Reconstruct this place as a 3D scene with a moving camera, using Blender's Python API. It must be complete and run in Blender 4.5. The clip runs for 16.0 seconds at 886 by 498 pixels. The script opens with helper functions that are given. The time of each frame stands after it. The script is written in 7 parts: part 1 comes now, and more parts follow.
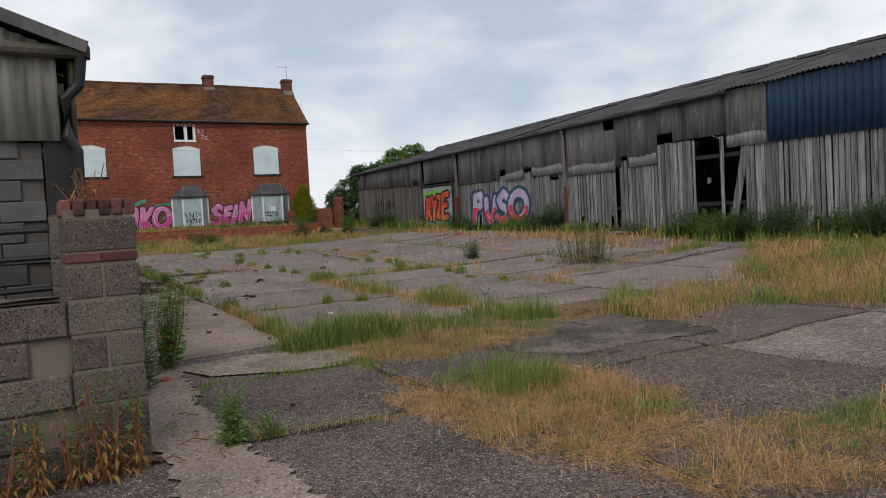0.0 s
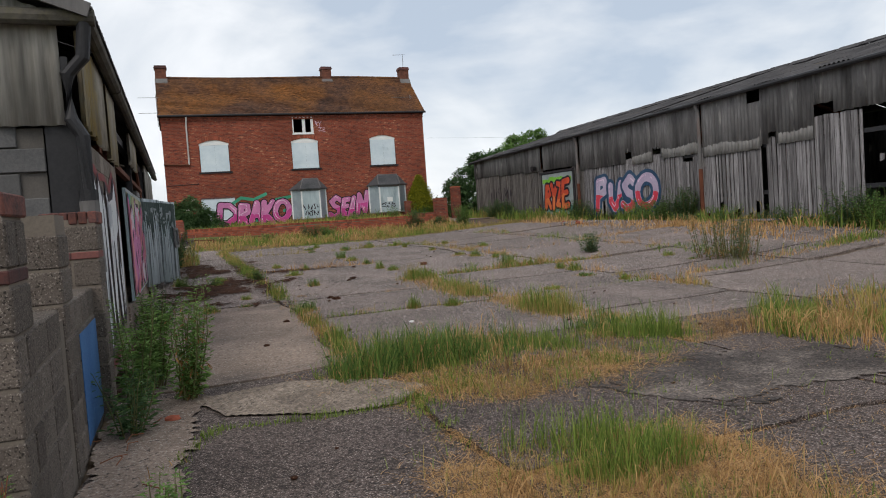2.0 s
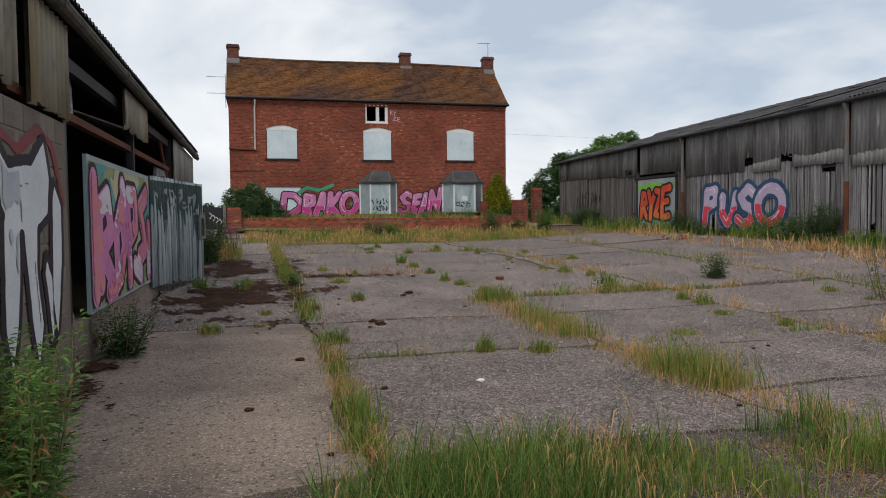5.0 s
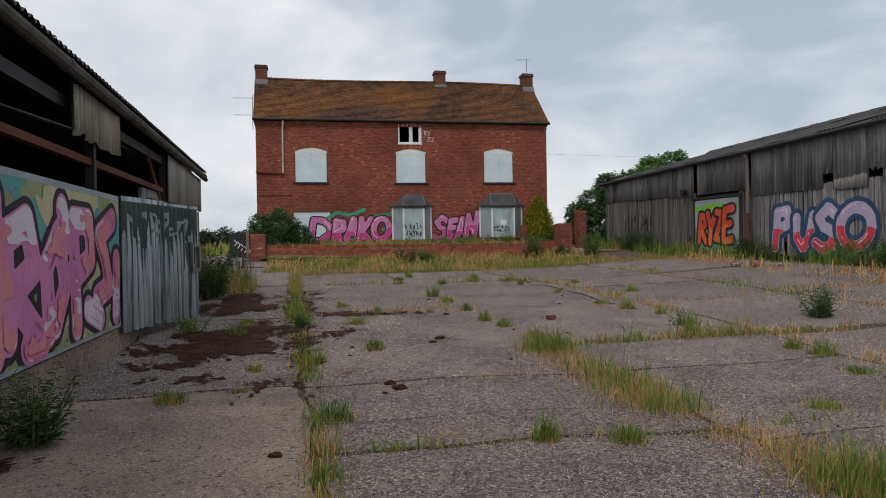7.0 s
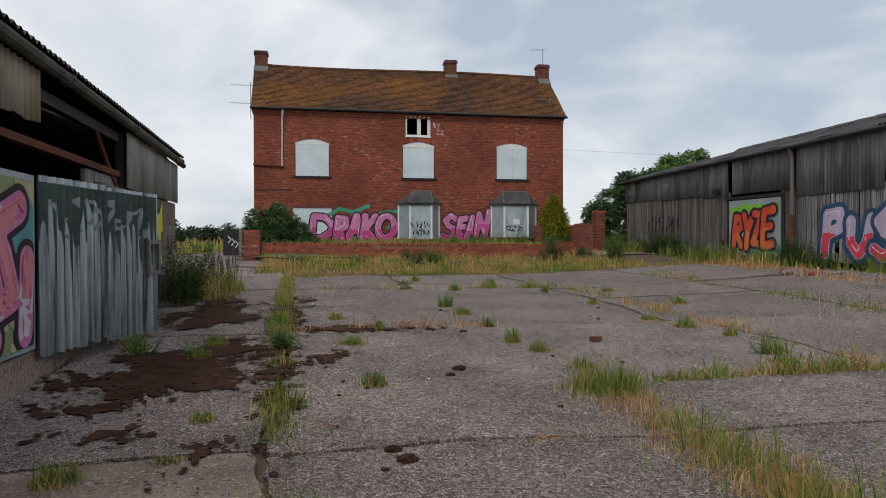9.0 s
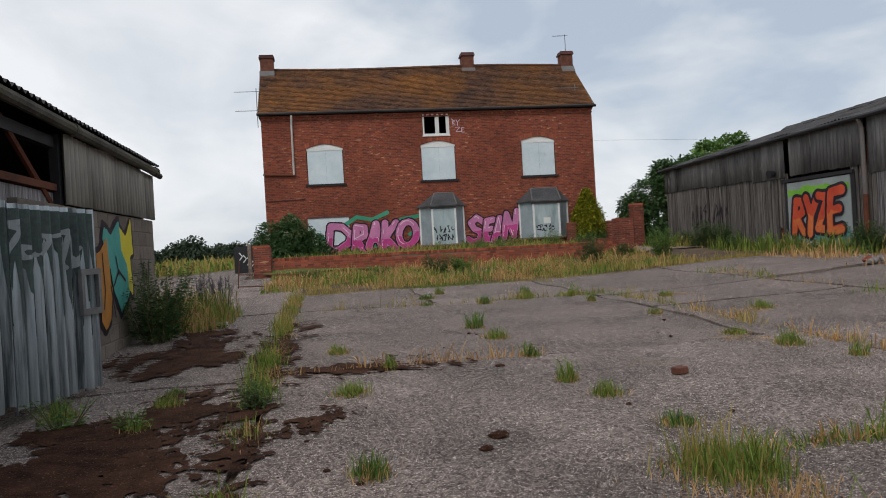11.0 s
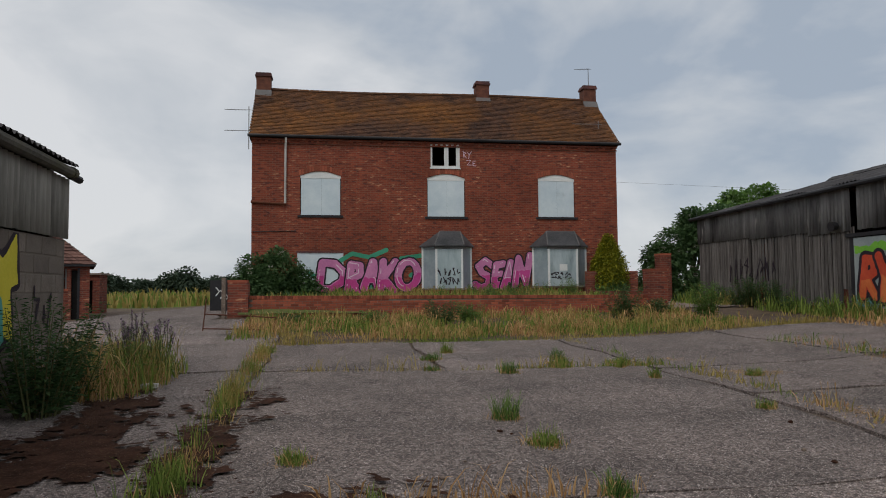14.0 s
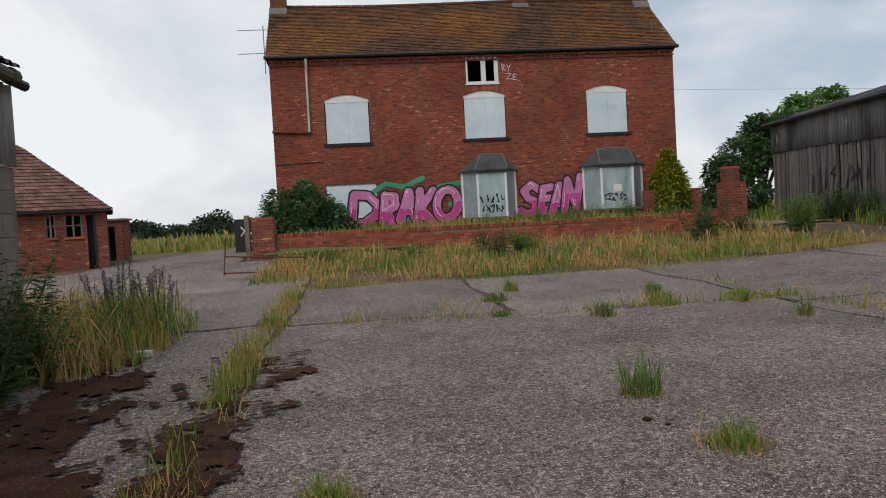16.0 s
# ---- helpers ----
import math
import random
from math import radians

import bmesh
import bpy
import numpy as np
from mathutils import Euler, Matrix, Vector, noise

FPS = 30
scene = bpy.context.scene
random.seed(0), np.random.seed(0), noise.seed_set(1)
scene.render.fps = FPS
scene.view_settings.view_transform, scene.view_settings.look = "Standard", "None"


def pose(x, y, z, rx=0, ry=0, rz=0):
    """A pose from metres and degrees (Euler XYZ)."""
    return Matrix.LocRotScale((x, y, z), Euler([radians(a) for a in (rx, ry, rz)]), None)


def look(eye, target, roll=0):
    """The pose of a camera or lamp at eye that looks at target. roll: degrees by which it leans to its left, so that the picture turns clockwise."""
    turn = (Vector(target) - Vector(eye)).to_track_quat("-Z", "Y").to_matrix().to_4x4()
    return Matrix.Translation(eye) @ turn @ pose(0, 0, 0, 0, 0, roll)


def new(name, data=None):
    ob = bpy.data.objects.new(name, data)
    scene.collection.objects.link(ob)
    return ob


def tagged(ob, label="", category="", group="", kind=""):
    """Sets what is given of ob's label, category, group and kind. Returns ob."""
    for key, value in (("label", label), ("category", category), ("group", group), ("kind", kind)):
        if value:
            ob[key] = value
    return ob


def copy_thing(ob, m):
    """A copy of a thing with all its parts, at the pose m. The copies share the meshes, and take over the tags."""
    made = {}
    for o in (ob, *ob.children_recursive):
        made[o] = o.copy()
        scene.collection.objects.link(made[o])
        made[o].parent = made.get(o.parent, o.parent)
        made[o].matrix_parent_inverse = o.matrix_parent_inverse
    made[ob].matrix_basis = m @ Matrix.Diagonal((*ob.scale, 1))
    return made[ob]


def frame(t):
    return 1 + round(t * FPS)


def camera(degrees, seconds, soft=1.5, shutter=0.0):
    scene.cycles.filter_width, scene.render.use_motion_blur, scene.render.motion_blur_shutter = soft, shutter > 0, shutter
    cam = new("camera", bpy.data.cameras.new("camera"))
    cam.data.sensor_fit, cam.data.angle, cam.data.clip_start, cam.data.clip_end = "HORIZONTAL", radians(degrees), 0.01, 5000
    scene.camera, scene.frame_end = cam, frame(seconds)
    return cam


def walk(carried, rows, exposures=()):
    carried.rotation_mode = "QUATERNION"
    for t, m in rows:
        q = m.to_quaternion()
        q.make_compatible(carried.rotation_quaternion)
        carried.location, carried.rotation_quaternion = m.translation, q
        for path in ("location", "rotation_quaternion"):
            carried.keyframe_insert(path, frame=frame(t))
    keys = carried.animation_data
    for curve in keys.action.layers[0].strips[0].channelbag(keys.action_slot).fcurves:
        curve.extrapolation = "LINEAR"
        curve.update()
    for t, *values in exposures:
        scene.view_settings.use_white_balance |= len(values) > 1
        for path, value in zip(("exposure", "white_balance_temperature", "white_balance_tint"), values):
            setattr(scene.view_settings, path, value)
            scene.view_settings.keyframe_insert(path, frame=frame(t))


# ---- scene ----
cam = camera(64.0, 16.0, soft=1.0)
PATH = [
    (0, (0.097, 0.293, 1.42), (1.124, 2.007, 1.328), -3.1),
    (0.5, (0.435, 0.658, 1.394), (1.319, 2.449, 1.286), -3.7),
    (1, (0.748, 1.019, 1.437), (1.491, 2.873, 1.346), -4.4),
    (1.5, (1.154, 1.368, 1.457), (1.854, 3.24, 1.371), -4.2),
    (2, (1.435, 1.775, 1.428), (2.137, 3.645, 1.326), -4.0),
    (2.5, (1.695, 2.244, 1.445), (2.404, 4.112, 1.346), -3.5),
    (3, (1.93, 2.782, 1.457), (2.636, 4.65, 1.351), -1.6),
    (3.5, (2.071, 3.337, 1.45), (2.782, 5.204, 1.342), -0.5),
    (4, (2.236, 3.958, 1.435), (2.9, 5.842, 1.333), 0.1),
    (4.5, (2.328, 4.545, 1.429), (2.947, 6.444, 1.327), 0.2),
    (5, (2.486, 5.115, 1.429), (2.994, 7.047, 1.339), -0.6),
    (7.5, (3.14, 7.981, 1.46), (3.537, 9.941, 1.448), -0.7),
    (8, (3.187, 8.56, 1.457), (3.583, 10.52, 1.443), -0.0),
    (10.5, (3.747, 11.412, 1.516), (4.102, 13.38, 1.49), -1.9),
    (11, (3.861, 11.981, 1.525), (4.179, 13.956, 1.519), -3.3),
    (11.5, (3.942, 12.575, 1.512), (4.243, 14.552, 1.499), -2.0),
    (12, (4.032, 13.123, 1.524), (4.338, 15.099, 1.518), -1.7),
    (12.5, (4.082, 13.676, 1.563), (4.39, 15.652, 1.618), -1.2),
    (13, (4.083, 14.216, 1.6), (4.394, 16.185, 1.771), -2.8),
    (13.5, (4.144, 14.761, 1.607), (4.459, 16.726, 1.801), -1.6),
    (14, (4.157, 15.308, 1.591), (4.482, 17.278, 1.706), -0.5),
    (14.5, (4.197, 15.898, 1.576), (4.535, 17.868, 1.638), -1.1),
    (15, (4.17, 16.509, 1.548), (4.498, 18.482, 1.549), -1.1),
    (15.5, (4.125, 17.1, 1.528), (4.453, 19.073, 1.493), -1.7),
    (16, (4.121, 17.749, 1.511), (4.352, 19.734, 1.438), -3.2),
]
STOPS = [(0, 0.02), (1, 0.16), (3, 0.08), (5, 0.04), (7.5, -0.14), (8, -0.06), (10.5, -0.1), (11.5, 0.0), (12, -0.12), (12.5, -0.25), (13, -0.45), (13.5, -0.55), (14, -0.42), (14.5, -0.32), (15, -0.2), (16, -0.08)]
walk(cam, [(t, look(eye, target, roll)) for t, eye, target, roll in PATH], STOPS)

# ---- light ----
SUN_EL, SUN_AZ = 48.0, 215.0
world = bpy.data.worlds.new("overcast")
scene.world = world
world.use_nodes = True
wt = world.node_tree
wt.nodes.clear()


def wnode(kind, **values):
    n = wt.nodes.new(kind)
    for k, v in values.items():
        n.inputs[k].default_value = v
    return n


w_out = wt.nodes.new("ShaderNodeOutputWorld")
w_back = wnode("ShaderNodeBackground", Strength=0.1)
w_sky = wt.nodes.new("ShaderNodeTexSky")
w_sky.sky_type, w_sky.sun_disc = "NISHITA", False
w_sky.sun_elevation, w_sky.sun_rotation = radians(SUN_EL), radians(SUN_AZ)
w_coord = wt.nodes.new("ShaderNodeTexCoord")
w_map = wt.nodes.new("ShaderNodeMapping")
w_map.inputs["Scale"].default_value = (1.0, 1.0, 1.9)
w_map.inputs["Location"].default_value = (0.35, 0.1, 0.2)
wt.links.new(w_coord.outputs["Generated"], w_map.inputs["Vector"])
w_big = wnode("ShaderNodeTexNoise", Scale=1.7, Detail=7.0, Roughness=0.5, Distortion=0.5)
w_fine = wnode("ShaderNodeTexNoise", Scale=4.5, Detail=6.0, Roughness=0.5, Distortion=0.6)
for n in (w_big, w_fine):
    wt.links.new(w_map.outputs["Vector"], n.inputs["Vector"])
w_sum = wt.nodes.new("ShaderNodeMath")
w_sum.operation = "MULTIPLY_ADD"
w_sum.inputs[1].default_value = 0.35
wt.links.new(w_fine.outputs["Fac"], w_sum.inputs[0])
wt.links.new(w_big.outputs["Fac"], w_sum.inputs[2])
w_ramp = wt.nodes.new("ShaderNodeValToRGB")
els = w_ramp.color_ramp.elements
els[0].position, els[0].color = 0.54, (5.0, 5.8, 6.9, 1)
els[1].position, els[1].color = 0.77, (9.7, 9.85, 10.1, 1)
mid = els.new(0.655)
mid.color = (7.6, 8.0, 8.5, 1)
wt.links.new(w_sum.outputs[0], w_ramp.inputs["Fac"])
w_mix = wt.nodes.new("ShaderNodeMix")
w_mix.data_type = "RGBA"
w_mix.inputs["Factor"].default_value = 0.9
wt.links.new(w_sky.outputs["Color"], w_mix.inputs[6])
wt.links.new(w_ramp.outputs["Color"], w_mix.inputs[7])
wt.links.new(w_mix.outputs[2], w_back.inputs["Color"])
wt.links.new(w_back.outputs[0], w_out.inputs["Surface"])

sun_data = bpy.data.lights.new("sun", "SUN")
sun_data.energy, sun_data.angle, sun_data.color = 1.35, radians(25), (1.0, 0.91, 0.80)
sun = new("sun", sun_data)
_a, _e = radians(SUN_AZ), radians(SUN_EL)
sun.matrix_basis = look((0, 0, 60), Vector((0, 0, 60)) - Vector((math.sin(_a) * math.cos(_e), math.cos(_a) * math.cos(_e), math.sin(_e))))

# ---- mesh helpers ----
WORLD = {}


def thing(name, base, label, category, group="", kind=""):
    """An empty at the base of a thing; its parts are given in world metres."""
    ob = new(name)
    ob.empty_display_size = 0.2
    ob.matrix_basis = Matrix.Translation(base)
    WORLD[ob] = Matrix.Translation(base)
    return tagged(ob, label, category, group, kind)


def to_mesh(name, bm, material, smooth=False):
    me = bpy.data.meshes.new(name)
    bm.to_mesh(me)
    bm.free()
    for m in material if isinstance(material, (list, tuple)) else [material]:
        me.materials.append(m)
    if smooth:
        for p in me.polygons:
            p.use_smooth = True
    return me


def hang(ob, parent):
    WORLD[ob] = Matrix.Identity(4)
    if parent is not None:
        ob.parent = parent
        ob.matrix_parent_inverse = WORLD[parent].inverted()
    return ob


def part(name, bm, material, parent, label="", smooth=False):
    ob = hang(new(name, to_mesh(name, bm, material, smooth)), parent)
    if label:
        ob["label"] = label
    return ob


def piece(name, me, parent, m):
    """One of many alike pieces that share a mesh."""
    ob = new(name, me)
    ob.parent = parent
    ob.matrix_parent_inverse = WORLD[parent].inverted()
    ob.matrix_basis = m
    WORLD[ob] = m
    return ob


def structure(name, bm, material, label, category, smooth=False):
    ob = hang(new(name, to_mesh(name, bm, material, smooth)), None)
    return tagged(ob, label, category, kind="structure")


def raw(name, verts, faces, material, parent=None, smooth=False):
    me = bpy.data.meshes.new(name)
    me.from_pydata(verts, [], faces)
    me.materials.append(material)
    if smooth:
        me.polygons.foreach_set("use_smooth", [True] * len(me.polygons))
    return hang(new(name, me), parent)


def box(bm, x0, x1, y0, y1, z0, z1, m=None):
    vs = [bm.verts.new(v) for v in ((x0, y0, z0), (x1, y0, z0), (x1, y1, z0), (x0, y1, z0), (x0, y0, z1), (x1, y0, z1), (x1, y1, z1), (x0, y1, z1))]
    if m is not None:
        for v in vs:
            v.co = m @ v.co
    for f in ((3, 2, 1, 0), (4, 5, 6, 7), (0, 1, 5, 4), (1, 2, 6, 5), (2, 3, 7, 6), (3, 0, 4, 7)):
        bm.faces.new([vs[i] for i in f])
    return vs


def boxes(*rows, bevel=0.0):
    bm = bmesh.new()
    for r in rows:
        box(bm, *r)
    if bevel:
        bmesh.ops.bevel(bm, geom=bm.edges[:], offset=bevel, segments=1, affect="EDGES")
    return bm


def tube(bm, pts, r, n=10, r2=None):
    """A pipe along points."""
    rings = []
    for i, p in enumerate(pts):
        p = Vector(p)
        d = (Vector(pts[min(i + 1, len(pts) - 1)]) - Vector(pts[max(i - 1, 0)])).normalized()
        q = d.to_track_quat("Z", "Y").to_matrix()
        rr = r if r2 is None else r + (r2 - r) * i / max(1, len(pts) - 1)
        rings.append([bm.verts.new(p + q @ Vector((rr * math.cos(6.2832 * k / n), rr * math.sin(6.2832 * k / n), 0))) for k in range(n)])
    for a, b in zip(rings, rings[1:]):
        for k in range(n):
            bm.faces.new((a[k], a[(k + 1) % n], b[(k + 1) % n], b[k]))
    bm.faces.new(rings[0][::-1])
    bm.faces.new(rings[-1])


def prism(bm, outline, axis, d0, d1):
    """A flat outline of (u, v), drawn out from d0 to d1. axis y: u, v are x, z; axis x: u, v are y, z; axis z: u, v are x, y."""
    def at(u, v, d):
        return (u, d, v) if axis == "y" else (d, u, v) if axis == "x" else (u, v, d)
    a = [bm.verts.new(at(u, v, d0)) for u, v in outline]
    b = [bm.verts.new(at(u, v, d1)) for u, v in outline]
    n = len(a)
    bm.faces.new(a)
    bm.faces.new(b[::-1])
    for i in range(n):
        bm.faces.new((a[i], b[i], b[(i + 1) % n], a[(i + 1) % n]))
    bmesh.ops.recalc_face_normals(bm, faces=bm.faces[:])


def lerp_table(v, table):
    if v <= table[0][0]:
        return table[0][1]
    for (a, p), (b, q) in zip(table, table[1:]):
        if v <= b:
            return p + (q - p) * (v - a) / (b - a)
    return table[-1][1]


def smooth01(v):
    v = min(1.0, max(0.0, v))
    return v * v * (3 - 2 * v)


RISE = ((-30, -0.1), (10, -0.1), (13, -0.05), (16.5, 0.1), (18.3, 0.17), (22.3, 0.31), (29.7, 0.46), (34, 0.68), (37, 0.86), (45, 0.98), (70, 1.0))


def ground_z(x, y):
    """The yard climbs gently towards the house and the long barn."""
    z = lerp_table(y, RISE) + 0.3 * smooth01((x - 9) / 8.5) * (1 - 0.6 * smooth01((y - 28) / 12))
    z -= 0.28 * smooth01(-x / 5) * smooth01((y - 30) / 10)
    return z + 0.02 * noise.noise((x * 0.35, y * 0.35, 3.1))


# ---- materials ----
def rgba(c):
    return (c[0], c[1], c[2], 1.0)


def surface(name, low, high, rough=0.9, scale=1.2, fine=28.0, bump=0.25, depth=0.01, stain=None, stain_scale=0.6, stain_at=(0.52, 0.7),
            stretch=(1, 1, 1), vary=0.0, metal=0.0, speck=None, speck_scale=90.0, speck_at=(0.6, 0.68), spec=0.3, pit=None, pit_scale=40.0, pit_at=(0.42, 0.34), island=0.0, stones=0.0, stone_scale=60.0):
    """Two scales of noise between two colours, patches of a stain, specks, a shift for each piece, and relief."""
    m = bpy.data.materials.new(name)
    m.use_nodes = True
    t = m.node_tree
    b = t.nodes["Principled BSDF"]
    b.inputs["Roughness"].default_value, b.inputs["Metallic"].default_value = rough, metal
    b.inputs["Specular IOR Level"].default_value = spec
    co = t.nodes.new("ShaderNodeTexCoord")
    mp = t.nodes.new("ShaderNodeMapping")
    mp.inputs["Scale"].default_value = stretch
    t.links.new(co.outputs["Object"], mp.inputs["Vector"])
    info = t.nodes.new("ShaderNodeObjectInfo")
    add = t.nodes.new("ShaderNodeVectorMath")
    add.operation = "MULTIPLY_ADD"
    add.inputs[1].default_value = (37.0, 53.0, 29.0) if vary else (0, 0, 0)
    t.links.new(info.outputs["Random"], add.inputs[0])
    t.links.new(mp.outputs[0], add.inputs[2])

    def tex(s, detail=4.0, roughness=0.6):
        n = t.nodes.new("ShaderNodeTexNoise")
        n.inputs["Scale"].default_value, n.inputs["Detail"].default_value, n.inputs["Roughness"].default_value = s, detail, roughness
        t.links.new(add.outputs[0], n.inputs["Vector"])
        return n.outputs["Fac"]

    def math_node(op, a, bb):
        n = t.nodes.new("ShaderNodeMath")
        n.operation = op
        for i, v in enumerate((a, bb)):
            if isinstance(v, (int, float)):
                n.inputs[i].default_value = v
            else:
                t.links.new(v, n.inputs[i])
        return n.outputs[0]

    def mix(f, c1, c2, kind="MIX"):
        n = t.nodes.new("ShaderNodeMix")
        n.data_type, n.blend_type = "RGBA", kind
        for slot, v in ((0, f), (6, c1), (7, c2)):
            if isinstance(v, (int, float)):
                n.inputs[slot].default_value = v
            elif isinstance(v, tuple):
                n.inputs[slot].default_value = rgba(v)
            else:
                t.links.new(v, n.inputs[slot])
        return n.outputs[2]

    def ramp(f, p, q):
        n = t.nodes.new("ShaderNodeMapRange")
        n.inputs["From Min"].default_value, n.inputs["From Max"].default_value = p, q
        t.links.new(f, n.inputs["Value"])
        return n.outputs[0]

    big, small = tex(scale), tex(fine, 5.0, 0.7)
    col = mix(ramp(math_node("ADD", math_node("MULTIPLY", big, 0.6), math_node("MULTIPLY", small, 0.4)), 0.36, 0.64), low, high)
    if stain:
        col = mix(math_node("MULTIPLY", ramp(math_node("ADD", math_node("MULTIPLY", tex(stain_scale, 6.0, 0.65), 0.8), math_node("MULTIPLY", small, 0.2)), *stain_at), 0.9), col, stain)
    if speck:
        col = mix(ramp(tex(speck_scale, 2.0, 0.5), *speck_at), col, speck)
    if pit:
        col = mix(ramp(tex(pit_scale, 3.0, 0.6), *pit_at), col, pit)
    if stones:
        # exposed aggregate: each small stone lighter or darker than the rest
        vo = t.nodes.new("ShaderNodeTexVoronoi")
        vo.inputs["Scale"].default_value = stone_scale
        t.links.new(add.outputs[0], vo.inputs["Vector"])
        sep = t.nodes.new("ShaderNodeSeparateColor")
        t.links.new(vo.outputs["Color"], sep.inputs[0])
        k = t.nodes.new("ShaderNodeMapRange")
        k.inputs["To Min"].default_value, k.inputs["To Max"].default_value = 1 - 0.62 * stones, 1 + 1.75 * stones
        # a second, coarser set of clusters keeps the grain alive further off
        vc = t.nodes.new("ShaderNodeTexVoronoi")
        vc.inputs["Scale"].default_value = stone_scale * 0.4
        t.links.new(add.outputs[0], vc.inputs["Vector"])
        sc = t.nodes.new("ShaderNodeSeparateColor")
        t.links.new(vc.outputs["Color"], sc.inputs[0])
        both = math_node("ADD", math_node("MULTIPLY", math_node("POWER", sep.outputs[0], 2.2), 0.72), math_node("MULTIPLY", math_node("POWER", sc.outputs[1], 1.6), 0.36))
        t.links.new(both, k.inputs["Value"])
        hsv = t.nodes.new("ShaderNodeHueSaturation")
        t.links.new(k.outputs[0], hsv.inputs["Value"])
        t.links.new(col, hsv.inputs["Color"])
        col = hsv.outputs[0]
    if vary or island:
        k = t.nodes.new("ShaderNodeMapRange")
        k.inputs["To Min"].default_value, k.inputs["To Max"].default_value = 1 - max(vary, island), 1 + max(vary, island)
        t.links.new(t.nodes.new("ShaderNodeNewGeometry").outputs["Random Per Island"] if island else info.outputs["Random"], k.inputs["Value"])
        hsv = t.nodes.new("ShaderNodeHueSaturation")
        t.links.new(k.outputs[0], hsv.inputs["Value"])
        t.links.new(col, hsv.inputs["Color"])
        col = hsv.outputs[0]
    t.links.new(col, b.inputs["Base Color"])
    if bump:
        bn = t.nodes.new("ShaderNodeBump")
        bn.inputs["Strength"].default_value, bn.inputs["Distance"].default_value = bump, depth
        t.links.new(small, bn.inputs["Height"])
        t.links.new(bn.outputs[0], b.inputs["Normal"])
    m["nodes"] = "surface"
    return m


def brickwork(name, reds, mortar, rows=0.075, width=0.225, light=(0.42, 0.22, 0.13)):
    """Weathered brick seen from afar: courses, joints, paler and darker bricks, patches."""
    m = bpy.data.materials.new(name)
    m.use_nodes = True
    t = m.node_tree
    b = t.nodes["Principled BSDF"]
    b.inputs["Roughness"].default_value = 0.93
    b.inputs["Specular IOR Level"].default_value = 0.2
    co = t.nodes.new("ShaderNodeTexCoord")
    sep = t.nodes.new("ShaderNodeSeparateXYZ")
    com = t.nodes.new("ShaderNodeCombineXYZ")
    ad = t.nodes.new("ShaderNodeMath")
    t.links.new(co.outputs["Object"], sep.inputs[0])
    t.links.new(sep.outputs["X"], ad.inputs[0])
    t.links.new(sep.outputs["Y"], ad.inputs[1])
    t.links.new(ad.outputs[0], com.inputs["X"])
    t.links.new(sep.outputs["Z"], com.inputs["Y"])
    br = t.nodes.new("ShaderNodeTexBrick")
    br.inputs["Scale"].default_value = 1.0
    br.inputs["Mortar Size"].default_value = 0.007
    br.inputs["Mortar Smooth"].default_value = 0.3
    br.inputs["Brick Width"].default_value, br.inputs["Row Height"].default_value = width, rows
    br.inputs["Color1"].default_value, br.inputs["Color2"].default_value = rgba(reds[0]), rgba(reds[1])
    br.inputs["Mortar"].default_value = rgba(mortar)
    br.inputs["Bias"].default_value = 0.05
    t.links.new(com.outputs[0], br.inputs["Vector"])
    # cells of one brick each, for the odd pale and burnt bricks
    mp = t.nodes.new("ShaderNodeMapping")
    mp.inputs["Scale"].default_value = (1 / width, 1 / rows, 1)
    t.links.new(com.outputs[0], mp.inputs["Vector"])
    wn = t.nodes.new("ShaderNodeTexNoise")
    wn.inputs["Scale"].default_value, wn.inputs["Detail"].default_value = 0.8, 1.0
    t.links.new(mp.outputs[0], wn.inputs["Vector"])
    patch = t.nodes.new("ShaderNodeTexNoise")
    patch.inputs["Scale"].default_value, patch.inputs["Detail"].default_value = 0.45, 5.0
    t.links.new(co.outputs["Object"], patch.inputs["Vector"])

    def rng(src, p, q, lo=0.0, hi=1.0):
        n = t.nodes.new("ShaderNodeMapRange")
        for k, v in (("From Min", p), ("From Max", q), ("To Min", lo), ("To Max", hi)):
            n.inputs[k].default_value = v
        t.links.new(src, n.inputs["Value"])
        return n.outputs[0]

    def mix(f, a, c):
        n = t.nodes.new("ShaderNodeMix")
        n.data_type = "RGBA"
        t.links.new(f, n.inputs[0])
        t.links.new(a, n.inputs[6])
        n.inputs[7].default_value = rgba(c)
        return n.outputs[2]
    mul = t.nodes.new("ShaderNodeMath")
    mul.operation = "MULTIPLY"
    t.links.new(rng(wn.outputs["Fac"], 0.63, 0.72), mul.inputs[0])
    t.links.new(rng(patch.outputs["Fac"], 0.4, 0.6), mul.inputs[1])
    col = mix(mul.outputs[0], br.outputs["Color"], light)
    col = mix(rng(wn.outputs["Fac"], 0.40, 0.30, 0.0, 0.7), col, (0.06, 0.03, 0.03))
    hsv = t.nodes.new("ShaderNodeHueSaturation")
    t.links.new(rng(patch.outputs["Fac"], 0.3, 0.7, 0.78, 1.18), hsv.inputs["Value"])
    t.links.new(col, hsv.inputs["Color"])
    t.links.new(hsv.outputs[0], b.inputs["Base Color"])
    bn = t.nodes.new("ShaderNodeBump")
    bn.inputs["Strength"].default_value, bn.inputs["Distance"].default_value = 0.5, 0.008
    bn.invert = True
    t.links.new(br.outputs["Fac"], bn.inputs["Height"])
    t.links.new(bn.outputs[0], b.inputs["Normal"])
    return m


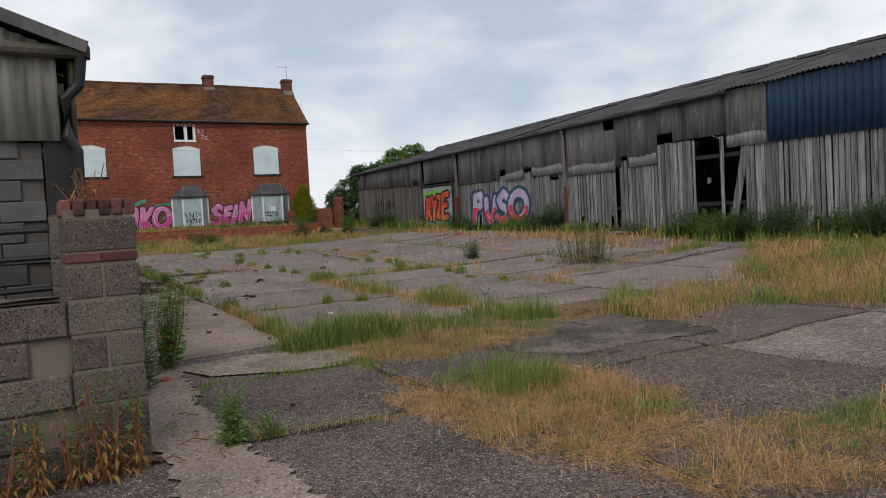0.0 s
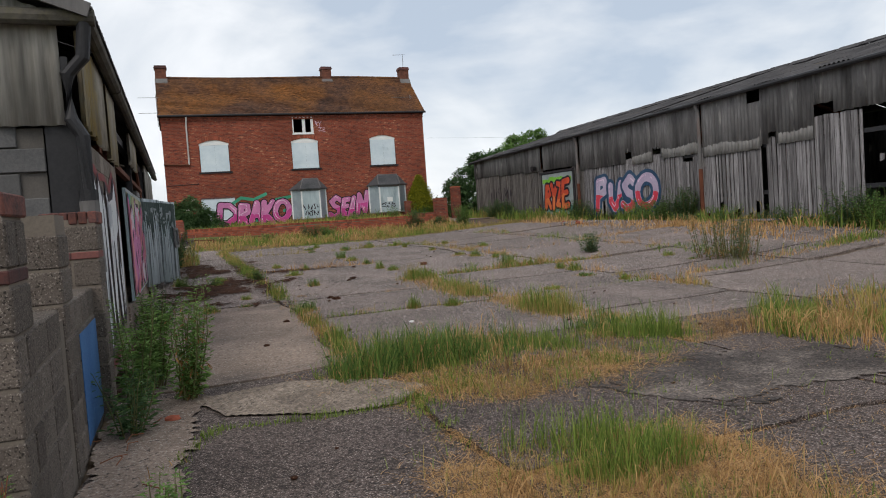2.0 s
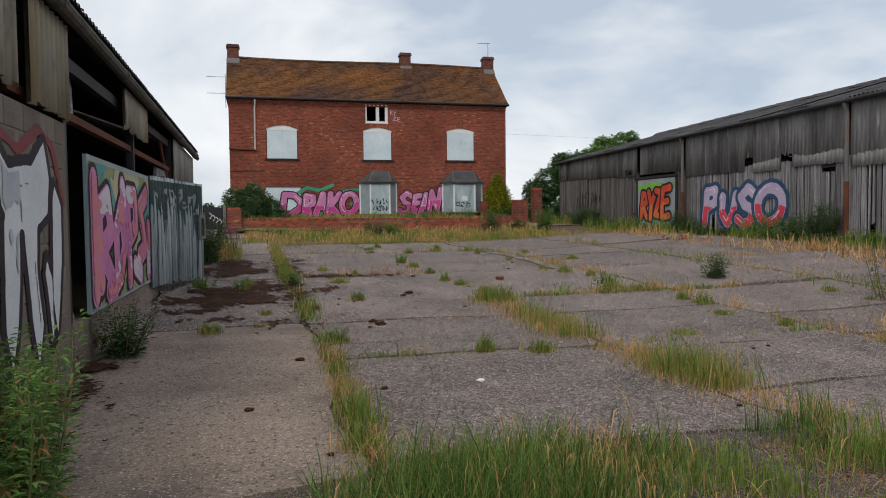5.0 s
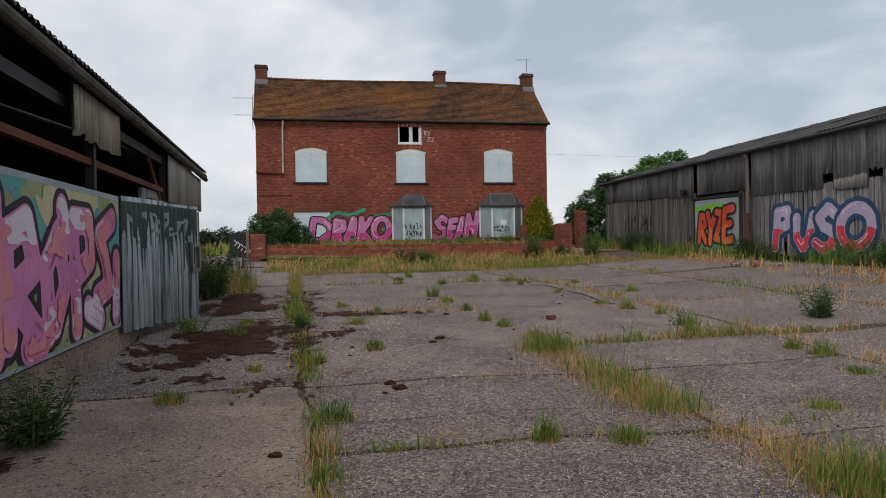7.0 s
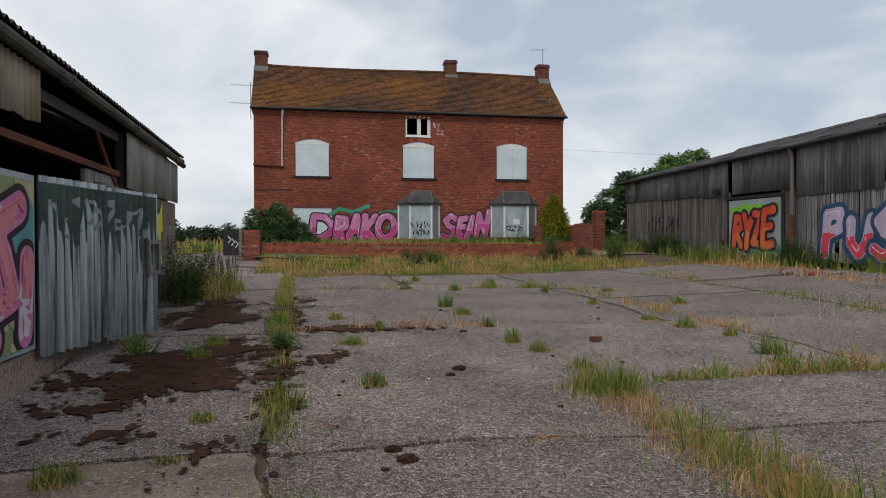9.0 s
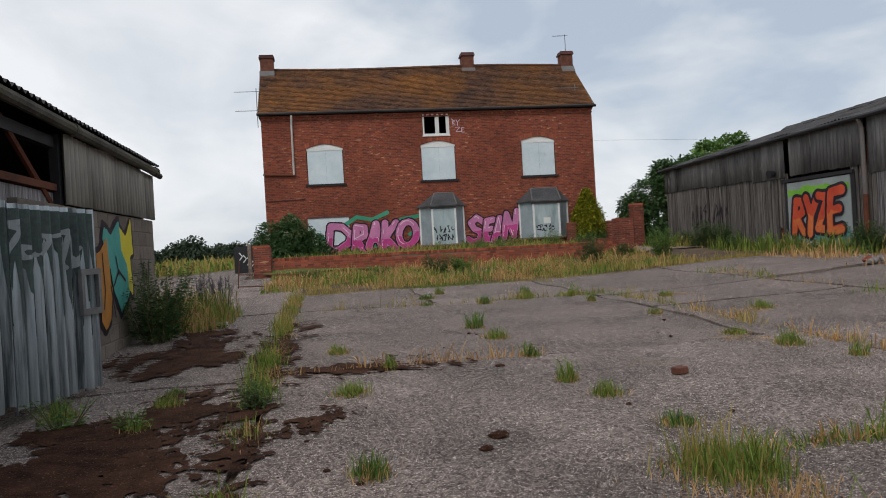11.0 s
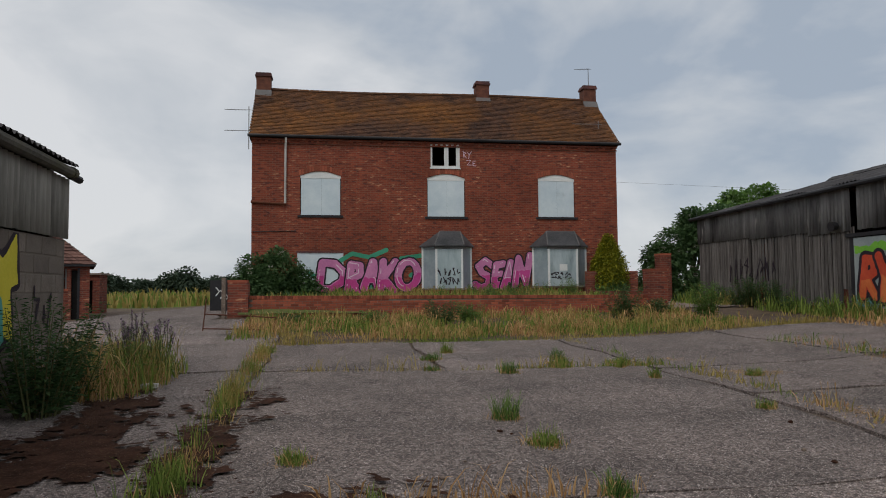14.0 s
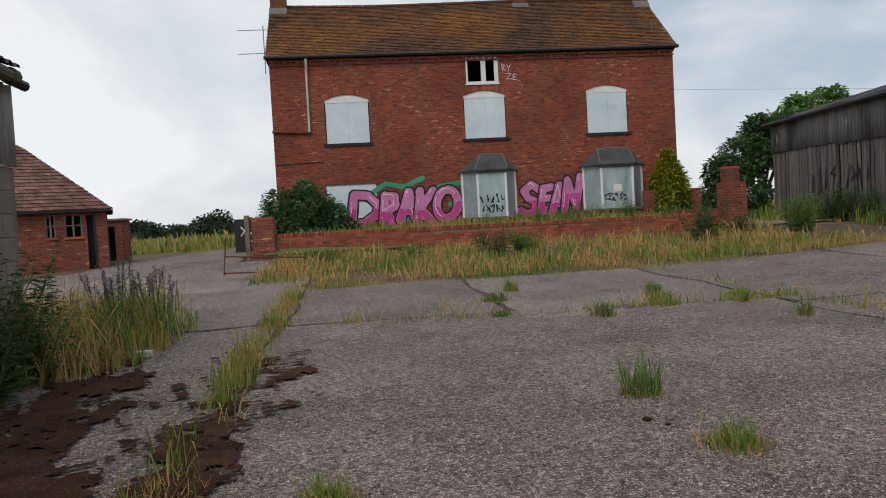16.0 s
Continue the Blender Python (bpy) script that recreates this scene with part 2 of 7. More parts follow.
M_HOUSE = brickwork("weathered_red_brickwork", ((0.275, 0.066, 0.036), (0.165, 0.042, 0.027)), (0.2, 0.115, 0.083))
M_BRICK = surface("red_brick", (0.20, 0.055, 0.035), (0.34, 0.10, 0.055), fine=40, vary=0.35, stain=(0.07, 0.04, 0.035), stain_at=(0.6, 0.75), stain_scale=3)
M_DARKBRICK = surface("burnt_brick", (0.05, 0.035, 0.04), (0.16, 0.06, 0.05), fine=40, vary=0.4)
M_MORTAR = surface("old_mortar", (0.115, 0.098, 0.082), (0.19, 0.16, 0.132), fine=60)
M_GREYMORTAR = surface("grey_mortar", (0.075, 0.07, 0.066), (0.12, 0.11, 0.10), fine=60)
M_CHIM = surface("sooty_chimney_brick", (0.075, 0.032, 0.024), (0.18, 0.07, 0.045), scale=5, fine=30)
M_TILE = surface("lichened_clay_tile", (0.035, 0.022, 0.018), (0.13, 0.06, 0.032), scale=1.6, fine=14, bump=0.5, depth=0.02, island=0.3,
                 stain=(0.23, 0.092, 0.018), stain_scale=0.3, stain_at=(0.43, 0.66))
M_SHEDTILE = surface("red_clay_tile", (0.085, 0.045, 0.038), (0.235, 0.125, 0.10), scale=2, fine=16, bump=0.5, depth=0.02, island=0.35)
M_SLATE = surface("grey_slate", (0.035, 0.038, 0.042), (0.095, 0.095, 0.10), rough=0.6, fine=12)
M_STEEL = surface("galvanised_boarding", (0.50, 0.60, 0.66), (0.66, 0.74, 0.78), rough=0.45, scale=0.9, fine=5, bump=0.05, metal=0.15,
                  stain=(0.30, 0.38, 0.42), stain_scale=1.1, stain_at=(0.6, 0.78), spec=0.5)
M_STEELDARK = surface("darker_steel_boarding", (0.22, 0.29, 0.32), (0.36, 0.44, 0.47), rough=0.4, scale=1.2, fine=5, bump=0.05, metal=0.2, spec=0.5)
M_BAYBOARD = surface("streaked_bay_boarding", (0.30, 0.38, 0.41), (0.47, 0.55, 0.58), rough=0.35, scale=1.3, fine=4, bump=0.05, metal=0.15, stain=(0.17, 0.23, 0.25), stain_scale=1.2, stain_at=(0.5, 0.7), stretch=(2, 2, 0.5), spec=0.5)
M_WHITE = surface("white_paint", (0.62, 0.64, 0.64), (0.78, 0.79, 0.78), rough=0.5, bump=0.05)
M_BLACK = surface("black_paint", (0.012, 0.012, 0.014), (0.03, 0.03, 0.034), rough=0.5, bump=0.1)
# near-black so insides and openings look unlit: shade put into the colour
M_SHADE = surface("painted_shade", (0.010, 0.009, 0.009), (0.02, 0.018, 0.017), rough=1.0, bump=0)
M_PIPE = surface("grey_pipe", (0.10, 0.10, 0.10), (0.18, 0.17, 0.17), rough=0.7, stain=(0.12, 0.06, 0.04))
M_PALEPIPE = surface("pale_pipe", (0.42, 0.40, 0.38), (0.56, 0.54, 0.52), rough=0.6, stain=(0.2, 0.13, 0.09))
M_RUST = surface("rusted_iron", (0.06, 0.022, 0.014), (0.16, 0.055, 0.03), rough=0.9, fine=30)
M_METAL = surface("grey_metal", (0.16, 0.16, 0.165), (0.28, 0.28, 0.29), rough=0.5, metal=0.6)
M_PLANK = surface("silvered_planks", (0.05, 0.045, 0.047), (0.36, 0.345, 0.352), scale=1.1, fine=5, bump=0.7, depth=0.012, stretch=(20, 20, 0.6), vary=0.38,
                  stain=(0.04, 0.033, 0.033), stain_scale=0.35, stain_at=(0.55, 0.66), pit=(0.02, 0.017, 0.018), pit_scale=2.2, pit_at=(0.39, 0.33))
M_PLANKDARK = surface("brown_grey_planks", (0.03, 0.026, 0.024), (0.20, 0.183, 0.172), scale=1.1, fine=5, bump=0.7, depth=0.012, stretch=(20, 20, 0.6), vary=0.3,
                      stain=(0.025, 0.02, 0.019), stain_scale=0.35, stain_at=(0.55, 0.66))
M_ASB = surface("asbestos_sheet", (0.10, 0.097, 0.098), (0.30, 0.293, 0.29), scale=0.9, fine=9, bump=0.2, stretch=(1.2, 2.4, 0.4),
                stain=(0.035, 0.032, 0.032), stain_scale=0.7, stain_at=(0.46, 0.66), vary=0.15, pit=(0.40, 0.385, 0.36), pit_scale=1.6, pit_at=(0.36, 0.28))
M_ASBPALE = surface("pale_weathered_sheet", (0.20, 0.195, 0.188), (0.36, 0.35, 0.336), scale=1.4, fine=12, bump=0.2, stretch=(1.2, 2.0, 0.5), stain=(0.15, 0.14, 0.135), stain_scale=1.2, stain_at=(0.54, 0.7))
# moss stain over a base colour darkened for dim light from below
M_GUTTER = surface("mossy_dimmed_gutter", (0.05, 0.046, 0.04), (0.13, 0.12, 0.10), scale=2, fine=20, bump=0.5, stain=(0.09, 0.085, 0.03), stain_scale=1.5)
M_GABLE = surface("pale_asbestos_sheet", (0.20, 0.195, 0.178), (0.46, 0.44, 0.40), scale=0.9, fine=6, bump=0.2, stretch=(5, 2, 0.35), stain=(0.07, 0.065, 0.06), stain_scale=0.7, stain_at=(0.5, 0.66))
M_PIERBRICK = surface("dark_pier_brick", (0.045, 0.03, 0.033), (0.20, 0.075, 0.055), scale=6, fine=40, vary=0.45, bump=0.6)
M_LICHEN = surface("yellow_lichened_sheet", (0.17, 0.155, 0.13), (0.40, 0.375, 0.32), scale=1.1, fine=8, bump=0.2, stretch=(1, 1, 0.5),
                   stain=(0.25, 0.18, 0.05), stain_scale=1.0, stain_at=(0.46, 0.66), vary=0.12)
M_ROOF = surface("grey_roof_sheet", (0.026, 0.025, 0.028), (0.08, 0.076, 0.078), scale=0.8, fine=9, bump=0.3, stain=(0.10, 0.075, 0.03), stain_scale=0.5, stain_at=(0.58, 0.72), vary=0.15)
M_BLUE = surface("blue_sheet", (0.018, 0.05, 0.105), (0.03, 0.075, 0.15), rough=0.5, scale=0.8, fine=12, bump=0.05, stretch=(1, 1, 0.4), spec=0.5)
M_BLOCK = surface("concrete_block", (0.075, 0.062, 0.053), (0.165, 0.138, 0.118), scale=2.0, fine=50, bump=1.0, depth=0.016, vary=0.22, pit=(0.03, 0.025, 0.022), pit_scale=70, pit_at=(0.43, 0.36),
                  stain=(0.05, 0.043, 0.04), stain_scale=1.3, stain_at=(0.58, 0.75), speck=(0.30, 0.26, 0.23), speck_scale=110, speck_at=(0.6, 0.67))
M_GARDEN = brickwork("garden_brickwork", ((0.23, 0.058, 0.036), (0.13, 0.04, 0.028)), (0.17, 0.115, 0.09))
M_SHEDBLOCK = surface("brown_concrete_block", (0.125, 0.104, 0.086), (0.25, 0.212, 0.178), scale=2.0, fine=40, bump=0.8, depth=0.012, vary=0.2, stain=(0.07, 0.057, 0.05), stain_scale=1.0)
M_GREYBLOCK = surface("dark_grey_block", (0.055, 0.056, 0.06), (0.12, 0.118, 0.118), scale=1.5, fine=40, bump=0.4, vary=0.25)
SLAB = dict(stones=0.95, stone_scale=88, scale=0.9, fine=55, bump=0.9, depth=0.012, rough=0.95, vary=0.09, speck_scale=120, speck_at=(0.56, 0.64), pit_scale=34, pit_at=(0.42, 0.34))
M_SLAB = surface("worn_yard_concrete", (0.066, 0.051, 0.046), (0.162, 0.127, 0.114), stain=(0.034, 0.026, 0.022), stain_scale=0.8, stain_at=(0.52, 0.68), speck=(0.37, 0.335, 0.315), pit=(0.045, 0.036, 0.034), **SLAB)
M_SLABDARK = surface("dark_worn_concrete", (0.034, 0.025, 0.023), (0.088, 0.067, 0.06), stain=(0.115, 0.092, 0.078), stain_scale=0.6, stain_at=(0.55, 0.75), speck=(0.21, 0.182, 0.165), pit=(0.02, 0.016, 0.015), **{**SLAB, "speck_scale": 90})
M_SMOOTH = surface("smooth_concrete", stones=0.3, stone_scale=90, low=(0.14, 0.105, 0.085), high=(0.275, 0.212, 0.172), scale=0.8, fine=30, bump=0.6, stain=(0.075, 0.06, 0.053), stain_scale=0.6, stain_at=(0.48, 0.66), speck=(0.33, 0.3, 0.27), speck_scale=50, speck_at=(0.6, 0.68), pit=(0.06, 0.048, 0.042), pit_scale=25)
M_SOIL = surface("dry_soil", (0.055, 0.038, 0.028), (0.13, 0.09, 0.06), scale=1.5, fine=25, bump=0.8, depth=0.02, stain=(0.22, 0.16, 0.09), stain_scale=0.7, stain_at=(0.52, 0.7))
M_MOSS = surface("dark_moss_soil", (0.018, 0.009, 0.007), (0.085, 0.042, 0.028), speck=(0.16, 0.10, 0.06), speck_scale=70, speck_at=(0.62, 0.70), spec=0.05, scale=4, fine=40, bump=1.0, depth=0.02)
M_FIELD = surface("rough_field", (0.05, 0.075, 0.02), (0.14, 0.15, 0.05), scale=0.08, fine=1.2, bump=0.5, depth=0.2, stain=(0.20, 0.17, 0.08), stain_scale=0.05)
M_RENDER = surface("pale_render", (0.42, 0.40, 0.37), (0.6, 0.58, 0.55), rough=0.8)

# ---- ground ----
def grid_sheet(name, xs, ys, zfn, material, label, category):
    verts = [(x, y, zfn(x, y)) for y in ys for x in xs]
    n = len(xs)
    faces = [(j * n + i, j * n + i + 1, (j + 1) * n + i + 1, (j + 1) * n + i) for j in range(len(ys) - 1) for i in range(n - 1)]
    ob = raw(name, verts, faces, material, smooth=True)
    return tagged(ob, label, category, kind="structure")


def axis_steps(lo, hi, a, b, step, far):
    out, v = [], lo
    while v < hi - 1e-6:
        out.append(v)
        v += step if a - 1e-6 <= v < b else max(step, min(far, 0.25 * (a - v if v < a else v - b) + step))
        if out[-1] < a < v:
            v = a
    return out + [hi]


GX, GY = axis_steps(-1500, 1500, -10, 30, 0.5, 200), axis_steps(-300, 2500, -6, 60, 0.5, 200)
ground = grid_sheet("ground", GX, GY, lambda x, y: ground_z(x, y) - 0.045 if -9 < x < 29 and -6 < y < 58 else ground_z(x, y) - 0.03, [M_SOIL, M_FIELD][0], "dry brown soil of an abandoned farmyard", "ground")
ground.data.materials.append(M_FIELD)
for p in ground.data.polygons:
    c = p.center
    if c.y > 58 or c.x < -9 or c.x > 29 or c.y < -6 or (c.y > 37.6 and 2 < c.x < 14.4):
        p.material_index = 1

# ---- farmhouse ----
HX0, HX1, HY0, HY1, HZ0, HZ1 = 1.2, 16.68, 44.45, 49.95, 0.85, 7.76
RY, RZ = (HY0 + HY1) / 2, 10.55
house = thing("farmhouse", ((HX0 + HX1) / 2, RY, HZ0), "derelict three-storey red brick farmhouse with boarded windows", "house")


def arch(x0, x1, z0, z1, crown, n=8):
    return [(x0, z0), (x1, z0)] + [(x1 + (x0 - x1) * i / n, z1 + (crown - z1) * math.sin(math.pi * i / n)) for i in range(n + 1)]


WINDOWS = [(3.11, 4.75, 4.66, 6.28, 6.47), (8.31, 9.93, 4.64, 6.27, 6.45), (13.11, 14.76, 4.66, 6.32, 6.5)]
bm = bmesh.new()
prism(bm, [(HX0, HZ0), (HX1, HZ0), (HX1, HZ1), (HX0, HZ1)], "y", HY0, HY0 + 0.3)
house_wall = part("wall", bm, M_HOUSE, house, "weathered red brick front wall")
bm = bmesh.new()
for x0, x1 in ((HX0, HX0 + 0.3), (HX1 - 0.3, HX1)):
    prism(bm, [(HY0 + 0.3, HZ0), (HY1, HZ0), (HY1, HZ1), (RY, RZ - 0.12), (HY0 + 0.3, HZ1 + 0.2)], "x", x0, x1)
box(bm, HX0 + 0.3, HX1 - 0.3, HY1 - 0.3, HY1, HZ0, HZ1)
part("side_wall", bm, M_HOUSE, house)
cut = bmesh.new()
for w in WINDOWS:
    prism(cut, arch(*w), "y", HY0 - 0.2, HY0 + 0.6)
for x0, x1, z0, z1 in ((8.47, 9.71, 6.71, 7.72), (3.0, 4.85, 1.75, 3.13), (8.25, 10.0, 1.4, 3.5), (13.0, 15.0, 1.4, 3.5)):
    prism(cut, [(x0, z0), (x1, z0), (x1, z1), (x0, z1)], "y", HY0 - 0.2, HY0 + 0.6)
cutter = new("cutter", to_mesh("cutter", cut, M_HOUSE))
mod = house_wall.modifiers.new("openings", "BOOLEAN")
mod.object, mod.operation, mod.solver = cutter, "DIFFERENCE", "EXACT"
cut_mesh = bpy.data.meshes.new_from_object(house_wall.evaluated_get(bpy.context.evaluated_depsgraph_get()))
house_wall.modifiers.clear()
house_wall.data = cut_mesh
bpy.data.objects.remove(cutter)
# near-black floors: the dark of the rooms is put into their colour
part("floor", boxes((HX0 + 0.3, HX1 - 0.3, HY0 + 0.3, HY1 - 0.3, 1.2, 1.3), (HX0 + 0.3, HX1 - 0.3, HY0 + 0.3, HY1 - 0.3, 3.9, 4.1), (HX0 + 0.3, HX1 - 0.3, HY0 + 0.3, HY1 - 0.3, 6.5, 6.65)), M_SHADE, house)

# boarded windows
for w in WINDOWS:
    win = part("window", boxes((w[0] - 0.1, w[1] + 0.1, HY0 - 0.06, HY0 + 0.1, w[2] - 0.09, w[2])), M_BLACK, house, "boarded window with a dark stone sill")
    bm = bmesh.new()
    prism(bm, arch(w[0] + 0.03, w[1] - 0.03, w[2] + 0.02, w[3] - 0.02, w[4] - 0.03), "y", HY0 + 0.05, HY0 + 0.07)
    part("board", bm, M_STEEL, win, "pale galvanised steel board")
    bm = bmesh.new()
    prism(bm, arch(w[0], w[1], w[3] - 0.10, w[3], w[4]), "y", HY0 + 0.035, HY0 + 0.045)
    part("head_board", bm, M_WHITE, win)
    bm = boxes((w[0] + (w[1] - w[0]) * 0.52, w[0] + (w[1] - w[0]) * 0.52 + 0.006, HY0 + 0.047, HY0 + 0.055, w[2] + 0.02, w[3] - 0.1))
    part("seam", bm, M_STEELDARK, win)
    # soldier arch of bricks over the head
    n = 17
    for i in range(n):
        a = (i + 0.5) / n
        x = w[0] - 0.06 + (w[1] - w[0] + 0.12) * a
        z = w[3] + (w[4] - w[3]) * math.sin(math.pi * a) + 0.015
        part("brick", boxes((x - 0.042, x + 0.042, HY0 - 0.006, HY0 + 0.05, z, z + 0.21)), M_BRICK, house_wall)
win = part("window", boxes((8.44, 9.74, HY0 - 0.05, HY0 + 0.02, 6.66, 6.71)), M_WHITE, house, "small open attic window with a white frame")
part("frame", boxes((8.47, 8.54, HY0 - 0.01, HY0 + 0.07, 6.71, 7.72), (9.64, 9.71, HY0 - 0.01, HY0 + 0.07, 6.71, 7.72), (8.54, 9.64, HY0 - 0.01, HY0 + 0.07, 7.65, 7.72), (8.54, 9.64, HY0 - 0.01, HY0 + 0.07, 6.71, 6.79),
                    (9.05, 9.17, HY0 - 0.01, HY0 + 0.07, 6.79, 7.65), (9.56, 9.64, HY0 - 0.012, HY0 + 0.06, 6.79, 7.65), (9.17, 9.23, HY0 - 0.012, HY0 + 0.06, 6.79, 7.65)), M_WHITE, win)
win = part("window", boxes((2.95, 4.9, HY0 - 0.012, HY0 + 0.05, 3.13, 3.2)), M_DARKBRICK, house, "boarded ground floor window")
part("board", boxes((3.0, 4.85, HY0 + 0.02, HY0 + 0.05, 1.75, 3.13)), M_STEEL, win)


def bay(x0, x1, f0, f1, z0, z1, rx0, rx1, rz):
    b = part("bay_window", boxes((x0 - 0.02, x1 + 0.02, HY0 - 0.66, HY0, z0 - 0.45, z0)), M_BRICK, house, "angled bay window shut with grey steel boards under a slate roof")
    yf = HY0 - 0.7
    corners = [(x0, HY0), (f0, yf), (f1, yf), (x1, HY0)]
    for (ax, ay), (bx, by) in zip(corners, corners[1:]):
        bm = bmesh.new()
        prism(bm, [(ax, ay), (bx, by), (bx, by + 0.03), (ax, ay + 0.03)], "z", z0, z1)
        # the two angled side boards are darker than the front board
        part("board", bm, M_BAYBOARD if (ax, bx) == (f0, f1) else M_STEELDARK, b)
    for cx, cy in corners:
        part("post", boxes((cx - 0.04, cx + 0.04, cy - 0.045, cy + 0.03, z0, z1)), M_WHITE, b)
    part("sill", boxes((x0 - 0.08, x1 + 0.08, yf - 0.1, HY0, z0 - 0.07, z0)), M_SMOOTH, b)
    part("head", boxes((f0 - 0.06, f1 + 0.06, yf - 0.05, HY0, z1 - 0.1, z1 + 0.02)), M_PIPE, b)
    ex = 0.14
    eave = [(x0 - ex, HY0), (f0 - 0.08, yf - 0.14), (f1 + 0.08, yf - 0.14), (x1 + ex, HY0)]
    bm = bmesh.new()
    lo = [bm.verts.new((x, y, z1)) for x, y in eave]
    up = [bm.verts.new((x, y, z1 + 0.05)) for x, y in eave]
    top = [bm.verts.new((rx0, HY0 - 0.01, rz)), bm.verts.new((rx1, HY0 - 0.01, rz))]
    for i in range(3):
        bm.faces.new((lo[i], lo[i + 1], up[i + 1], up[i]))
    bm.faces.new((up[0], up[1], top[0]))
    bm.faces.new((up[1], up[2], top[1], top[0]))
    bm.faces.new((up[2], up[3], top[1]))
    bm.faces.new(lo[::-1])
    part("roof", bm, M_SLATE, b, "dark slate hipped roof")
    for p, q in ((up_xy(eave[1], z1), (rx0, HY0 - 0.02, rz)), (up_xy(eave[2], z1), (rx1, HY0 - 0.02, rz)), ((rx0, HY0 - 0.02, rz), (rx1, HY0 - 0.02, rz))):
        bm = bmesh.new()
        tube(bm, [p, q], 0.03, 6)
        part("lead_roll", bm, M_PIPE, b)
    return b


def up_xy(p, z):
    return (p[0], p[1], z + 0.06)


bay(8.1, 10.14, 8.57, 9.63, 1.65, 3.36, 8.82, 9.7, 4.03)
bay(12.84, 15.18, 13.32, 14.54, 1.72, 3.36, 13.44, 14.7, 4.05)

# roof of clay tiles, course by course
rng = random.Random(4)
verts, faces = [], []
slope = Vector((0, RY - (HY0 - 0.18), RZ - (HZ1 + 0.12)))
length = slope.length
down = slope.normalized()
normal = Vector((0, -down.z, down.y))
courses, per = 34, 96
for side in (0, 1):
    for c in range(courses):
        for k in range(per):
            w = (HX1 - HX0 + 0.24) / per
            x = HX0 - 0.12 + (k + (0.5 if c % 2 else 0.0)) * w
            xa, xb = max(HX0 - 0.12, x + 0.004), min(HX1 + 0.12, x + w - 0.004)
            if xb - xa < 0.02:
                continue
            a, b2 = c * length / courses, (c + 1.25) * length / courses
            sag = -0.05 * math.sin(math.pi * (x - HX0) / (HX1 - HX0) * 2.1) * c / courses
            lift = 0.045 + rng.uniform(-0.008, 0.014)
            tw = rng.uniform(-0.006, 0.006)
            o = len(verts)
            for xx, s, h in ((xa, a, lift), (xb, a, lift + tw), (xb, min(b2, length), 0.02), (xa, min(b2, length), 0.02), (xa, a, lift - 0.03), (xb, a, lift - 0.03 + tw)):
                p = Vector((xx, HY0 - 0.18, HZ1 + 0.12 + sag)) + down * s + normal * h
                if side:
                    p.y = 2 * RY - p.y
                verts.append(tuple(p))
            faces += [(o, o + 1, o + 2, o + 3), (o + 4, o + 5, o + 1, o)] if not side else [(o + 3, o + 2, o + 1, o), (o, o + 1, o + 5, o + 4)]
tiles = raw("roof", verts, faces, M_TILE, house)
tiles["label"], tiles["kind"] = "mossy clay tile roof with orange lichen", "stuff"
bm = bmesh.new()
prism(bm, [(HY0 - 0.16, HZ1 + 0.08), (RY, RZ - 0.03), (HY1 + 0.16, HZ1 + 0.08), (HY1 - 0.3, HZ1), (HY0 + 0.3, HZ1)], "x", HX0 - 0.1, HX1 + 0.1)
part("roof_deck", bm, M_MOSS, house)
for i in range(34):
    x = HX0 - 0.1 + i * 0.463
    sag = -0.05 * math.sin(math.pi * (x + 0.2 - HX0) / (HX1 - HX0) * 2.1)
    bm = bmesh.new()
    for (ya, za), (yb, zb) in zip(((-0.13, -0.02), (-0.07, 0.07), (0.07, 0.07)), ((-0.07, 0.07), (0.07, 0.07), (0.13, -0.02))):
        vs = [bm.verts.new(v) for v in ((x, RY + ya, RZ + za + sag), (x + 0.45, RY + ya, RZ + za + sag), (x + 0.45, RY + yb, RZ + zb + sag), (x, RY + yb, RZ + zb + sag))]
        bm.faces.new(vs)
    part("ridge_tile", bm, M_TILE, tiles)
# corbelled eaves with dentils, gutter
part("cornice", boxes((HX0 - 0.02, HX1 + 0.02, HY0 - 0.05, HY0, 7.57, 7.63), (HX0 - 0.02, HX1 + 0.02, HY0 - 0.09, HY0, 7.70, 7.78)), M_HOUSE, house)
dent = to_mesh("dentil", boxes((-0.055, 0.055, -0.035, 0.05, 0, 0.07)), M_BRICK)
for i in range(68):
    piece("brick", dent, house, Matrix.Translation((HX0 + 0.12 + i * 0.2275, HY0 - 0.035, 7.63)))
bm = bmesh.new()
tube(bm, [(HX0 - 0.15, HY0 - 0.2, HZ1 + 0.09), (HX1 + 0.15, HY0 - 0.2, HZ1 + 0.11)], 0.065, 8)
part("gutter", bm, M_BLACK, house)
bm = bmesh.new()
tube(bm, [(2.55, HY0 - 0.2, HZ1 + 0.02), (2.55, HY0 - 0.17, 7.6), (2.53, HY0 - 0.06, 7.35), (2.52, HY0 - 0.06, 5.1)], 0.045, 8)
part("downpipe", bm, M_PALEPIPE, house, "pale faded plastic downpipe")
bm = bmesh.new()
tube(bm, [(2.56, HY0 - 0.06, 5.1), (HX0 - 0.02, HY0 - 0.06, 5.18)], 0.05, 8)
part("waste_pipe", bm, M_RUST, house)
bm = bmesh.new()
tube(bm, [(1.25, HY0 - 0.02, 3.98), (2.95, HY0 - 0.02, 4.02)], 0.015, 6)
part("cable", bm, M_BLACK, house)
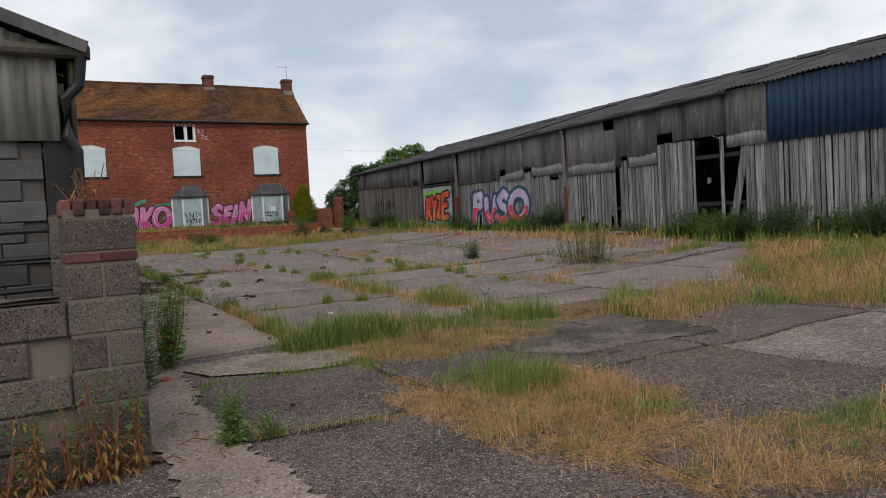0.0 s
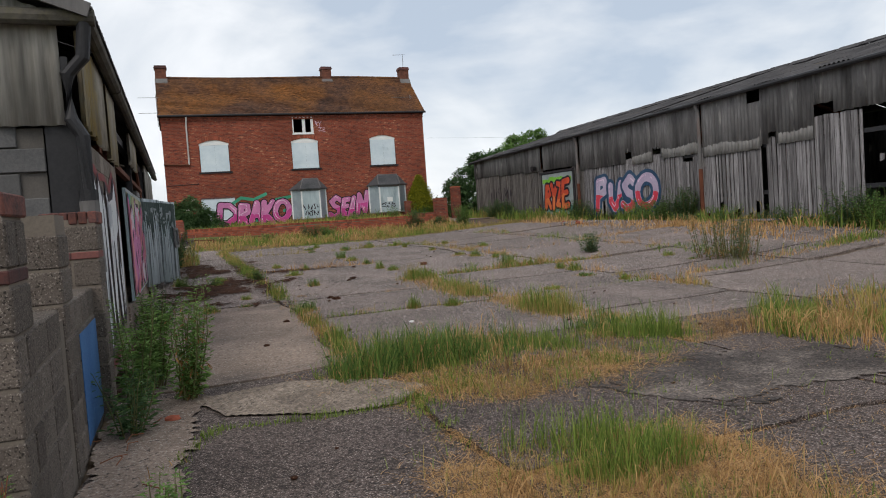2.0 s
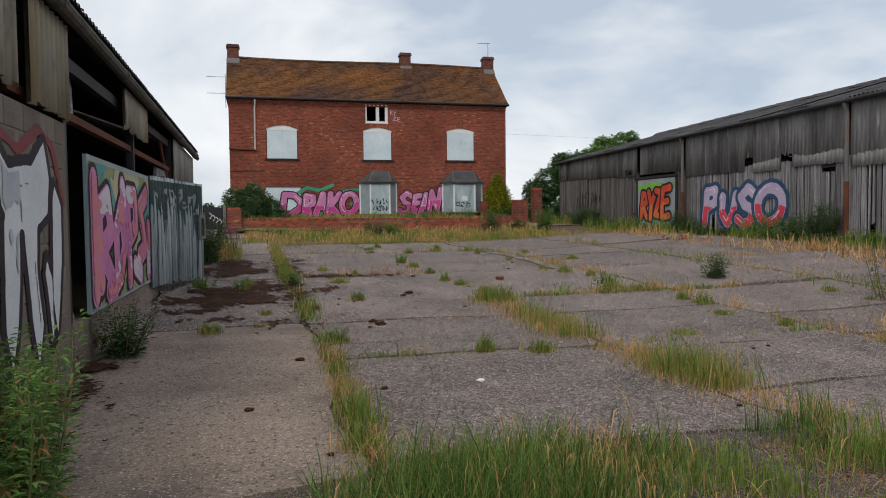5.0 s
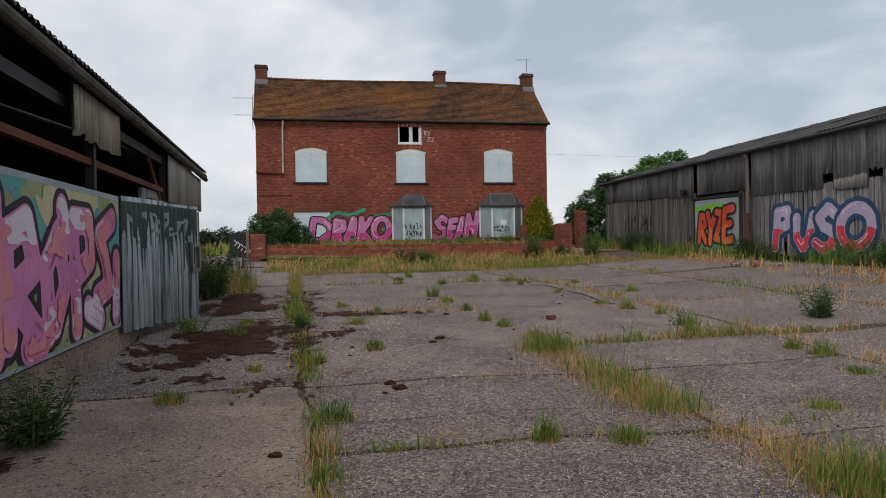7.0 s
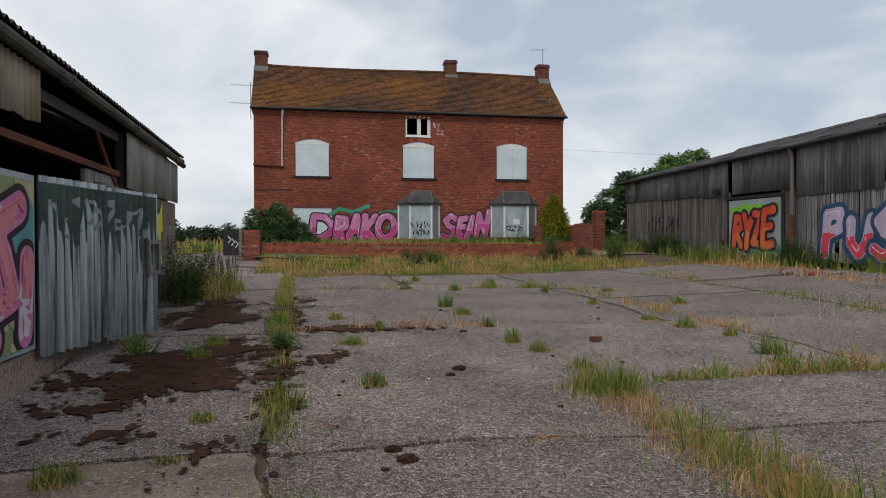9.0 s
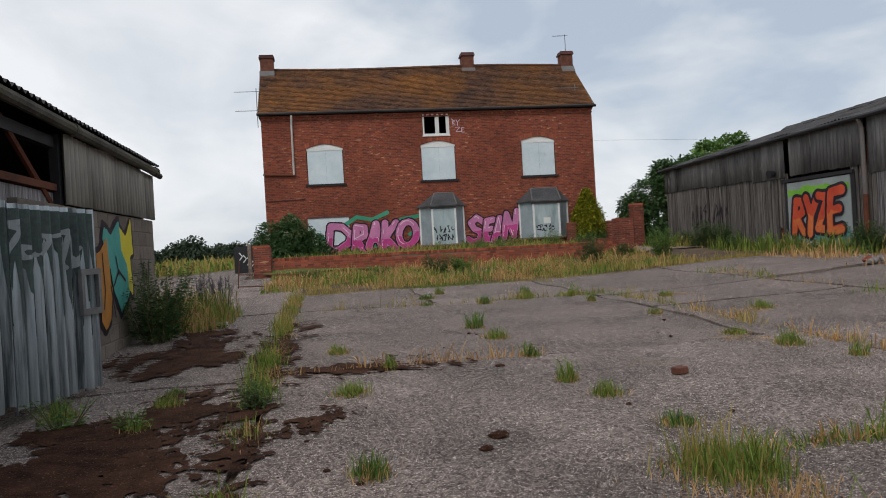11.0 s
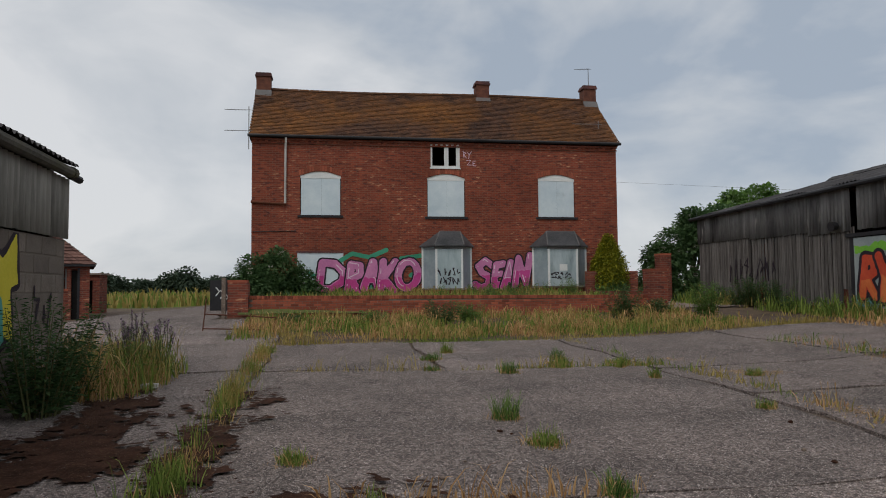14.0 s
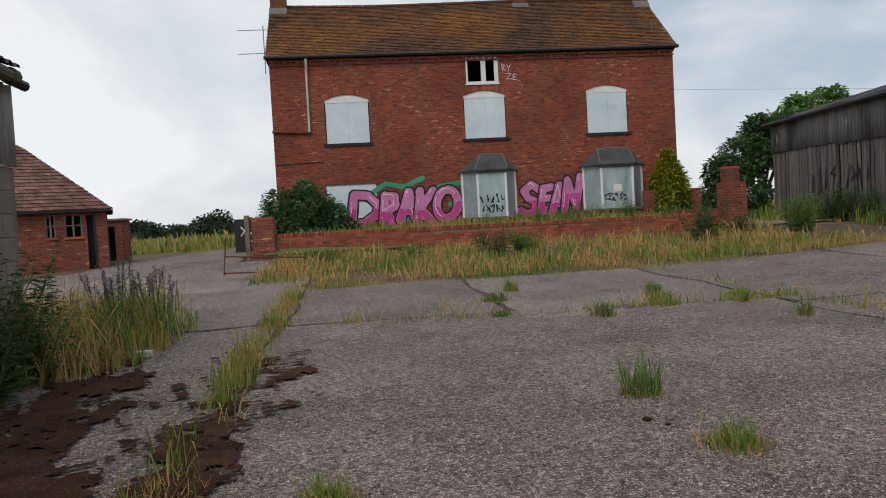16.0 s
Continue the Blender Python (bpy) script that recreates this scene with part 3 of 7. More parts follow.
for x0, x1 in ((1.12, 1.74), (11.0, 11.6), (16.2, 16.8)):
    ch = part("chimney", boxes((x0, x1, RY - 0.3, RY + 0.3, RZ - 0.6, 11.05)), M_CHIM, house, "short square brick chimney stack")
    part("cap", boxes((x0 - 0.05, x1 + 0.05, RY - 0.35, RY + 0.35, 11.05, 11.13), (x0 - 0.02, x1 + 0.02, RY - 0.32, RY + 0.32, 11.13, 11.22)), M_DARKBRICK, ch)
    bm = bmesh.new()
    prism(bm, [(RY - 0.5, RZ - 0.5), (RY - 0.3, RZ - 0.3), (RY - 0.3, RZ - 0.1), (RY - 0.52, RZ - 0.46)], "x", x0 - 0.04, x1 + 0.04)
    part("flashing", bm, M_PIPE, ch)

# ---- long barn ----
BX, BY0, BY1 = 18.57, 3.0, 41.0


def barn_eave(y):
    return 4.78 - 0.0145 * (y - 8)


def barn_ridge(y):
    return 6.42 - 0.017 * (y - 10)


barn = thing("barn", (BX + 6, 22, 0.6), "long derelict timber barn clad in planks and corrugated sheets", "barn")
BRX = BX + 6.0


def corrugated(y0, y1, zlo, zhi, x, material, parent, name="sheet", pitch=0.146, amp=0.025, ragged=0.0, seed=0, axis="x", per=6, label="", bot=None):
    """A wavy upright sheet; ragged: broken lower edge. axis x: it faces along x and runs along y."""
    r = random.Random(seed)
    n = max(2, int((y1 - y0) / pitch * per))
    verts, faces = [], []
    jag = 0.0
    for i in range(n + 1):
        y = y0 + (y1 - y0) * i / n
        if i % 3 == 0:
            jag = r.uniform(0, ragged)
        o = amp * math.sin(2 * math.pi * y / pitch)
        lo = (zlo(y) if callable(zlo) else zlo) + jag
        hi = zhi(y) if callable(zhi) else zhi
        for z, t in ((lo, 0.0), (hi, 0.0), (lo, -0.008), (hi, -0.008)):
            verts.append((x + o + t, y, z) if axis == "x" else (y, x + o + t, z))
    for i in range(n):
        a, b = i * 4, i * 4 + 4
        q = [(a, b, b + 1, a + 1), (b + 2, a + 2, a + 3, b + 3), (a + 2, b + 2, b, a)]
        faces += q if axis == "x" else [f[::-1] for f in q]
    ob = raw(name, verts, faces, material, parent, smooth=True)
    if label:
        ob["label"] = label
    return ob


def plank(y0, y1, z0, z1, x, parent, r, tilt=0.0):
    bm = bmesh.new()
    t = 0.022
    c = [(y0, z0 + r.uniform(-0.04, 0.05)), (y1, z0 + r.uniform(-0.04, 0.05)), (y1 + r.uniform(-0.006, 0.006), z1 + r.uniform(-0.02, 0.02)), (y0 + r.uniform(-0.006, 0.006), z1 + r.uniform(-0.02, 0.02))]
    c = [(y + tilt * (z - z0), z) for y, z in c]
    prism(bm, c, "x", x - t, x)
    bmesh.ops.subdivide_edges(bm, edges=[e for e in bm.edges if abs(e.verts[0].co.z - e.verts[1].co.z) > 1], cuts=2)
    for v in bm.verts:
        v.co.x += r.uniform(-0.005, 0.005)
    return part("plank", bm, M_PLANK if y0 < 28.9 else M_PLANKDARK, parent)


DARKS = [(13.4, 14.24), (14.49, 15.27), (18.6, 18.79)]
r = random.Random(11)


def barn_plank_top(y):
    return lerp_table(y, ((3, 3.05), (12.8, 3.08), (13, 3.3), (16.9, 3.3), (17.0, 2.95), (21.4, 2.85), (21.5, 2.95), (29.2, 2.95), (29.3, 3.05), (33, 3.15), (41, 3.35)))


y = BY0
while y < BY1 - 0.05:
    w = r.uniform(0.13, 0.21)
    y1 = min(BY1, y + w)
    mid = (y + y1) / 2
    z0 = ground_z(BX, mid) + r.choice((0.06, 0.1, 0.14, 0.2))
    gap = r.uniform(0.006, 0.02)
    if 29.9 < mid < 32.8 or any(a < mid < b for a, b in DARKS):
        y = y1
        continue
    if r.random() < 0.1:
        gap = 0.035
    if r.random() < 0.07:
        z0 += r.uniform(0.2, 0.6)
    notch = 0.42 if 22.0 < mid < 22.7 and r.random() < 0.6 else 0.0
    plank(y + gap, y1 - gap, z0, barn_plank_top(mid) + 0.1 - notch, BX, barn, r, r.uniform(-0.006, 0.006))
    y = y1
plank(13.86, 14.1, 0.95, 3.2, BX - 0.03, barn, r, -0.21)
plank(13.42, 13.56, 0.75, 3.2, BX - 0.01, barn, r, 0.01)
plank(14.9, 15.02, 2.0, 2.16, BX + 0.12, barn, r)
# frame, inner wall, floor, ends
posts = [BY0 + 0.1, 9.2, 12.82, 17.2, 21.42, 25.3, 29.28, 33.2, 37.1, BY1 - 0.12]
for yy in posts:
    for xx in (BX + 0.09, BX + 11.9):
        part("post", boxes((xx - 0.06, xx + 0.08, yy - 0.09, yy + 0.09, 0.2, barn_eave(yy) - 0.05)), M_RUST, barn)
    bm = bmesh.new()
    tube(bm, [(BX + 0.1, yy, barn_eave(yy) - 0.12), (BRX, yy, barn_ridge(yy) - 0.16), (BX + 11.9, yy, barn_eave(yy) - 0.12)], 0.09, 6)
    part("truss", bm, M_RUST, barn)
for z in (1.3, 2.75):
    bm = bmesh.new()
    box(bm, BX + 0.004, BX + 0.07, BY0, 29.8, z, z + 0.12)
    box(bm, BX + 0.004, BX + 0.07, 32.9, BY1, z + 0.3, z + 0.42)
    part("rail", bm, M_BLACK, barn)
corrugated(BY0, BY1, 0.3, barn_eave, BX + 12, M_ASB, barn, "back_sheet")
for yy in (BY0, BY1):
    bm = bmesh.new()
    prism(bm, [(BX + 0.03, 0.3), (BX + 12, 0.3), (BX + 12, barn_eave(yy) - 0.05), (BRX, barn_ridge(yy) - 0.08), (BX + 0.03, barn_eave(yy) - 0.05)], "y", yy - 0.02, yy + 0.03)
    part("end_wall", bm, M_PLANKDARK, barn)
# wall sheets above the planks, with their holes and broken edges
SHEETS = [  # from, to, bottom, top offset below the eave, ragged
    (12.82, 14.2, 3.12, 0.0, 0.02), (14.2, 16.2, 3.42, 0.0, 0.03), (16.2, 16.85, 3.72, 0.0, 0.02), (16.85, 18.2, 2.78, 0.0, 0.04), (18.2, 18.5, 3.15, 0.0, 0.10),
    (18.5, 18.78, 2.80, 0.0, 0.04), (18.78, 19.32, 2.78, 0.45, 0.02), (19.32, 21.38, 2.72, 0.0, 0.02), (21.45, 23.6, 2.86, 0.0, 0.03), (23.6, 24.1, 3.22, 0.0, 0.12),
    (24.1, 25.4, 2.80, 0.0, 0.03), (25.4, 25.8, 3.25, 0.0, 0.1), (25.8, 29.24, 2.86, 0.0, 0.04), (29.34, 32.55, 3.12, 0.0, 0.03), (32.8, 34.6, 3.10, 0.0, 0.04), (34.6, 37.6, 3.2, 0.0, 0.03), (37.6, BY1, 3.28, 0.0, 0.02),
]
for i, (a, b, lo, off, rag) in enumerate(SHEETS):
    corrugated(a, b, lo, (lambda yy, off=off: barn_eave(yy) - off), BX - 0.05 - 0.006 * (i % 2), M_ASB, barn, "sheet", amp=0.013, ragged=rag, seed=i)
corrugated(18.78, 19.32, 4.63, lambda yy: barn_eave(yy), BX - 0.06, M_ASB, barn, "sheet", amp=0.013)
for i, (a, b, lo) in enumerate(((16.88, 18.15, 2.76), (18.82, 21.36, 2.70), (24.15, 25.35, 2.78), (21.5, 23.55, 2.84), (12.85, 14.15, 3.0))):
    # weathered pale foot of the sheets, added as thin strips, ends above in streaks
    corrugated(a, b, lo, lambda q, lo=lo, i=i: lo + 0.36 + 0.04 * math.sin(q * 3.1 + i) + 0.015 * math.sin(q * 23 + i) + 0.02 * math.sin(q * 51), BX - 0.062, M_ASBPALE, barn, "sheet", amp=0.013, ragged=0.03, seed=70 + i, label="paler weathered lower band of corrugated sheet")
corrugated(BY0, 12.82, 3.02, lambda yy: barn_eave(yy) + 0.0, BX - 0.07, M_BLUE, barn, "sheet", pitch=0.22, amp=0.035, label="blue profiled steel sheet")
# roof sheets and cranked ridge pieces
for side in (0, 1):
    yy, k = BY0 - 0.2, 0
    while yy < BY1 + 0.1:
        y2 = min(BY1 + 0.25, yy + 1.05)
        n = 42
        for row in range(3):
            verts, faces = [], []
            f0, f1 = row / 3, (row + 1.06) / 3
            for i in range(n + 1):
                q = yy + (y2 - yy) * i / n
                o = 0.025 * math.sin(2 * math.pi * q / 0.146) + 0.02 + 0.012 * row + 0.006 * (k % 2)
                for f in (f0, min(1.0, f1)):
                    x = BX - 0.28 + (BRX - BX + 0.28) * f
                    z = barn_eave(q) - 0.02 + (barn_ridge(q) - barn_eave(q)) * f + o + (0.03 * math.sin(q * 1.7 + k))
                    verts.append((x if not side else 2 * BRX - x, q, z))
            for i in range(n):
                a = i * 2
                faces.append((a, a + 2, a + 3, a + 1) if side else (a, a + 1, a + 3, a + 2))
            raw("roof_sheet", verts, faces, M_ROOF, barn, smooth=True)
        yy, k = y2, k + 1
for k in range(36):
    q = BY0 + k * 1.06
    bm = bmesh.new()
    z = barn_ridge(q) + 0.03
    prism(bm, [(BRX - 0.32, z - 0.04), (BRX - 0.05, z + 0.12), (BRX + 0.05, z + 0.12), (BRX + 0.32, z - 0.04), (BRX + 0.3, z - 0.07), (BRX, z + 0.06), (BRX - 0.3, z - 0.07)], "y", q, q + 0.96)
    part("ridge_cap", bm, M_ROOF, barn)
bm = bmesh.new()
tube(bm, [(BX - 0.26, 14.0, barn_eave(14) - 0.06), (BX - 0.26, BY1 + 0.2, barn_eave(BY1) - 0.06)], 0.07, 8)
part("gutter", bm, M_BLACK, barn, "sagging grey gutter")
for yy in (21.42, 29.28):
    bm = bmesh.new()
    tube(bm, [(BX - 0.26, yy, barn_eave(yy) - 0.1), (BX - 0.16, yy, barn_eave(yy) - 0.35), (BX - 0.15, yy, 2.2)], 0.06, 8)
    part("downpipe", bm, M_PIPE, barn)
    bm = bmesh.new()
    tube(bm, [(BX - 0.15, yy, 2.3), (BX - 0.15, yy, 0.75)], 0.07, 8)
    part("pipe_guard", bm, M_RUST, barn, "rusted lower pipe")
# sheet door
door = part("door", boxes((BX - 0.07, BX - 0.03, 29.95, 32.72, 0.92, 2.92), bevel=0.006), surface("grey_painted_sheet", (0.2, 0.24, 0.24), (0.32, 0.36, 0.36), rough=0.6), barn, "grey sheet metal door sprayed with lettering")
for q in (29.78, 32.74):
    part("door_post", boxes((BX - 0.05, BX + 0.05, q, q + 0.15, 0.7, 3.0)), M_BLACK, barn)
part("door_track", boxes((BX - 0.1, BX - 0.02, 29.8, 33.0, 2.95, 3.05)), M_BLACK, barn)
# near-black strip, the shade under the door put into its colour
part("threshold", boxes((BX - 0.08, BX + 0.1, 29.9, 32.8, 0.55, 0.86)), M_SHADE, barn)
bm = bmesh.new()
tube(bm, [(BX - 0.12, 33.3, 3.3), (BX - 0.3, 33.3, 3.28)], 0.11, 10, 0.14)
part("floodlight", bm, M_BLACK, barn)

# ---- open-fronted shed with the block wall ----
LX, LY0, LY1 = 0.85, 9.05, 25.05


def left_eave(y):
    return 3.42 - 0.018 * (y - 9)


shed = thing("cattle_shed", (-3.6, 17, 0.0), "open-fronted block and corrugated sheet cattle shed", "barn")
BLOCK = to_mesh("block", boxes((0.0, 0.1, 0.006, 0.434, 0.006, 0.219), bevel=0.008), M_SHEDBLOCK)
HALF = to_mesh("half_block", boxes((0.0, 0.1, 0.006, 0.214, 0.006, 0.219), bevel=0.008), M_SHEDBLOCK)
GBLOCK = to_mesh("grey_block", boxes((0.006, 0.434, 0.0, 0.1, 0.006, 0.219), bevel=0.008), M_GREYBLOCK)


def block_wall(parent, x, y0, y1, z0, rows, skip=()):
    """Blocks in bond, facing the yard, before a mortar core."""
    core = part("mortar", boxes((x - 0.14, x - 0.006, y0, y1, z0, z0 + rows * 0.225)), M_MORTAR, parent)
    for k in range(rows):
        yy = y0
        if k % 2:
            piece("block", HALF, parent, Matrix.Translation((x - 0.1, yy, z0 + k * 0.225)))
            yy += 0.22
        while yy + 0.22 < y1 + 0.01:
            full = yy + 0.44 <= y1 + 0.02
            piece("block", BLOCK if full else HALF, parent, Matrix.Translation((x - 0.1, yy, z0 + k * 0.225)))
            yy += 0.44 if full else 0.22


block_wall(shed, LX, LY0 + 0.14, 12.63, -0.12, 11)
block_wall(shed, LX, 19.7, LY1, 0.02, 10)
part("plinth", boxes((LX - 0.16, LX + 0.02, 12.63, 19.7, -0.3, 0.42)), M_SMOOTH, shed)
# near gable wall of grey blocks, dark doorway beside the corner
core = part("mortar", boxes((-8.0, 0.53, LY0 + 0.08, LY0 + 0.2, -0.3, 2.45)), M_GREYMORTAR, shed)
for k in range(12):
    for i in range(-9, 1):
        x0 = 0.10 + i * 0.44 - (0.22 if k % 2 else 0)
        if x0 + 0.44 < 0.56:
            piece("block", GBLOCK, shed, Matrix.Translation((x0, LY0 + 0.04, -0.2 + k * 0.2245)))
# black board fills the doorway and stands in for its shade
part("post", boxes((0.55, LX - 0.02, LY0 + 0.04, LY0 + 0.14, -0.2, 2.5)), M_BLACK, shed)
bm = bmesh.new()
corrugated(-8.0, LX - 0.12, 2.46, lambda q: 3.42 + 0.36 * (LX - q) * (1 if q > -3.6 else 0) + (0 if q > -3.6 else 0.36 * 4.4), LY0, M_GABLE, shed, "gable_sheet", axis="y")
# far gable, back wall with slits, floor
bm = bmesh.new()
prism(bm, [(LX - 0.15, -0.2), (LX - 0.15, 3.3), (-3.6, 4.98), (-8.2, 3.3), (-8.2, -0.2)], "y", LY1 - 0.12, LY1)
part("far_gable", bm, M_BLOCK, shed)
# back wall coloured near-black for the gloom inside the shed
part("back_wall", boxes((-8.2, -8.05, LY0, 17.6, -0.2, 3.55), (-8.2, -8.05, 17.75, LY1, -0.2, 3.55)), M_SHADE, shed)
part("floor", boxes((-8.05, LX - 0.16, LY0 + 0.2, LY1 - 0.12, -0.3, 0.05)), M_SOIL, shed)
# posts and rail of the open front
for yy in (12.7, 16.5, 20.95):
    part("post", boxes((LX - 0.12, LX - 0.02, yy - 0.05, yy + 0.05, 0.4, left_eave(yy) - 0.1)), M_BLACK, shed)
part("rail", boxes((LX - 0.14, LX - 0.05, 11.2, 21.2, 2.44, 2.52)), M_RUST, shed, "rust-stained steel rail")
# beam coloured black: the shade inside the shed is put into it
part("eave_beam", boxes((LX - 0.16, LX - 0.06, LY0, LY1, 2.95, 3.08)), M_BLACK, shed)
bm = bmesh.new()
tube(bm, [(LX - 0.1, 19.6, 3.1), (LX - 0.1, 20.8, 2.3)], 0.04, 6)
part("brace", bm, M_RUST, shed)
bm = bmesh.new()
tube(bm, [(LX - 0.1, 13.2, 2.5), (LX - 0.3, 14.0, 3.1)], 0.04, 6)
part("brace", bm, M_PLANK, shed)
part("inner_board", boxes((LX - 0.16, LX - 0.1, 19.4, 21.0, 2.1, 2.42)), M_PLANK, shed)
for i, (a, b, lo, mt, rag) in enumerate(((9.1, 11.15, 2.42, M_LICHEN, 0.06), (11.42, 12.62, 2.36, M_LICHEN, 0.06), (15.5, 16.45, 2.66, M_LICHEN, 0.1), (16.5, 17.45, 2.64, M_LICHEN, 0.05), (20.95, LY1, 2.28, M_GABLE, 0.01))):
    corrugated(a, b, lo, lambda q: left_eave(q) - 0.08, LX + 0.03, mt, shed, "sheet", ragged=rag, seed=40 + i, label="lichen-yellowed corrugated sheet")
# roof
for k in range(17):
    ya, yb = LY0 - 0.2 + k * 0.944, LY0 - 0.2 + (k + 1.0) * 0.944
    for side in (0, 1):
        verts, faces = [], []
        for i in range(41):
            q = ya + (yb - ya) * i / 40
            o = 0.025 * math.sin(2 * math.pi * q / 0.146)
            for f in (0.0, 1.0):
                x = LX + 0.2 + (-3.6 - LX - 0.2) * f
                verts.append((x if not side else -7.2 - x, q, left_eave(q) + 0.06 + 1.66 * f + o + 0.004 * (k % 2)))
        for i in range(40):
            a = i * 2
            faces.append((a, a + 2, a + 3, a + 1) if not side else (a, a + 1, a + 3, a + 2))
        raw("roof_sheet", verts, faces, M_ROOF, shed, smooth=True)
bm = bmesh.new()
prism(bm, [(LX + 0.16, 3.38), (LX + 0.2, 3.5), (-3.6, 5.2), (-3.6, 5.02)], "y", LY0 - 0.24, LY0 - 0.2)
part("verge", bm, M_ASB, shed)
for a, b in ((LY0 - 0.15, 12), (12, 15), (15, 18), (18, 21), (21, LY1 - 0.2)):
    bm = bmesh.new()
    tube(bm, [(LX + 0.13, a, left_eave(a) - 0.03), (LX + 0.13, b, left_eave(b) - 0.03)], 0.07, 10)
    tube(bm, [(LX + 0.13, b - 0.05, left_eave(b) - 0.03), (LX + 0.13, b + 0.05, left_eave(b) - 0.03)], 0.082, 10)
    part("gutter", bm, M_GUTTER, shed)
bm = bmesh.new()
tube(bm, [(LX + 0.13, LY1 - 0.25, left_eave(LY1) - 0.06), (LX + 0.17, LY1 - 0.02, left_eave(LY1) - 0.09)], 0.05, 8)
part("gutter_outlet", bm, M_BLACK, shed)
bm = bmesh.new()
tube(bm, [(-3.0, LY0 - 0.12, 3.42), (LX + 0.21, LY0 - 0.12, 3.40)], 0.075, 10)
part("gutter", bm, M_GUTTER, shed)
bm = bmesh.new()
tube(bm, [(LX + 0.12, LY0 - 0.12, 3.38), (LX + 0.08, LY0 - 0.1, 3.05), (LX - 0.06, LY0 - 0.08, 2.9), (LX - 0.06, LY0 - 0.08, 2.5), (LX + 0.02, LY0 - 0.08, 2.35), (LX + 0.02, LY0 - 0.06, 1.7)], 0.062, 10)
tube(bm, [(LX + 0.02, LY0 - 0.06, 1.86), (LX + 0.02, LY0 - 0.06, 1.76)], 0.08, 10)
part("downpipe", bm, M_BLACK, shed, "black plastic downpipe")
bm = bmesh.new()
tube(bm, [(LX + 0.02, LY0 - 0.06, 1.76), (LX + 0.03, LY0 - 0.06, 1.1)], 0.085, 10)
part("pipe_sleeve", bm, M_ASB, shed)
# sliding doors hung in front
gate1 = part("board_door", boxes((LX + 0.022, LX + 0.062, 13.15, 17.2, 0.45, 2.12)), M_STEELDARK, shed, "boarded sliding door covered in spray paint")
# weathered upright streaks that also carry rib shading in their colour
M_DOORSHEET = surface("bleached_sheet", (0.30, 0.36, 0.40), (0.66, 0.73, 0.78), rough=0.6, scale=1.2, fine=5, bump=0.15, stretch=(1, 9, 0.3), stain=(0.03, 0.045, 0.05), stain_scale=1.1, stain_at=(0.50, 0.62))
leaf_turn = Matrix.Translation((0.88, 17.25, 0)) @ pose(0, 0, 0, 0, 0, -12.6) @ Matrix.Translation((-0.88, -17.25, 0))
leaf_1 = corrugated(17.27, 18.6, 0.33, 2.14, LX + 0.05, M_DOORSHEET, shed, "door_sheet", amp=0.03, ragged=0.05, seed=7, label="corrugated iron door streaked with dark paint")
leaf_2 = corrugated(18.6, 19.92, 0.28, 2.12, LX + 0.065, M_DOORSHEET, shed, "door_sheet", amp=0.03, ragged=0.05, seed=8, label="corrugated iron door streaked with dark paint")
# the iron door stands ajar
for leaf_ob in (leaf_1, leaf_2):
    leaf_ob.matrix_basis = leaf_turn
    WORLD[leaf_ob] = leaf_turn
# the shed stands a trifle askew to the yard
_pivot = Matrix.Translation((LX, LY1, 0))
shed.matrix_basis = _pivot @ pose(0, 0, 0, 0, 0, -0.5) @ _pivot.inverted() @ shed.matrix_basis

# ---- flat regions: patches on the ground and paint on walls ----
def region(values, us, vs):
    """The part of a grid where values < 0, as points and faces with smooth edges."""
    pts, faces, index = [], [], {}

    def vert(key, u, v):
        if key not in index:
            index[key] = len(pts)
            pts.append((u, v))
        return index[key]
    nu, nv = len(us), len(vs)
    inside = values < 0
    for j in range(nv - 1):
        row = inside[j] | inside[j + 1]
        for i in np.nonzero(row[:-1] | row[1:])[0]:
            ring = ((i, j), (i + 1, j), (i + 1, j + 1), (i, j + 1))
            f = [values[b, a] for a, b in ring]
            if max(f) < 0:
                faces.append(tuple(vert((a, b), us[a], vs[b]) for a, b in ring))
                continue
            poly = []
            for k in range(4):
                (a, b), (c, d) = ring[k], ring[(k + 1) % 4]
                p, q = f[k], f[(k + 1) % 4]
                if p < 0:
                    poly.append(vert((a, b), us[a], vs[b]))
                if (p < 0) != (q < 0):
                    t = p / (p - q)
                    poly.append(vert(("e", min((a, b), (c, d)), max((a, b), (c, d))), us[a] + (us[c] - us[a]) * t, vs[b] + (vs[d] - vs[b]) * t))
            if len(poly) > 2:
                faces.append(tuple(poly))
    return pts, faces


def wobble(U, V, scale, seed):
    """Smooth random field from a few sums of waves."""
    r = random.Random(seed)
    out = np.zeros_like(U)
    for k in range(14):
        s = scale * 2 ** (k / 3.5)
        a = r.uniform(0, 6.28)
        out += np.sin((U * math.cos(a) + V * math.sin(a)) * s + r.uniform(0, 6.28)) / (1 + k / 3.0)
    return out / 3.0


def poly_distance(U, V, poly):
    """Signed distance to a polygon, negative inside."""
    best, inside = np.full(U.shape, 1e9), np.zeros(U.shape, bool)
    n = len(poly)
    for k in range(n):
        (ax, ay), (bx, by) = poly[k], poly[(k + 1) % n]
        dx, dy = bx - ax, by - ay
        t = np.clip(((U - ax) * dx + (V - ay) * dy) / (dx * dx + dy * dy + 1e-9), 0, 1)
        best = np.minimum(best, np.hypot(U - ax - t * dx, V - ay - t * dy))
        if abs(dy) > 1e-9:
            hit = ((ay > V) != (by > V)) & (U < (bx - ax) * (V - ay) / dy + ax)
            inside ^= hit
    return np.where(inside, -best, best)


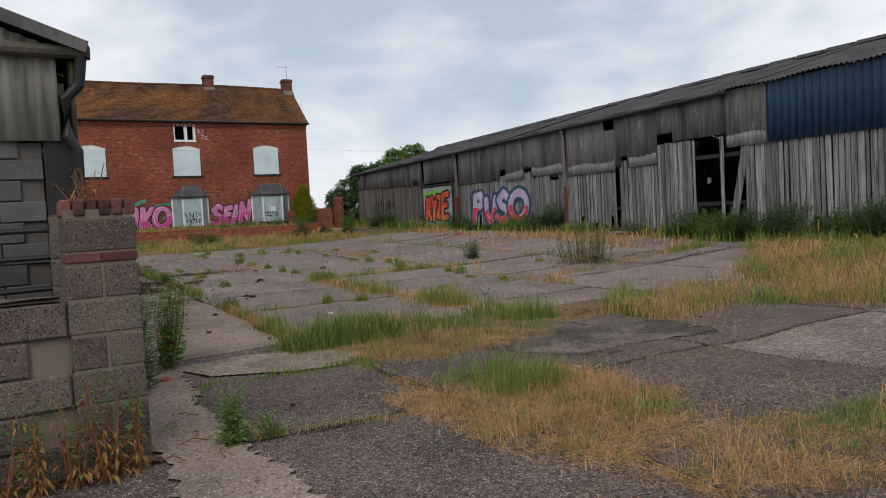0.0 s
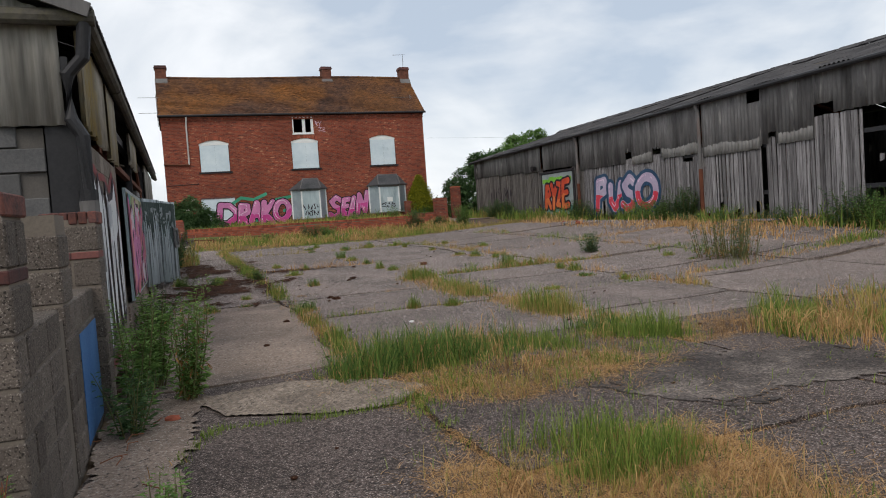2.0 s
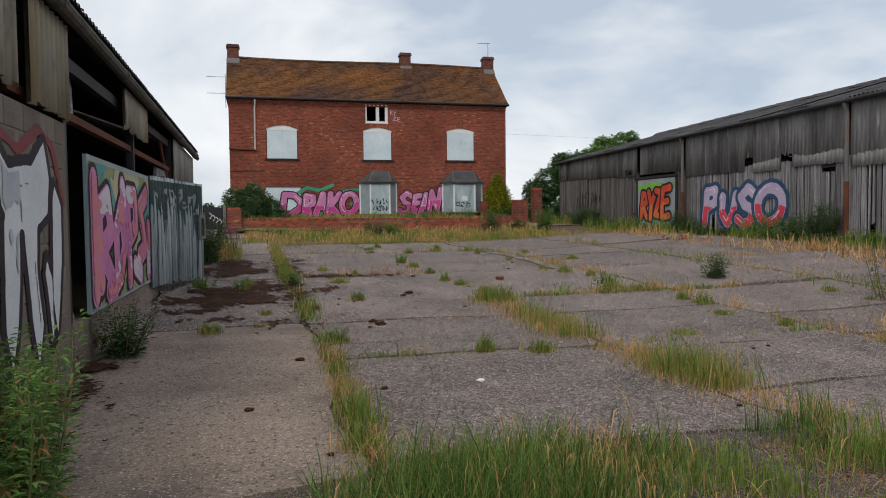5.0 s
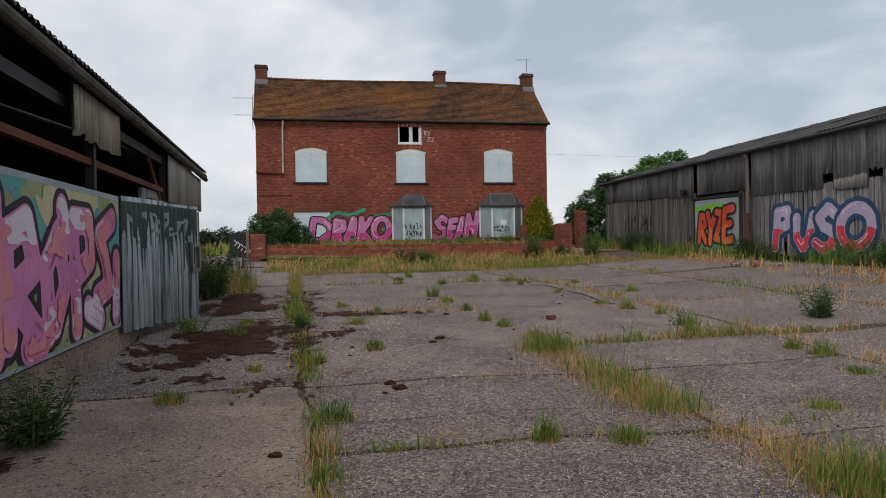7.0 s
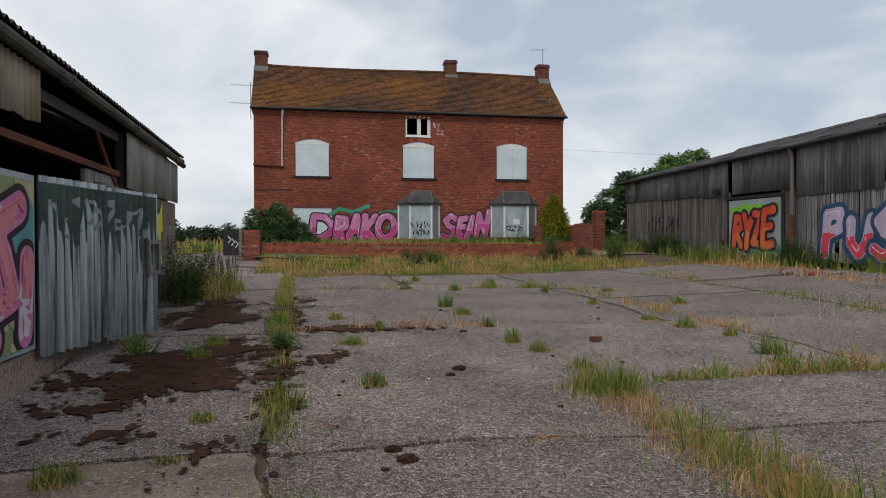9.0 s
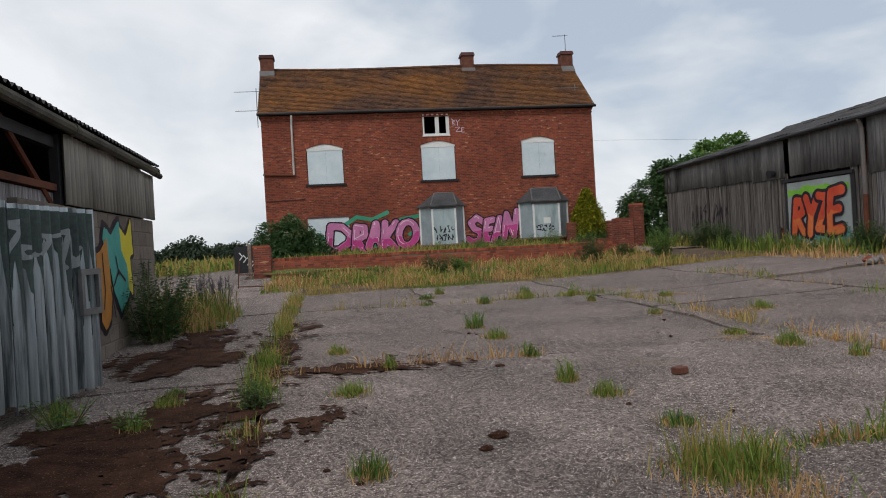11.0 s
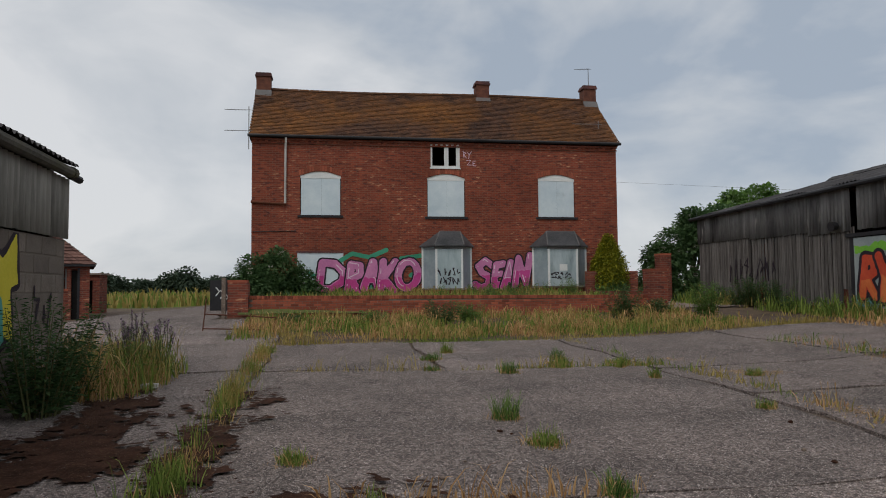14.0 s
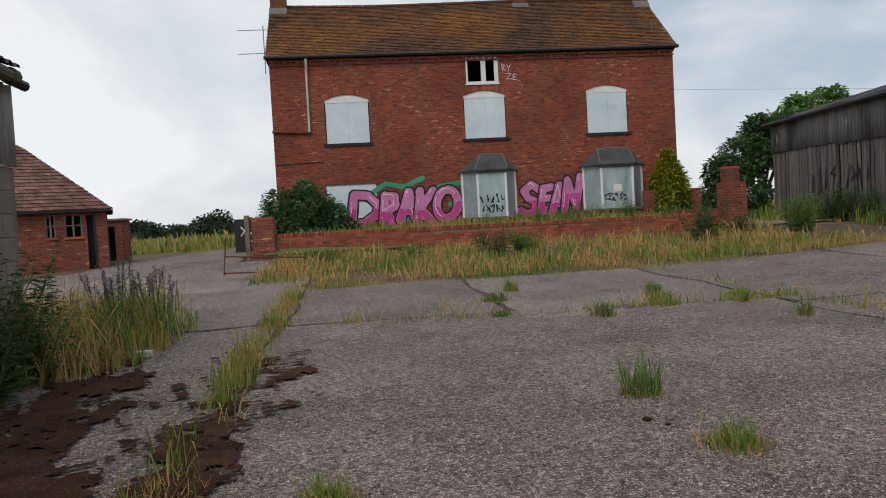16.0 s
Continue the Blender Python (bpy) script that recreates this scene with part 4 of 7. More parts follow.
def stroke_distance(U, V, strokes):
    best = np.full(U.shape, 1e9)
    for s in strokes:
        for (ax, ay), (bx, by) in zip(s, s[1:]):
            dx, dy = bx - ax, by - ay
            t = np.clip(((U - ax) * dx + (V - ay) * dy) / (dx * dx + dy * dy + 1e-9), 0, 1)
            best = np.minimum(best, np.hypot(U - ax - t * dx, V - ay - t * dy))
    return best


def ground_patch(name, poly, material, lift, label, ragged=0.2, step=0.07, scale=3.0, seed=1, thick=0.0):
    xs = np.arange(min(p[0] for p in poly) - 0.5, max(p[0] for p in poly) + 0.5, step)
    ys = np.arange(min(p[1] for p in poly) - 0.5, max(p[1] for p in poly) + 0.5, step)
    U, V = np.meshgrid(xs, ys)
    pts, faces = region(poly_distance(U, V, poly) - thick + ragged * wobble(U, V, scale, seed) + 0.7 * ragged * wobble(U, V, scale * 4, seed + 3) + 0.65 * ragged * wobble(U, V, scale * 11, seed + 9), xs, ys)
    if not faces:
        return None
    if not thick:
        # only the largest island
        link = list(range(len(pts)))

        def find(v):
            while link[v] != v:
                link[v] = link[link[v]]
                v = link[v]
            return v
        for fc in faces:
            for v in fc[1:]:
                link[find(v)] = find(fc[0])
        sizes = {}
        for fc in faces:
            sizes[find(fc[0])] = sizes.get(find(fc[0]), 0) + 1
        main = max(sizes, key=sizes.get)
        faces = [fc for fc in faces if find(fc[0]) == main]
        used = sorted({v for fc in faces for v in fc})
        order = {v: n for n, v in enumerate(used)}
        pts, faces = [pts[v] for v in used], [tuple(order[v] for v in fc) for fc in faces]
    ob = raw(name, [(x, y, ground_z(x, y) + lift) for x, y in pts], faces, material, smooth=True)
    return tagged(ob, label, name.split("_")[0], kind="structure")


# ---- yard slabs ----
COLS = (-0.05, 3.15, 6.35, 9.55, 12.75, 15.95, 18.45)
ROWS_Y = (-5.0, -1.6, 2.0, 5.3, 9.1, 12.2, 16.2, 19.8, 25.5, 30.3)
ROWS_OF = {2: (-5.0, -1.6, 2.0, 5.3, 9.1, 12.2, 14.65, 19.8, 25.5, 30.3), 0: (-5.0, -1.6, 2.0, 5.3, 9.15, 14.75, 19.7, 26.5, 30.6, 34.0, 36.4), 1: (-5.0, -1.6, 2.0, 5.3, 9.4, 12.5, 14.65, 19.9, 26.2, 30.4)}
yard = thing("pavement", (9, 15, 0), "cracked yard of worn concrete slabs with weeds in the joints", "pavement", kind="structure")
HOLES = [((3.2, 3.2), (4.4, 2.6), (6.0, 2.9), (4.6, 5.6), (2.7, 5.3)), ((3.4, 7.3), (5.0, 7.0), (6.2, 7.8), (9.4, 7.5), (9.8, 8.4), (6.0, 9.0), (2.8, 8.75)),
         ((9.5, 5.2), (14.5, 5.5), (17.5, 8), (17.5, 11), (13, 9.5), (10, 8.3))]
slab_rng = random.Random(21)
for ci in range(len(COLS) - 1):
    rows_y = ROWS_OF.get(ci, ROWS_Y)
    for ri in range(len(rows_y) - 1):
        x0, x1, y0, y1 = COLS[ci], COLS[ci + 1], rows_y[ri], rows_y[ri + 1]
        if ci in (1, 2) and 14 < y0 < 25:
            if ci == 2:
                continue
            if ci == 1:
                x1 = COLS[3] - (0.45 if y0 > 19 else 0.0)
        if y0 > 19 and x1 - x0 < 4:
            x0, x1 = x0 - (0.45 if ci in (2, 3) else 0.0), x1 - (0.45 if ci in (1, 2) else 0.0)
        if ci == 0 and y0 > 30:
            x0 = -3.0
        if ci == 0 and 3 < y0 < 26:
            x0 = 0.78
        shift = slab_rng.uniform(-0.25, 0.25) if ci > 2 else 0
        y0, y1 = y0 + shift * (ri > 0), y1 + shift * (ri < len(rows_y) - 2)
        # some slabs are broken across
        pieces_ = [(y0, y1)]
        if slab_rng.random() < (0.5 if y0 < 16 and ci > 1 else 0.12):
            c = y0 + (y1 - y0) * slab_rng.uniform(0.35, 0.65)
            pieces_ = [(y0, c), (c, y1)]
        for k, (a, b) in enumerate(pieces_):
            step = 0.1 if b < 20 and ci < 4 else 0.2
            xs, ys = np.arange(x0 - 0.1, x1 + 0.11, step), np.arange(a - 0.1, b + 0.11, step)
            U, V = np.meshgrid(xs, ys)
            m = 0.022 if k == 0 else 0.012
            W = U + 0.05 * np.sin(V * 1.3 + 0.7) + 0.035 * np.sin(V * 3.1)
            H = V + 0.07 * np.sin(U * 1.1 + 0.4) + 0.04 * np.sin(U * 2.7 + V * 0.3)
            f = poly_distance(W, H, [(x0 + m, a + m), (x1 - m, a + m), (x1 - m, b - m), (x0 + m, b - m)]) + 0.05 * np.abs(wobble(U, V, 3.2, ci * 50 + ri)) - 0.006
            pts, faces = region(f, xs, ys)
            if not faces:
                continue
            lift = slab_rng.uniform(-0.007, 0.007)
            tx, ty = slab_rng.uniform(-0.0015, 0.0015), slab_rng.uniform(-0.0015, 0.0015)
            top = [(x, y, ground_z(x, y) + lift + tx * (x - x0) + ty * (y - a)) for x, y in pts]
            # skirts along the open edges
            count = {}
            for fc in faces:
                for e in zip(fc, fc[1:] + fc[:1]):
                    count[tuple(sorted(e))] = count.get(tuple(sorted(e)), 0) + 1
            low, extra = {}, []
            for fc in faces:
                for p, q in zip(fc, fc[1:] + fc[:1]):
                    if count[tuple(sorted((p, q)))] == 1:
                        for v in (p, q):
                            if v not in low:
                                low[v] = len(top)
                                top.append((top[v][0], top[v][1], top[v][2] - 0.09))
                        extra.append((q, p, low[p], low[q]))
            smooth_lane = ci == 0 and 9 < b < 15
            raw("slab", top, faces + extra, M_SLABDARK if b < 9.6 and not (ci > 1 and b < 5.5) else M_SMOOTH if smooth_lane else M_SLAB, yard)

ground_patch("concrete_lane", [(-3.9, 26.6), (0.9, 26.6), (2.9, 30.4), (1.15, 36.6), (0.9, 48), (-3.4, 48), (-4.0, 42)], M_SLAB, -0.004, "worn concrete lane leading past the house", 0.25, 0.3, 1.5, 31)
ground_patch("concrete_lane", [(14.9, 36.3), (18.2, 36.3), (17.6, 47), (17.0, 47)], M_SMOOTH, -0.004, "worn concrete path between the house and the barn", 0.2, 0.3, 1.5, 32)
# the tamped, ribbed slab
poly = [(1.44, 8.5), (2.32, 8.72), (3.1, 8.2), (3.42, 7.66), (3.0, 7.25), (2.45, 7.28), (1.7, 7.75)]
xs, ys = np.arange(1.3, 3.5, 0.0125), np.arange(7.1, 8.9, 0.05)
U, V = np.meshgrid(xs, ys)
pts, faces = region(poly_distance(U, V, poly) + 0.03 * wobble(U, V, 7, 5), xs, ys)
rib = raw("slab", [(x, y, ground_z(x, y) + 0.011 + 0.0045 * math.sin(2 * math.pi * (x + 0.12 * y + 0.012 * math.sin(5 * y)) / 0.062)) for x, y in pts], faces, surface("ribbed_concrete", (0.12, 0.095, 0.076), (0.27, 0.222, 0.18), scale=2.2, fine=30, bump=0.8, stones=0.5, stone_scale=60, stain=(0.09, 0.07, 0.056), stain_scale=1.4, stain_at=(0.5, 0.68), pit=(0.06, 0.047, 0.04), pit_scale=26), yard, smooth=True)
rib["label"] = "pale ribbed concrete slab"

M_TAR = surface("black_broken_tarmac", (0.03, 0.024, 0.022), (0.075, 0.062, 0.055), fine=60, bump=0.8, depth=0.012, stones=0.8, stone_scale=80, stain=(0.15, 0.125, 0.11), stain_scale=0.9, stain_at=(0.50, 0.62))
ground_patch("tarmac_patch", [(4.4, 6.9), (5.6, 7.3), (7.2, 6.9), (7.0, 5.6), (5.2, 5.9)], M_TAR, 0.012, "worn black tarmac patch", 0.18, 0.03, 4.0)
ground_patch("concrete_strip", [(0.8, 2.0), (1.55, 2.0), (1.45, 4.6), (1.35, 6.4), (1.6, 8.6), (0.8, 8.8)], M_SMOOTH, 0.009, "smooth pale strip of concrete along the wall", 0.10, 0.05, 4.0, 12)
MOSS = [((0.95, 17.3), (1.5, 15.8), (2.0, 15.7), (2.4, 16.6), (3.1, 16.3), (3.1, 17.7), (1.75, 18.4)), ((1.25, 15.4), (1.9, 15.1), (2.1, 15.4), (1.6, 15.6)), ((2.6, 14.4), (3.15, 14.3), (3.6, 14.9), (2.7, 14.9)),
        ((1.2, 18.1), (2.2, 17.2), (2.8, 17.5), (3.1, 18.6), (2.6, 19.5), (2.0, 19.0)), ((1.3, 20.2), (2.1, 20.4), (2.9, 20.9), (2.5, 23.0), (1.7, 22.3), (1.1, 22.0)), ((3.45, 18.2), (3.9, 18.0), (3.7, 17.4), (3.4, 17.6)),
        ((1.5, 22.4), (2.4, 22.2), (2.5, 24.2), (1.6, 24.8)), ((3.0, 15.9), (3.3, 15.9), (3.35, 20.8), (3.0, 20.8)), ((0.7, 9.3), (1.1, 9.3), (1.05, 13.0), (0.75, 13.0)), ((2.8, 20.4), (3.4, 20.4), (3.5, 24.5), (2.8, 24.5)), ((3.3, 19.5), (5.2, 19.5), (5.2, 20.2), (3.3, 20.2))]
for i, p in enumerate(MOSS):
    ground_patch("moss_patch", p, M_MOSS, 0.014 + 0.001 * i, "dark red-brown moss and silt on the concrete", 0.42, 0.03, 5.0, 200 + i, -0.19)

# ---- garden: raised bed, brick wall and piers ----
def wall_y(x):
    return 37.2 - 0.06 * (x - 1.3)


grid_sheet("lawn", [1.6 + i * 0.433 for i in range(31)], [36.9 + i * 0.42 for i in range(19)], lambda x, y: 1.16 + 0.3 * smooth01((y - 38) / 7) + 0.04 * noise.noise((x, y, 0.4)) - 0.25 * smooth01((37.3 - y) / 0.5), M_FIELD, "overgrown front garden of rough grass", "lawn")
gwall = thing("garden_wall", (8, 36.8, 0.8), "low weathered red brick garden wall with a pier at each end", "wall")
rot = math.degrees(math.atan(-0.06))


def brick_run(parent, x0, x1, zb, ztop_fn, thick=0.215, limit=400):
    """A brick wall along the garden's front in courses."""
    n = 0
    unit = to_mesh("brick", boxes((0, 0.215, -0.005, 0.1, 0, 0.065), bevel=0.004), M_BRICK)
    cap = to_mesh("coping_brick", boxes((0, 0.068, -0.015, thick + 0.015, 0, 0.105), bevel=0.006), M_BRICK)
    bm = bmesh.new()
    prism(bm, [(x0, zb), (x1, zb), (x1, ztop_fn(x1) - 0.11), (x0, ztop_fn(x0) - 0.11)], "y", 0.006, thick)
    for v in bm.verts:
        v.co.y += wall_y(v.co.x)
    part("core", bm, M_MORTAR, parent)
    z, k = zb, 0
    while z < ztop_fn(x0) - 0.17:
        x = x0 - (0.1125 if k % 2 else 0)
        while x < x1 - 0.1:
            if n < limit and x >= x0:
                piece("brick", unit, parent, pose(x, wall_y(x), z, 0, 0, rot))
                n += 1
            x += 0.225
        z, k = z + 0.075, k + 1
    x = x0
    while x < x1 - 0.05:
        piece("brick", cap, parent, pose(x, wall_y(x), ztop_fn(x) - 0.105, 0, 0, rot))
        x += 0.076


brick_run(gwall, 1.88, 14.2, 0.76, lambda x: 1.46 - 0.006 * (x - 1.9))


def brick_pier(parent, x0, x1, y0, y1, z0, z1, name="pier"):
    p = part(name, boxes((x0 + 0.006, x1 - 0.006, y0 + 0.006, y1 - 0.006, z0, z1 - 0.07)), M_GARDEN, parent, "square red brick pier")
    z = z1 - 0.07
    bm = bmesh.new()
    x = x0
    while x < x1 - 0.05:
        box(bm, x, min(x1, x + 0.105), y0, y1, z, z1)
        x += 0.112
    part("coping", bm, M_BRICK, p)
    return p


brick_pier(gwall, 1.28, 1.88, 37.0, 37.55, 0.7, 1.93)
brick_pier(gwall, 14.2, 14.78, 36.2, 36.8, 0.75, 2.2)
part("side_wall", boxes((14.45, 14.68, 36.8, 43.2, 0.7, 1.5), (14.68, 16.9, 43.0, 43.23, 0.7, 2.3)), M_GARDEN, gwall)
part("post", boxes((1.12, 1.24, 36.95, 37.1, 0.7, 2.0), bevel=0.01), M_SMOOTH, gwall, "grey concrete gatepost")
gate_pier = thing("brick_pier", (18.0, 42.6, 0.8), "tall red brick gate pier beside the elder tree", "pier")
brick_pier(gate_pier, 17.6, 18.1, 42.4, 42.9, 0.6, 3.0)
panel = thing("painted_panel", (0.6, 41.5, 0.8), "black board panel with white sprayed tags", "panel")
part("board", boxes((0.1, 1.15, 41.45, 41.5, 0.6, 2.0)), M_BLACK, panel)
for i in range(5):
    bm = bmesh.new()
    tube(bm, [(0.3 + 0.15 * i, 41.44, 1.75 - 0.1 * i), (0.42 + 0.15 * i, 41.44, 1.6 - 0.1 * i), (0.3 + 0.15 * i, 41.44, 1.45 - 0.1 * i)], 0.02, 4)
    part("tag", bm, M_WHITE, panel)
hurdle = thing("metal_hurdle", (1.9, 33.2, 0.65), "rusty light metal hurdle leaning in the grass", "gate")
for a, b in (((1.2, 33.3, 0.62), (1.25, 33.5, 1.45)), ((1.2, 33.3, 0.7), (2.9, 33.0, 0.66)), ((1.22, 33.4, 1.05), (2.95, 33.1, 0.95)), ((2.3, 33.1, 0.65), (2.35, 33.2, 1.05)), ((2.9, 33.0, 0.64), (2.95, 33.15, 0.98))):
    bm = bmesh.new()
    tube(bm, [a, b], 0.016, 6)
    part("bar", bm, M_RUST, hurdle)

# ---- brick outbuilding ----
outb = thing("brick_outbuilding", (-7, 45, 0.6), "small derelict brick outbuilding with a hipped clay tile roof", "outbuilding")
OX, OY = -4.3, 43.0
for r_ in ((-10, -6.12, 0.5, 2.62), (-6.12, -5.82, 0.5, 1.72), (-6.12, -5.82, 2.45, 2.62), (-5.82, -5.56, 0.5, 2.62), (-5.56, -5.04, 0.5, 1.72), (-5.56, -5.04, 2.45, 2.62),
           (-5.04, -4.9, 0.5, 2.62), (-4.9, -4.62, 2.45, 2.62), (-4.62, OX, 0.5, 2.62)):
    part("wall", boxes((r_[0], r_[1], OY, OY + 0.23, r_[2], r_[3])), M_GARDEN, outb)
for r_ in ((OX - 0.23, OX, OY + 0.23, OY + 5), (-10, OX - 0.23, OY + 4.8, OY + 5), (-10, -9.8, OY + 0.23, OY + 4.8)):
    part("wall", boxes((*r_, 0.5, 2.62)), M_GARDEN, outb)
for wa, wb in ((-6.12, -5.82), (-5.56, -5.04)):
    owin = part("window", boxes((wa - 0.05, wb + 0.05, OY - 0.04, OY + 0.05, 1.66, 1.74)), M_BRICK, outb, "broken window with dark frames")
    wm = (wa + wb) / 2
    part("frame", boxes((wa, wa + 0.05, OY + 0.04, OY + 0.1, 1.74, 2.45), (wb - 0.05, wb, OY + 0.04, OY + 0.1, 1.74, 2.45), (wm - 0.03, wm + 0.03, OY + 0.03, OY + 0.11, 1.74, 2.45),
                        (wa + 0.05, wm - 0.03, OY + 0.05, OY + 0.09, 2.1, 2.14), (wm + 0.03, wb - 0.05, OY + 0.05, OY + 0.09, 2.1, 2.14)), M_PIPE, owin)
# near-black sheet in the doorway, coloured as the shade within
part("door", boxes((-4.88, -4.64, OY + 0.12, OY + 0.16, 0.6, 2.4)), M_SHADE, outb)
part("door_post", boxes((-4.7, -4.62, OY - 0.02, OY + 0.06, 0.6, 2.5)), M_BLACK, outb)
part("eave", boxes((-10.1, OX + 0.18, OY - 0.2, OY - 0.1, 2.55, 2.66)), M_BLACK, outb)


def tiled_slope(parent, a, b, c, d, rows, per, material, seed):
    """Tiles over the slope with lower edge a-b and upper edge d-c."""
    r2 = random.Random(seed)
    a, b, c, d = (Vector(v) for v in (a, b, c, d))
    nrm = (b - a).cross(d - a).normalized()
    if nrm.z < 0:
        nrm = -nrm
    verts, faces = [], []
    for i in range(rows):
        lo0, lo1 = a.lerp(d, i / rows), b.lerp(c, i / rows)
        hi0, hi1 = a.lerp(d, min(1, (i + 1.2) / rows)), b.lerp(c, min(1, (i + 1.2) / rows))
        n = max(2, int(per * (lo1 - lo0).length / (b - a).length))
        for k in range(n):
            u0, u1 = (k + 0.03) / n, (k + 0.97) / n
            h = 0.04 + r2.uniform(-0.006, 0.012)
            o = len(verts)
            verts += [tuple(lo0.lerp(lo1, u0) + nrm * h), tuple(lo0.lerp(lo1, u1) + nrm * h), tuple(hi0.lerp(hi1, u1) + nrm * 0.01), tuple(hi0.lerp(hi1, u0) + nrm * 0.01), tuple(lo0.lerp(lo1, u0) + nrm * (h - 0.035)), tuple(lo0.lerp(lo1, u1) + nrm * (h - 0.035))]
            faces += [(o, o + 1, o + 2, o + 3), (o + 4, o + 5, o + 1, o)]
    ob = raw("roof", verts, faces, material, parent)
    ob["kind"] = "stuff"
    return ob


tiled_slope(outb, (-10.2, OY - 0.2, 2.62), (OX + 0.2, OY - 0.2, 2.62), (OX - 2.7, OY + 2.5, 5.1), (-10.2, OY + 2.5, 5.1), 20, 40, M_SHEDTILE, 3)
tiled_slope(outb, (OX + 0.2, OY - 0.2, 2.62), (OX + 0.2, OY + 5.2, 2.62), (OX - 2.7, OY + 2.55, 5.1), (OX - 2.7, OY + 2.5, 5.1), 20, 24, M_SHEDTILE, 5)
bm = bmesh.new()
bm.faces.new([bm.verts.new(v) for v in ((-10.2, OY + 5.2, 2.6), (-10.2, OY + 2.5, 5.06), (OX - 2.7, OY + 2.5, 5.06), (OX + 0.2, OY + 5.2, 2.6))])
bm.faces.new([bm.verts.new(v) for v in ((-10.2, OY - 0.2, 2.58), (OX + 0.2, OY - 0.2, 2.58), (OX - 2.7, OY + 2.5, 5.06), (-10.2, OY + 2.5, 5.06))])
bm.faces.new([bm.verts.new(v) for v in ((OX + 0.2, OY - 0.2, 2.58), (OX + 0.2, OY + 5.2, 2.58), (OX - 2.7, OY + 2.5, 5.06))])
part("roof_deck", bm, M_MOSS, outb)
_c = Matrix.Translation((OX + 0.2, OY - 0.2, 0))
outb.matrix_basis = _c @ pose(0, 0, 0, 0, 0, 18) @ _c.inverted() @ outb.matrix_basis
store = thing("brick_store", (-6.7, 50, 0.6), "tiny flat-roofed brick store with an open doorway", "outbuilding")
part("wall", boxes((-7.5, -6.7, 49.5, 49.7, 0.5, 2.4), (-6.25, -5.95, 49.5, 49.7, 0.5, 2.4), (-6.1, -5.95, 49.7, 50.6, 0.5, 2.4), (-6.7, -6.25, 49.5, 49.7, 2.15, 2.4)), M_GARDEN, store)
part("roof", boxes((-7.6, -5.85, 49.4, 50.7, 2.4, 2.48)), M_SMOOTH, store)
# near-black panel stands in for the shade behind the open doorway
part("inside", boxes((-7.4, -6.1, 50.5, 50.6, 0.5, 2.4)), M_SHADE, store)

# ---- block piers and low wall by the entrance ----
pen = thing("pen_wall", (0.55, 7, -0.1), "rough concrete block pen wall with brick-topped piers", "wall")
UNIT = to_mesh("pier_block", boxes((0, 0.424, 0, 0.2, 0, 0.214), bevel=0.012), M_BLOCK)
UHALF = to_mesh("pier_half", boxes((0, 0.207, 0, 0.42, 0, 0.214), bevel=0.012), M_BLOCK)
USIDE = to_mesh("pier_side", boxes((0, 0.2, 0, 0.44, 0, 0.214), bevel=0.012), M_BLOCK)
ROWLOCK = to_mesh("rowlock", boxes((0, 0.066, 0, 0.42, 0, 0.105), bevel=0.009), M_PIERBRICK)
FLAT = to_mesh("flat_brick", boxes((0, 0.21, 0, 0.42, 0, 0.06), bevel=0.006), M_DARKBRICK)


def block_pier(x, y, rows, top=True):
    part("mortar", boxes((x + 0.008, x + 0.412, y + 0.008, y + 0.41, -0.2, rows * 0.222 + 0.03)), M_MORTAR, pen)
    z = -0.1
    for k in range(rows):
        if k == rows - 1 and top:
            for i in range(2):
                piece("brick", FLAT, pen, Matrix.Translation((x + 0.213 * i - 0.002, y - 0.006, z + 0.006)))
            z += 0.072
        if k % 2:
            piece("block", UHALF, pen, Matrix.Translation((x, y, z)))
            piece("block", UHALF, pen, Matrix.Translation((x + 0.217, y, z)))
        else:
            piece("block", UNIT, pen, Matrix.Translation((x, y, z)))
            piece("block", UNIT, pen, Matrix.Translation((x, y + 0.215, z)))
        z += 0.224
    if top:
        for i in range(6):
            piece("brick", ROWLOCK, pen, pose(x - 0.005 + 0.073 * i, y + random.Random(i).uniform(-0.012, 0.012), z + 0.004, 0, 0, random.Random(i + 9).uniform(-2, 2)))
    return z


block_pier(0.34, 5.26, 7)
block_pier(0.33, 6.75, 7, False)
block_pier(0.40, 8.42, 7)
for a, b, zz in ((5.68, 6.75, 1.02), (7.17, 8.42, 1.02)):
    part("mortar", boxes((0.5, 0.735, a, b, -0.2, 0.93)), M_MORTAR, pen)
    yy = a
    while yy < b - 0.2:
        for k in range(5):
            piece("block", USIDE, pen, Matrix.Translation((0.545, min(yy, b - 0.44), -0.1 + 0.224 * k)))
        yy += 0.447
part("mortar", boxes((-6, 0.34, 5.31, 5.45, -0.2, 0.93)), M_MORTAR, pen)
for k in range(5):
    for i in range(14):
        x = 0.34 - 0.436 * (i + 1) - (0.218 if k % 2 else 0)
        piece("block", UNIT, pen, Matrix.Translation((x, 5.27, -0.1 + 0.224 * k)))
ruff = random.Random(5)
bm = bmesh.new()
bmesh.ops.create_grid(bm, x_segments=40, y_segments=6, size=0.5)
for v in bm.verts:
    v.co = Vector((-2.85 + v.co.x * 6.3, 5.38 + v.co.y * 0.22, 1.02 + ruff.uniform(0, 0.035)))
part("coping", bm, M_BLOCK, pen)
paint = part("paint", boxes((0.746, 0.751, 7.35, 8.38, -0.05, 0.75)), surface("blue_spray", (0.03, 0.10, 0.26), (0.08, 0.2, 0.42), rough=0.7), pen, "sprayed blue shape")
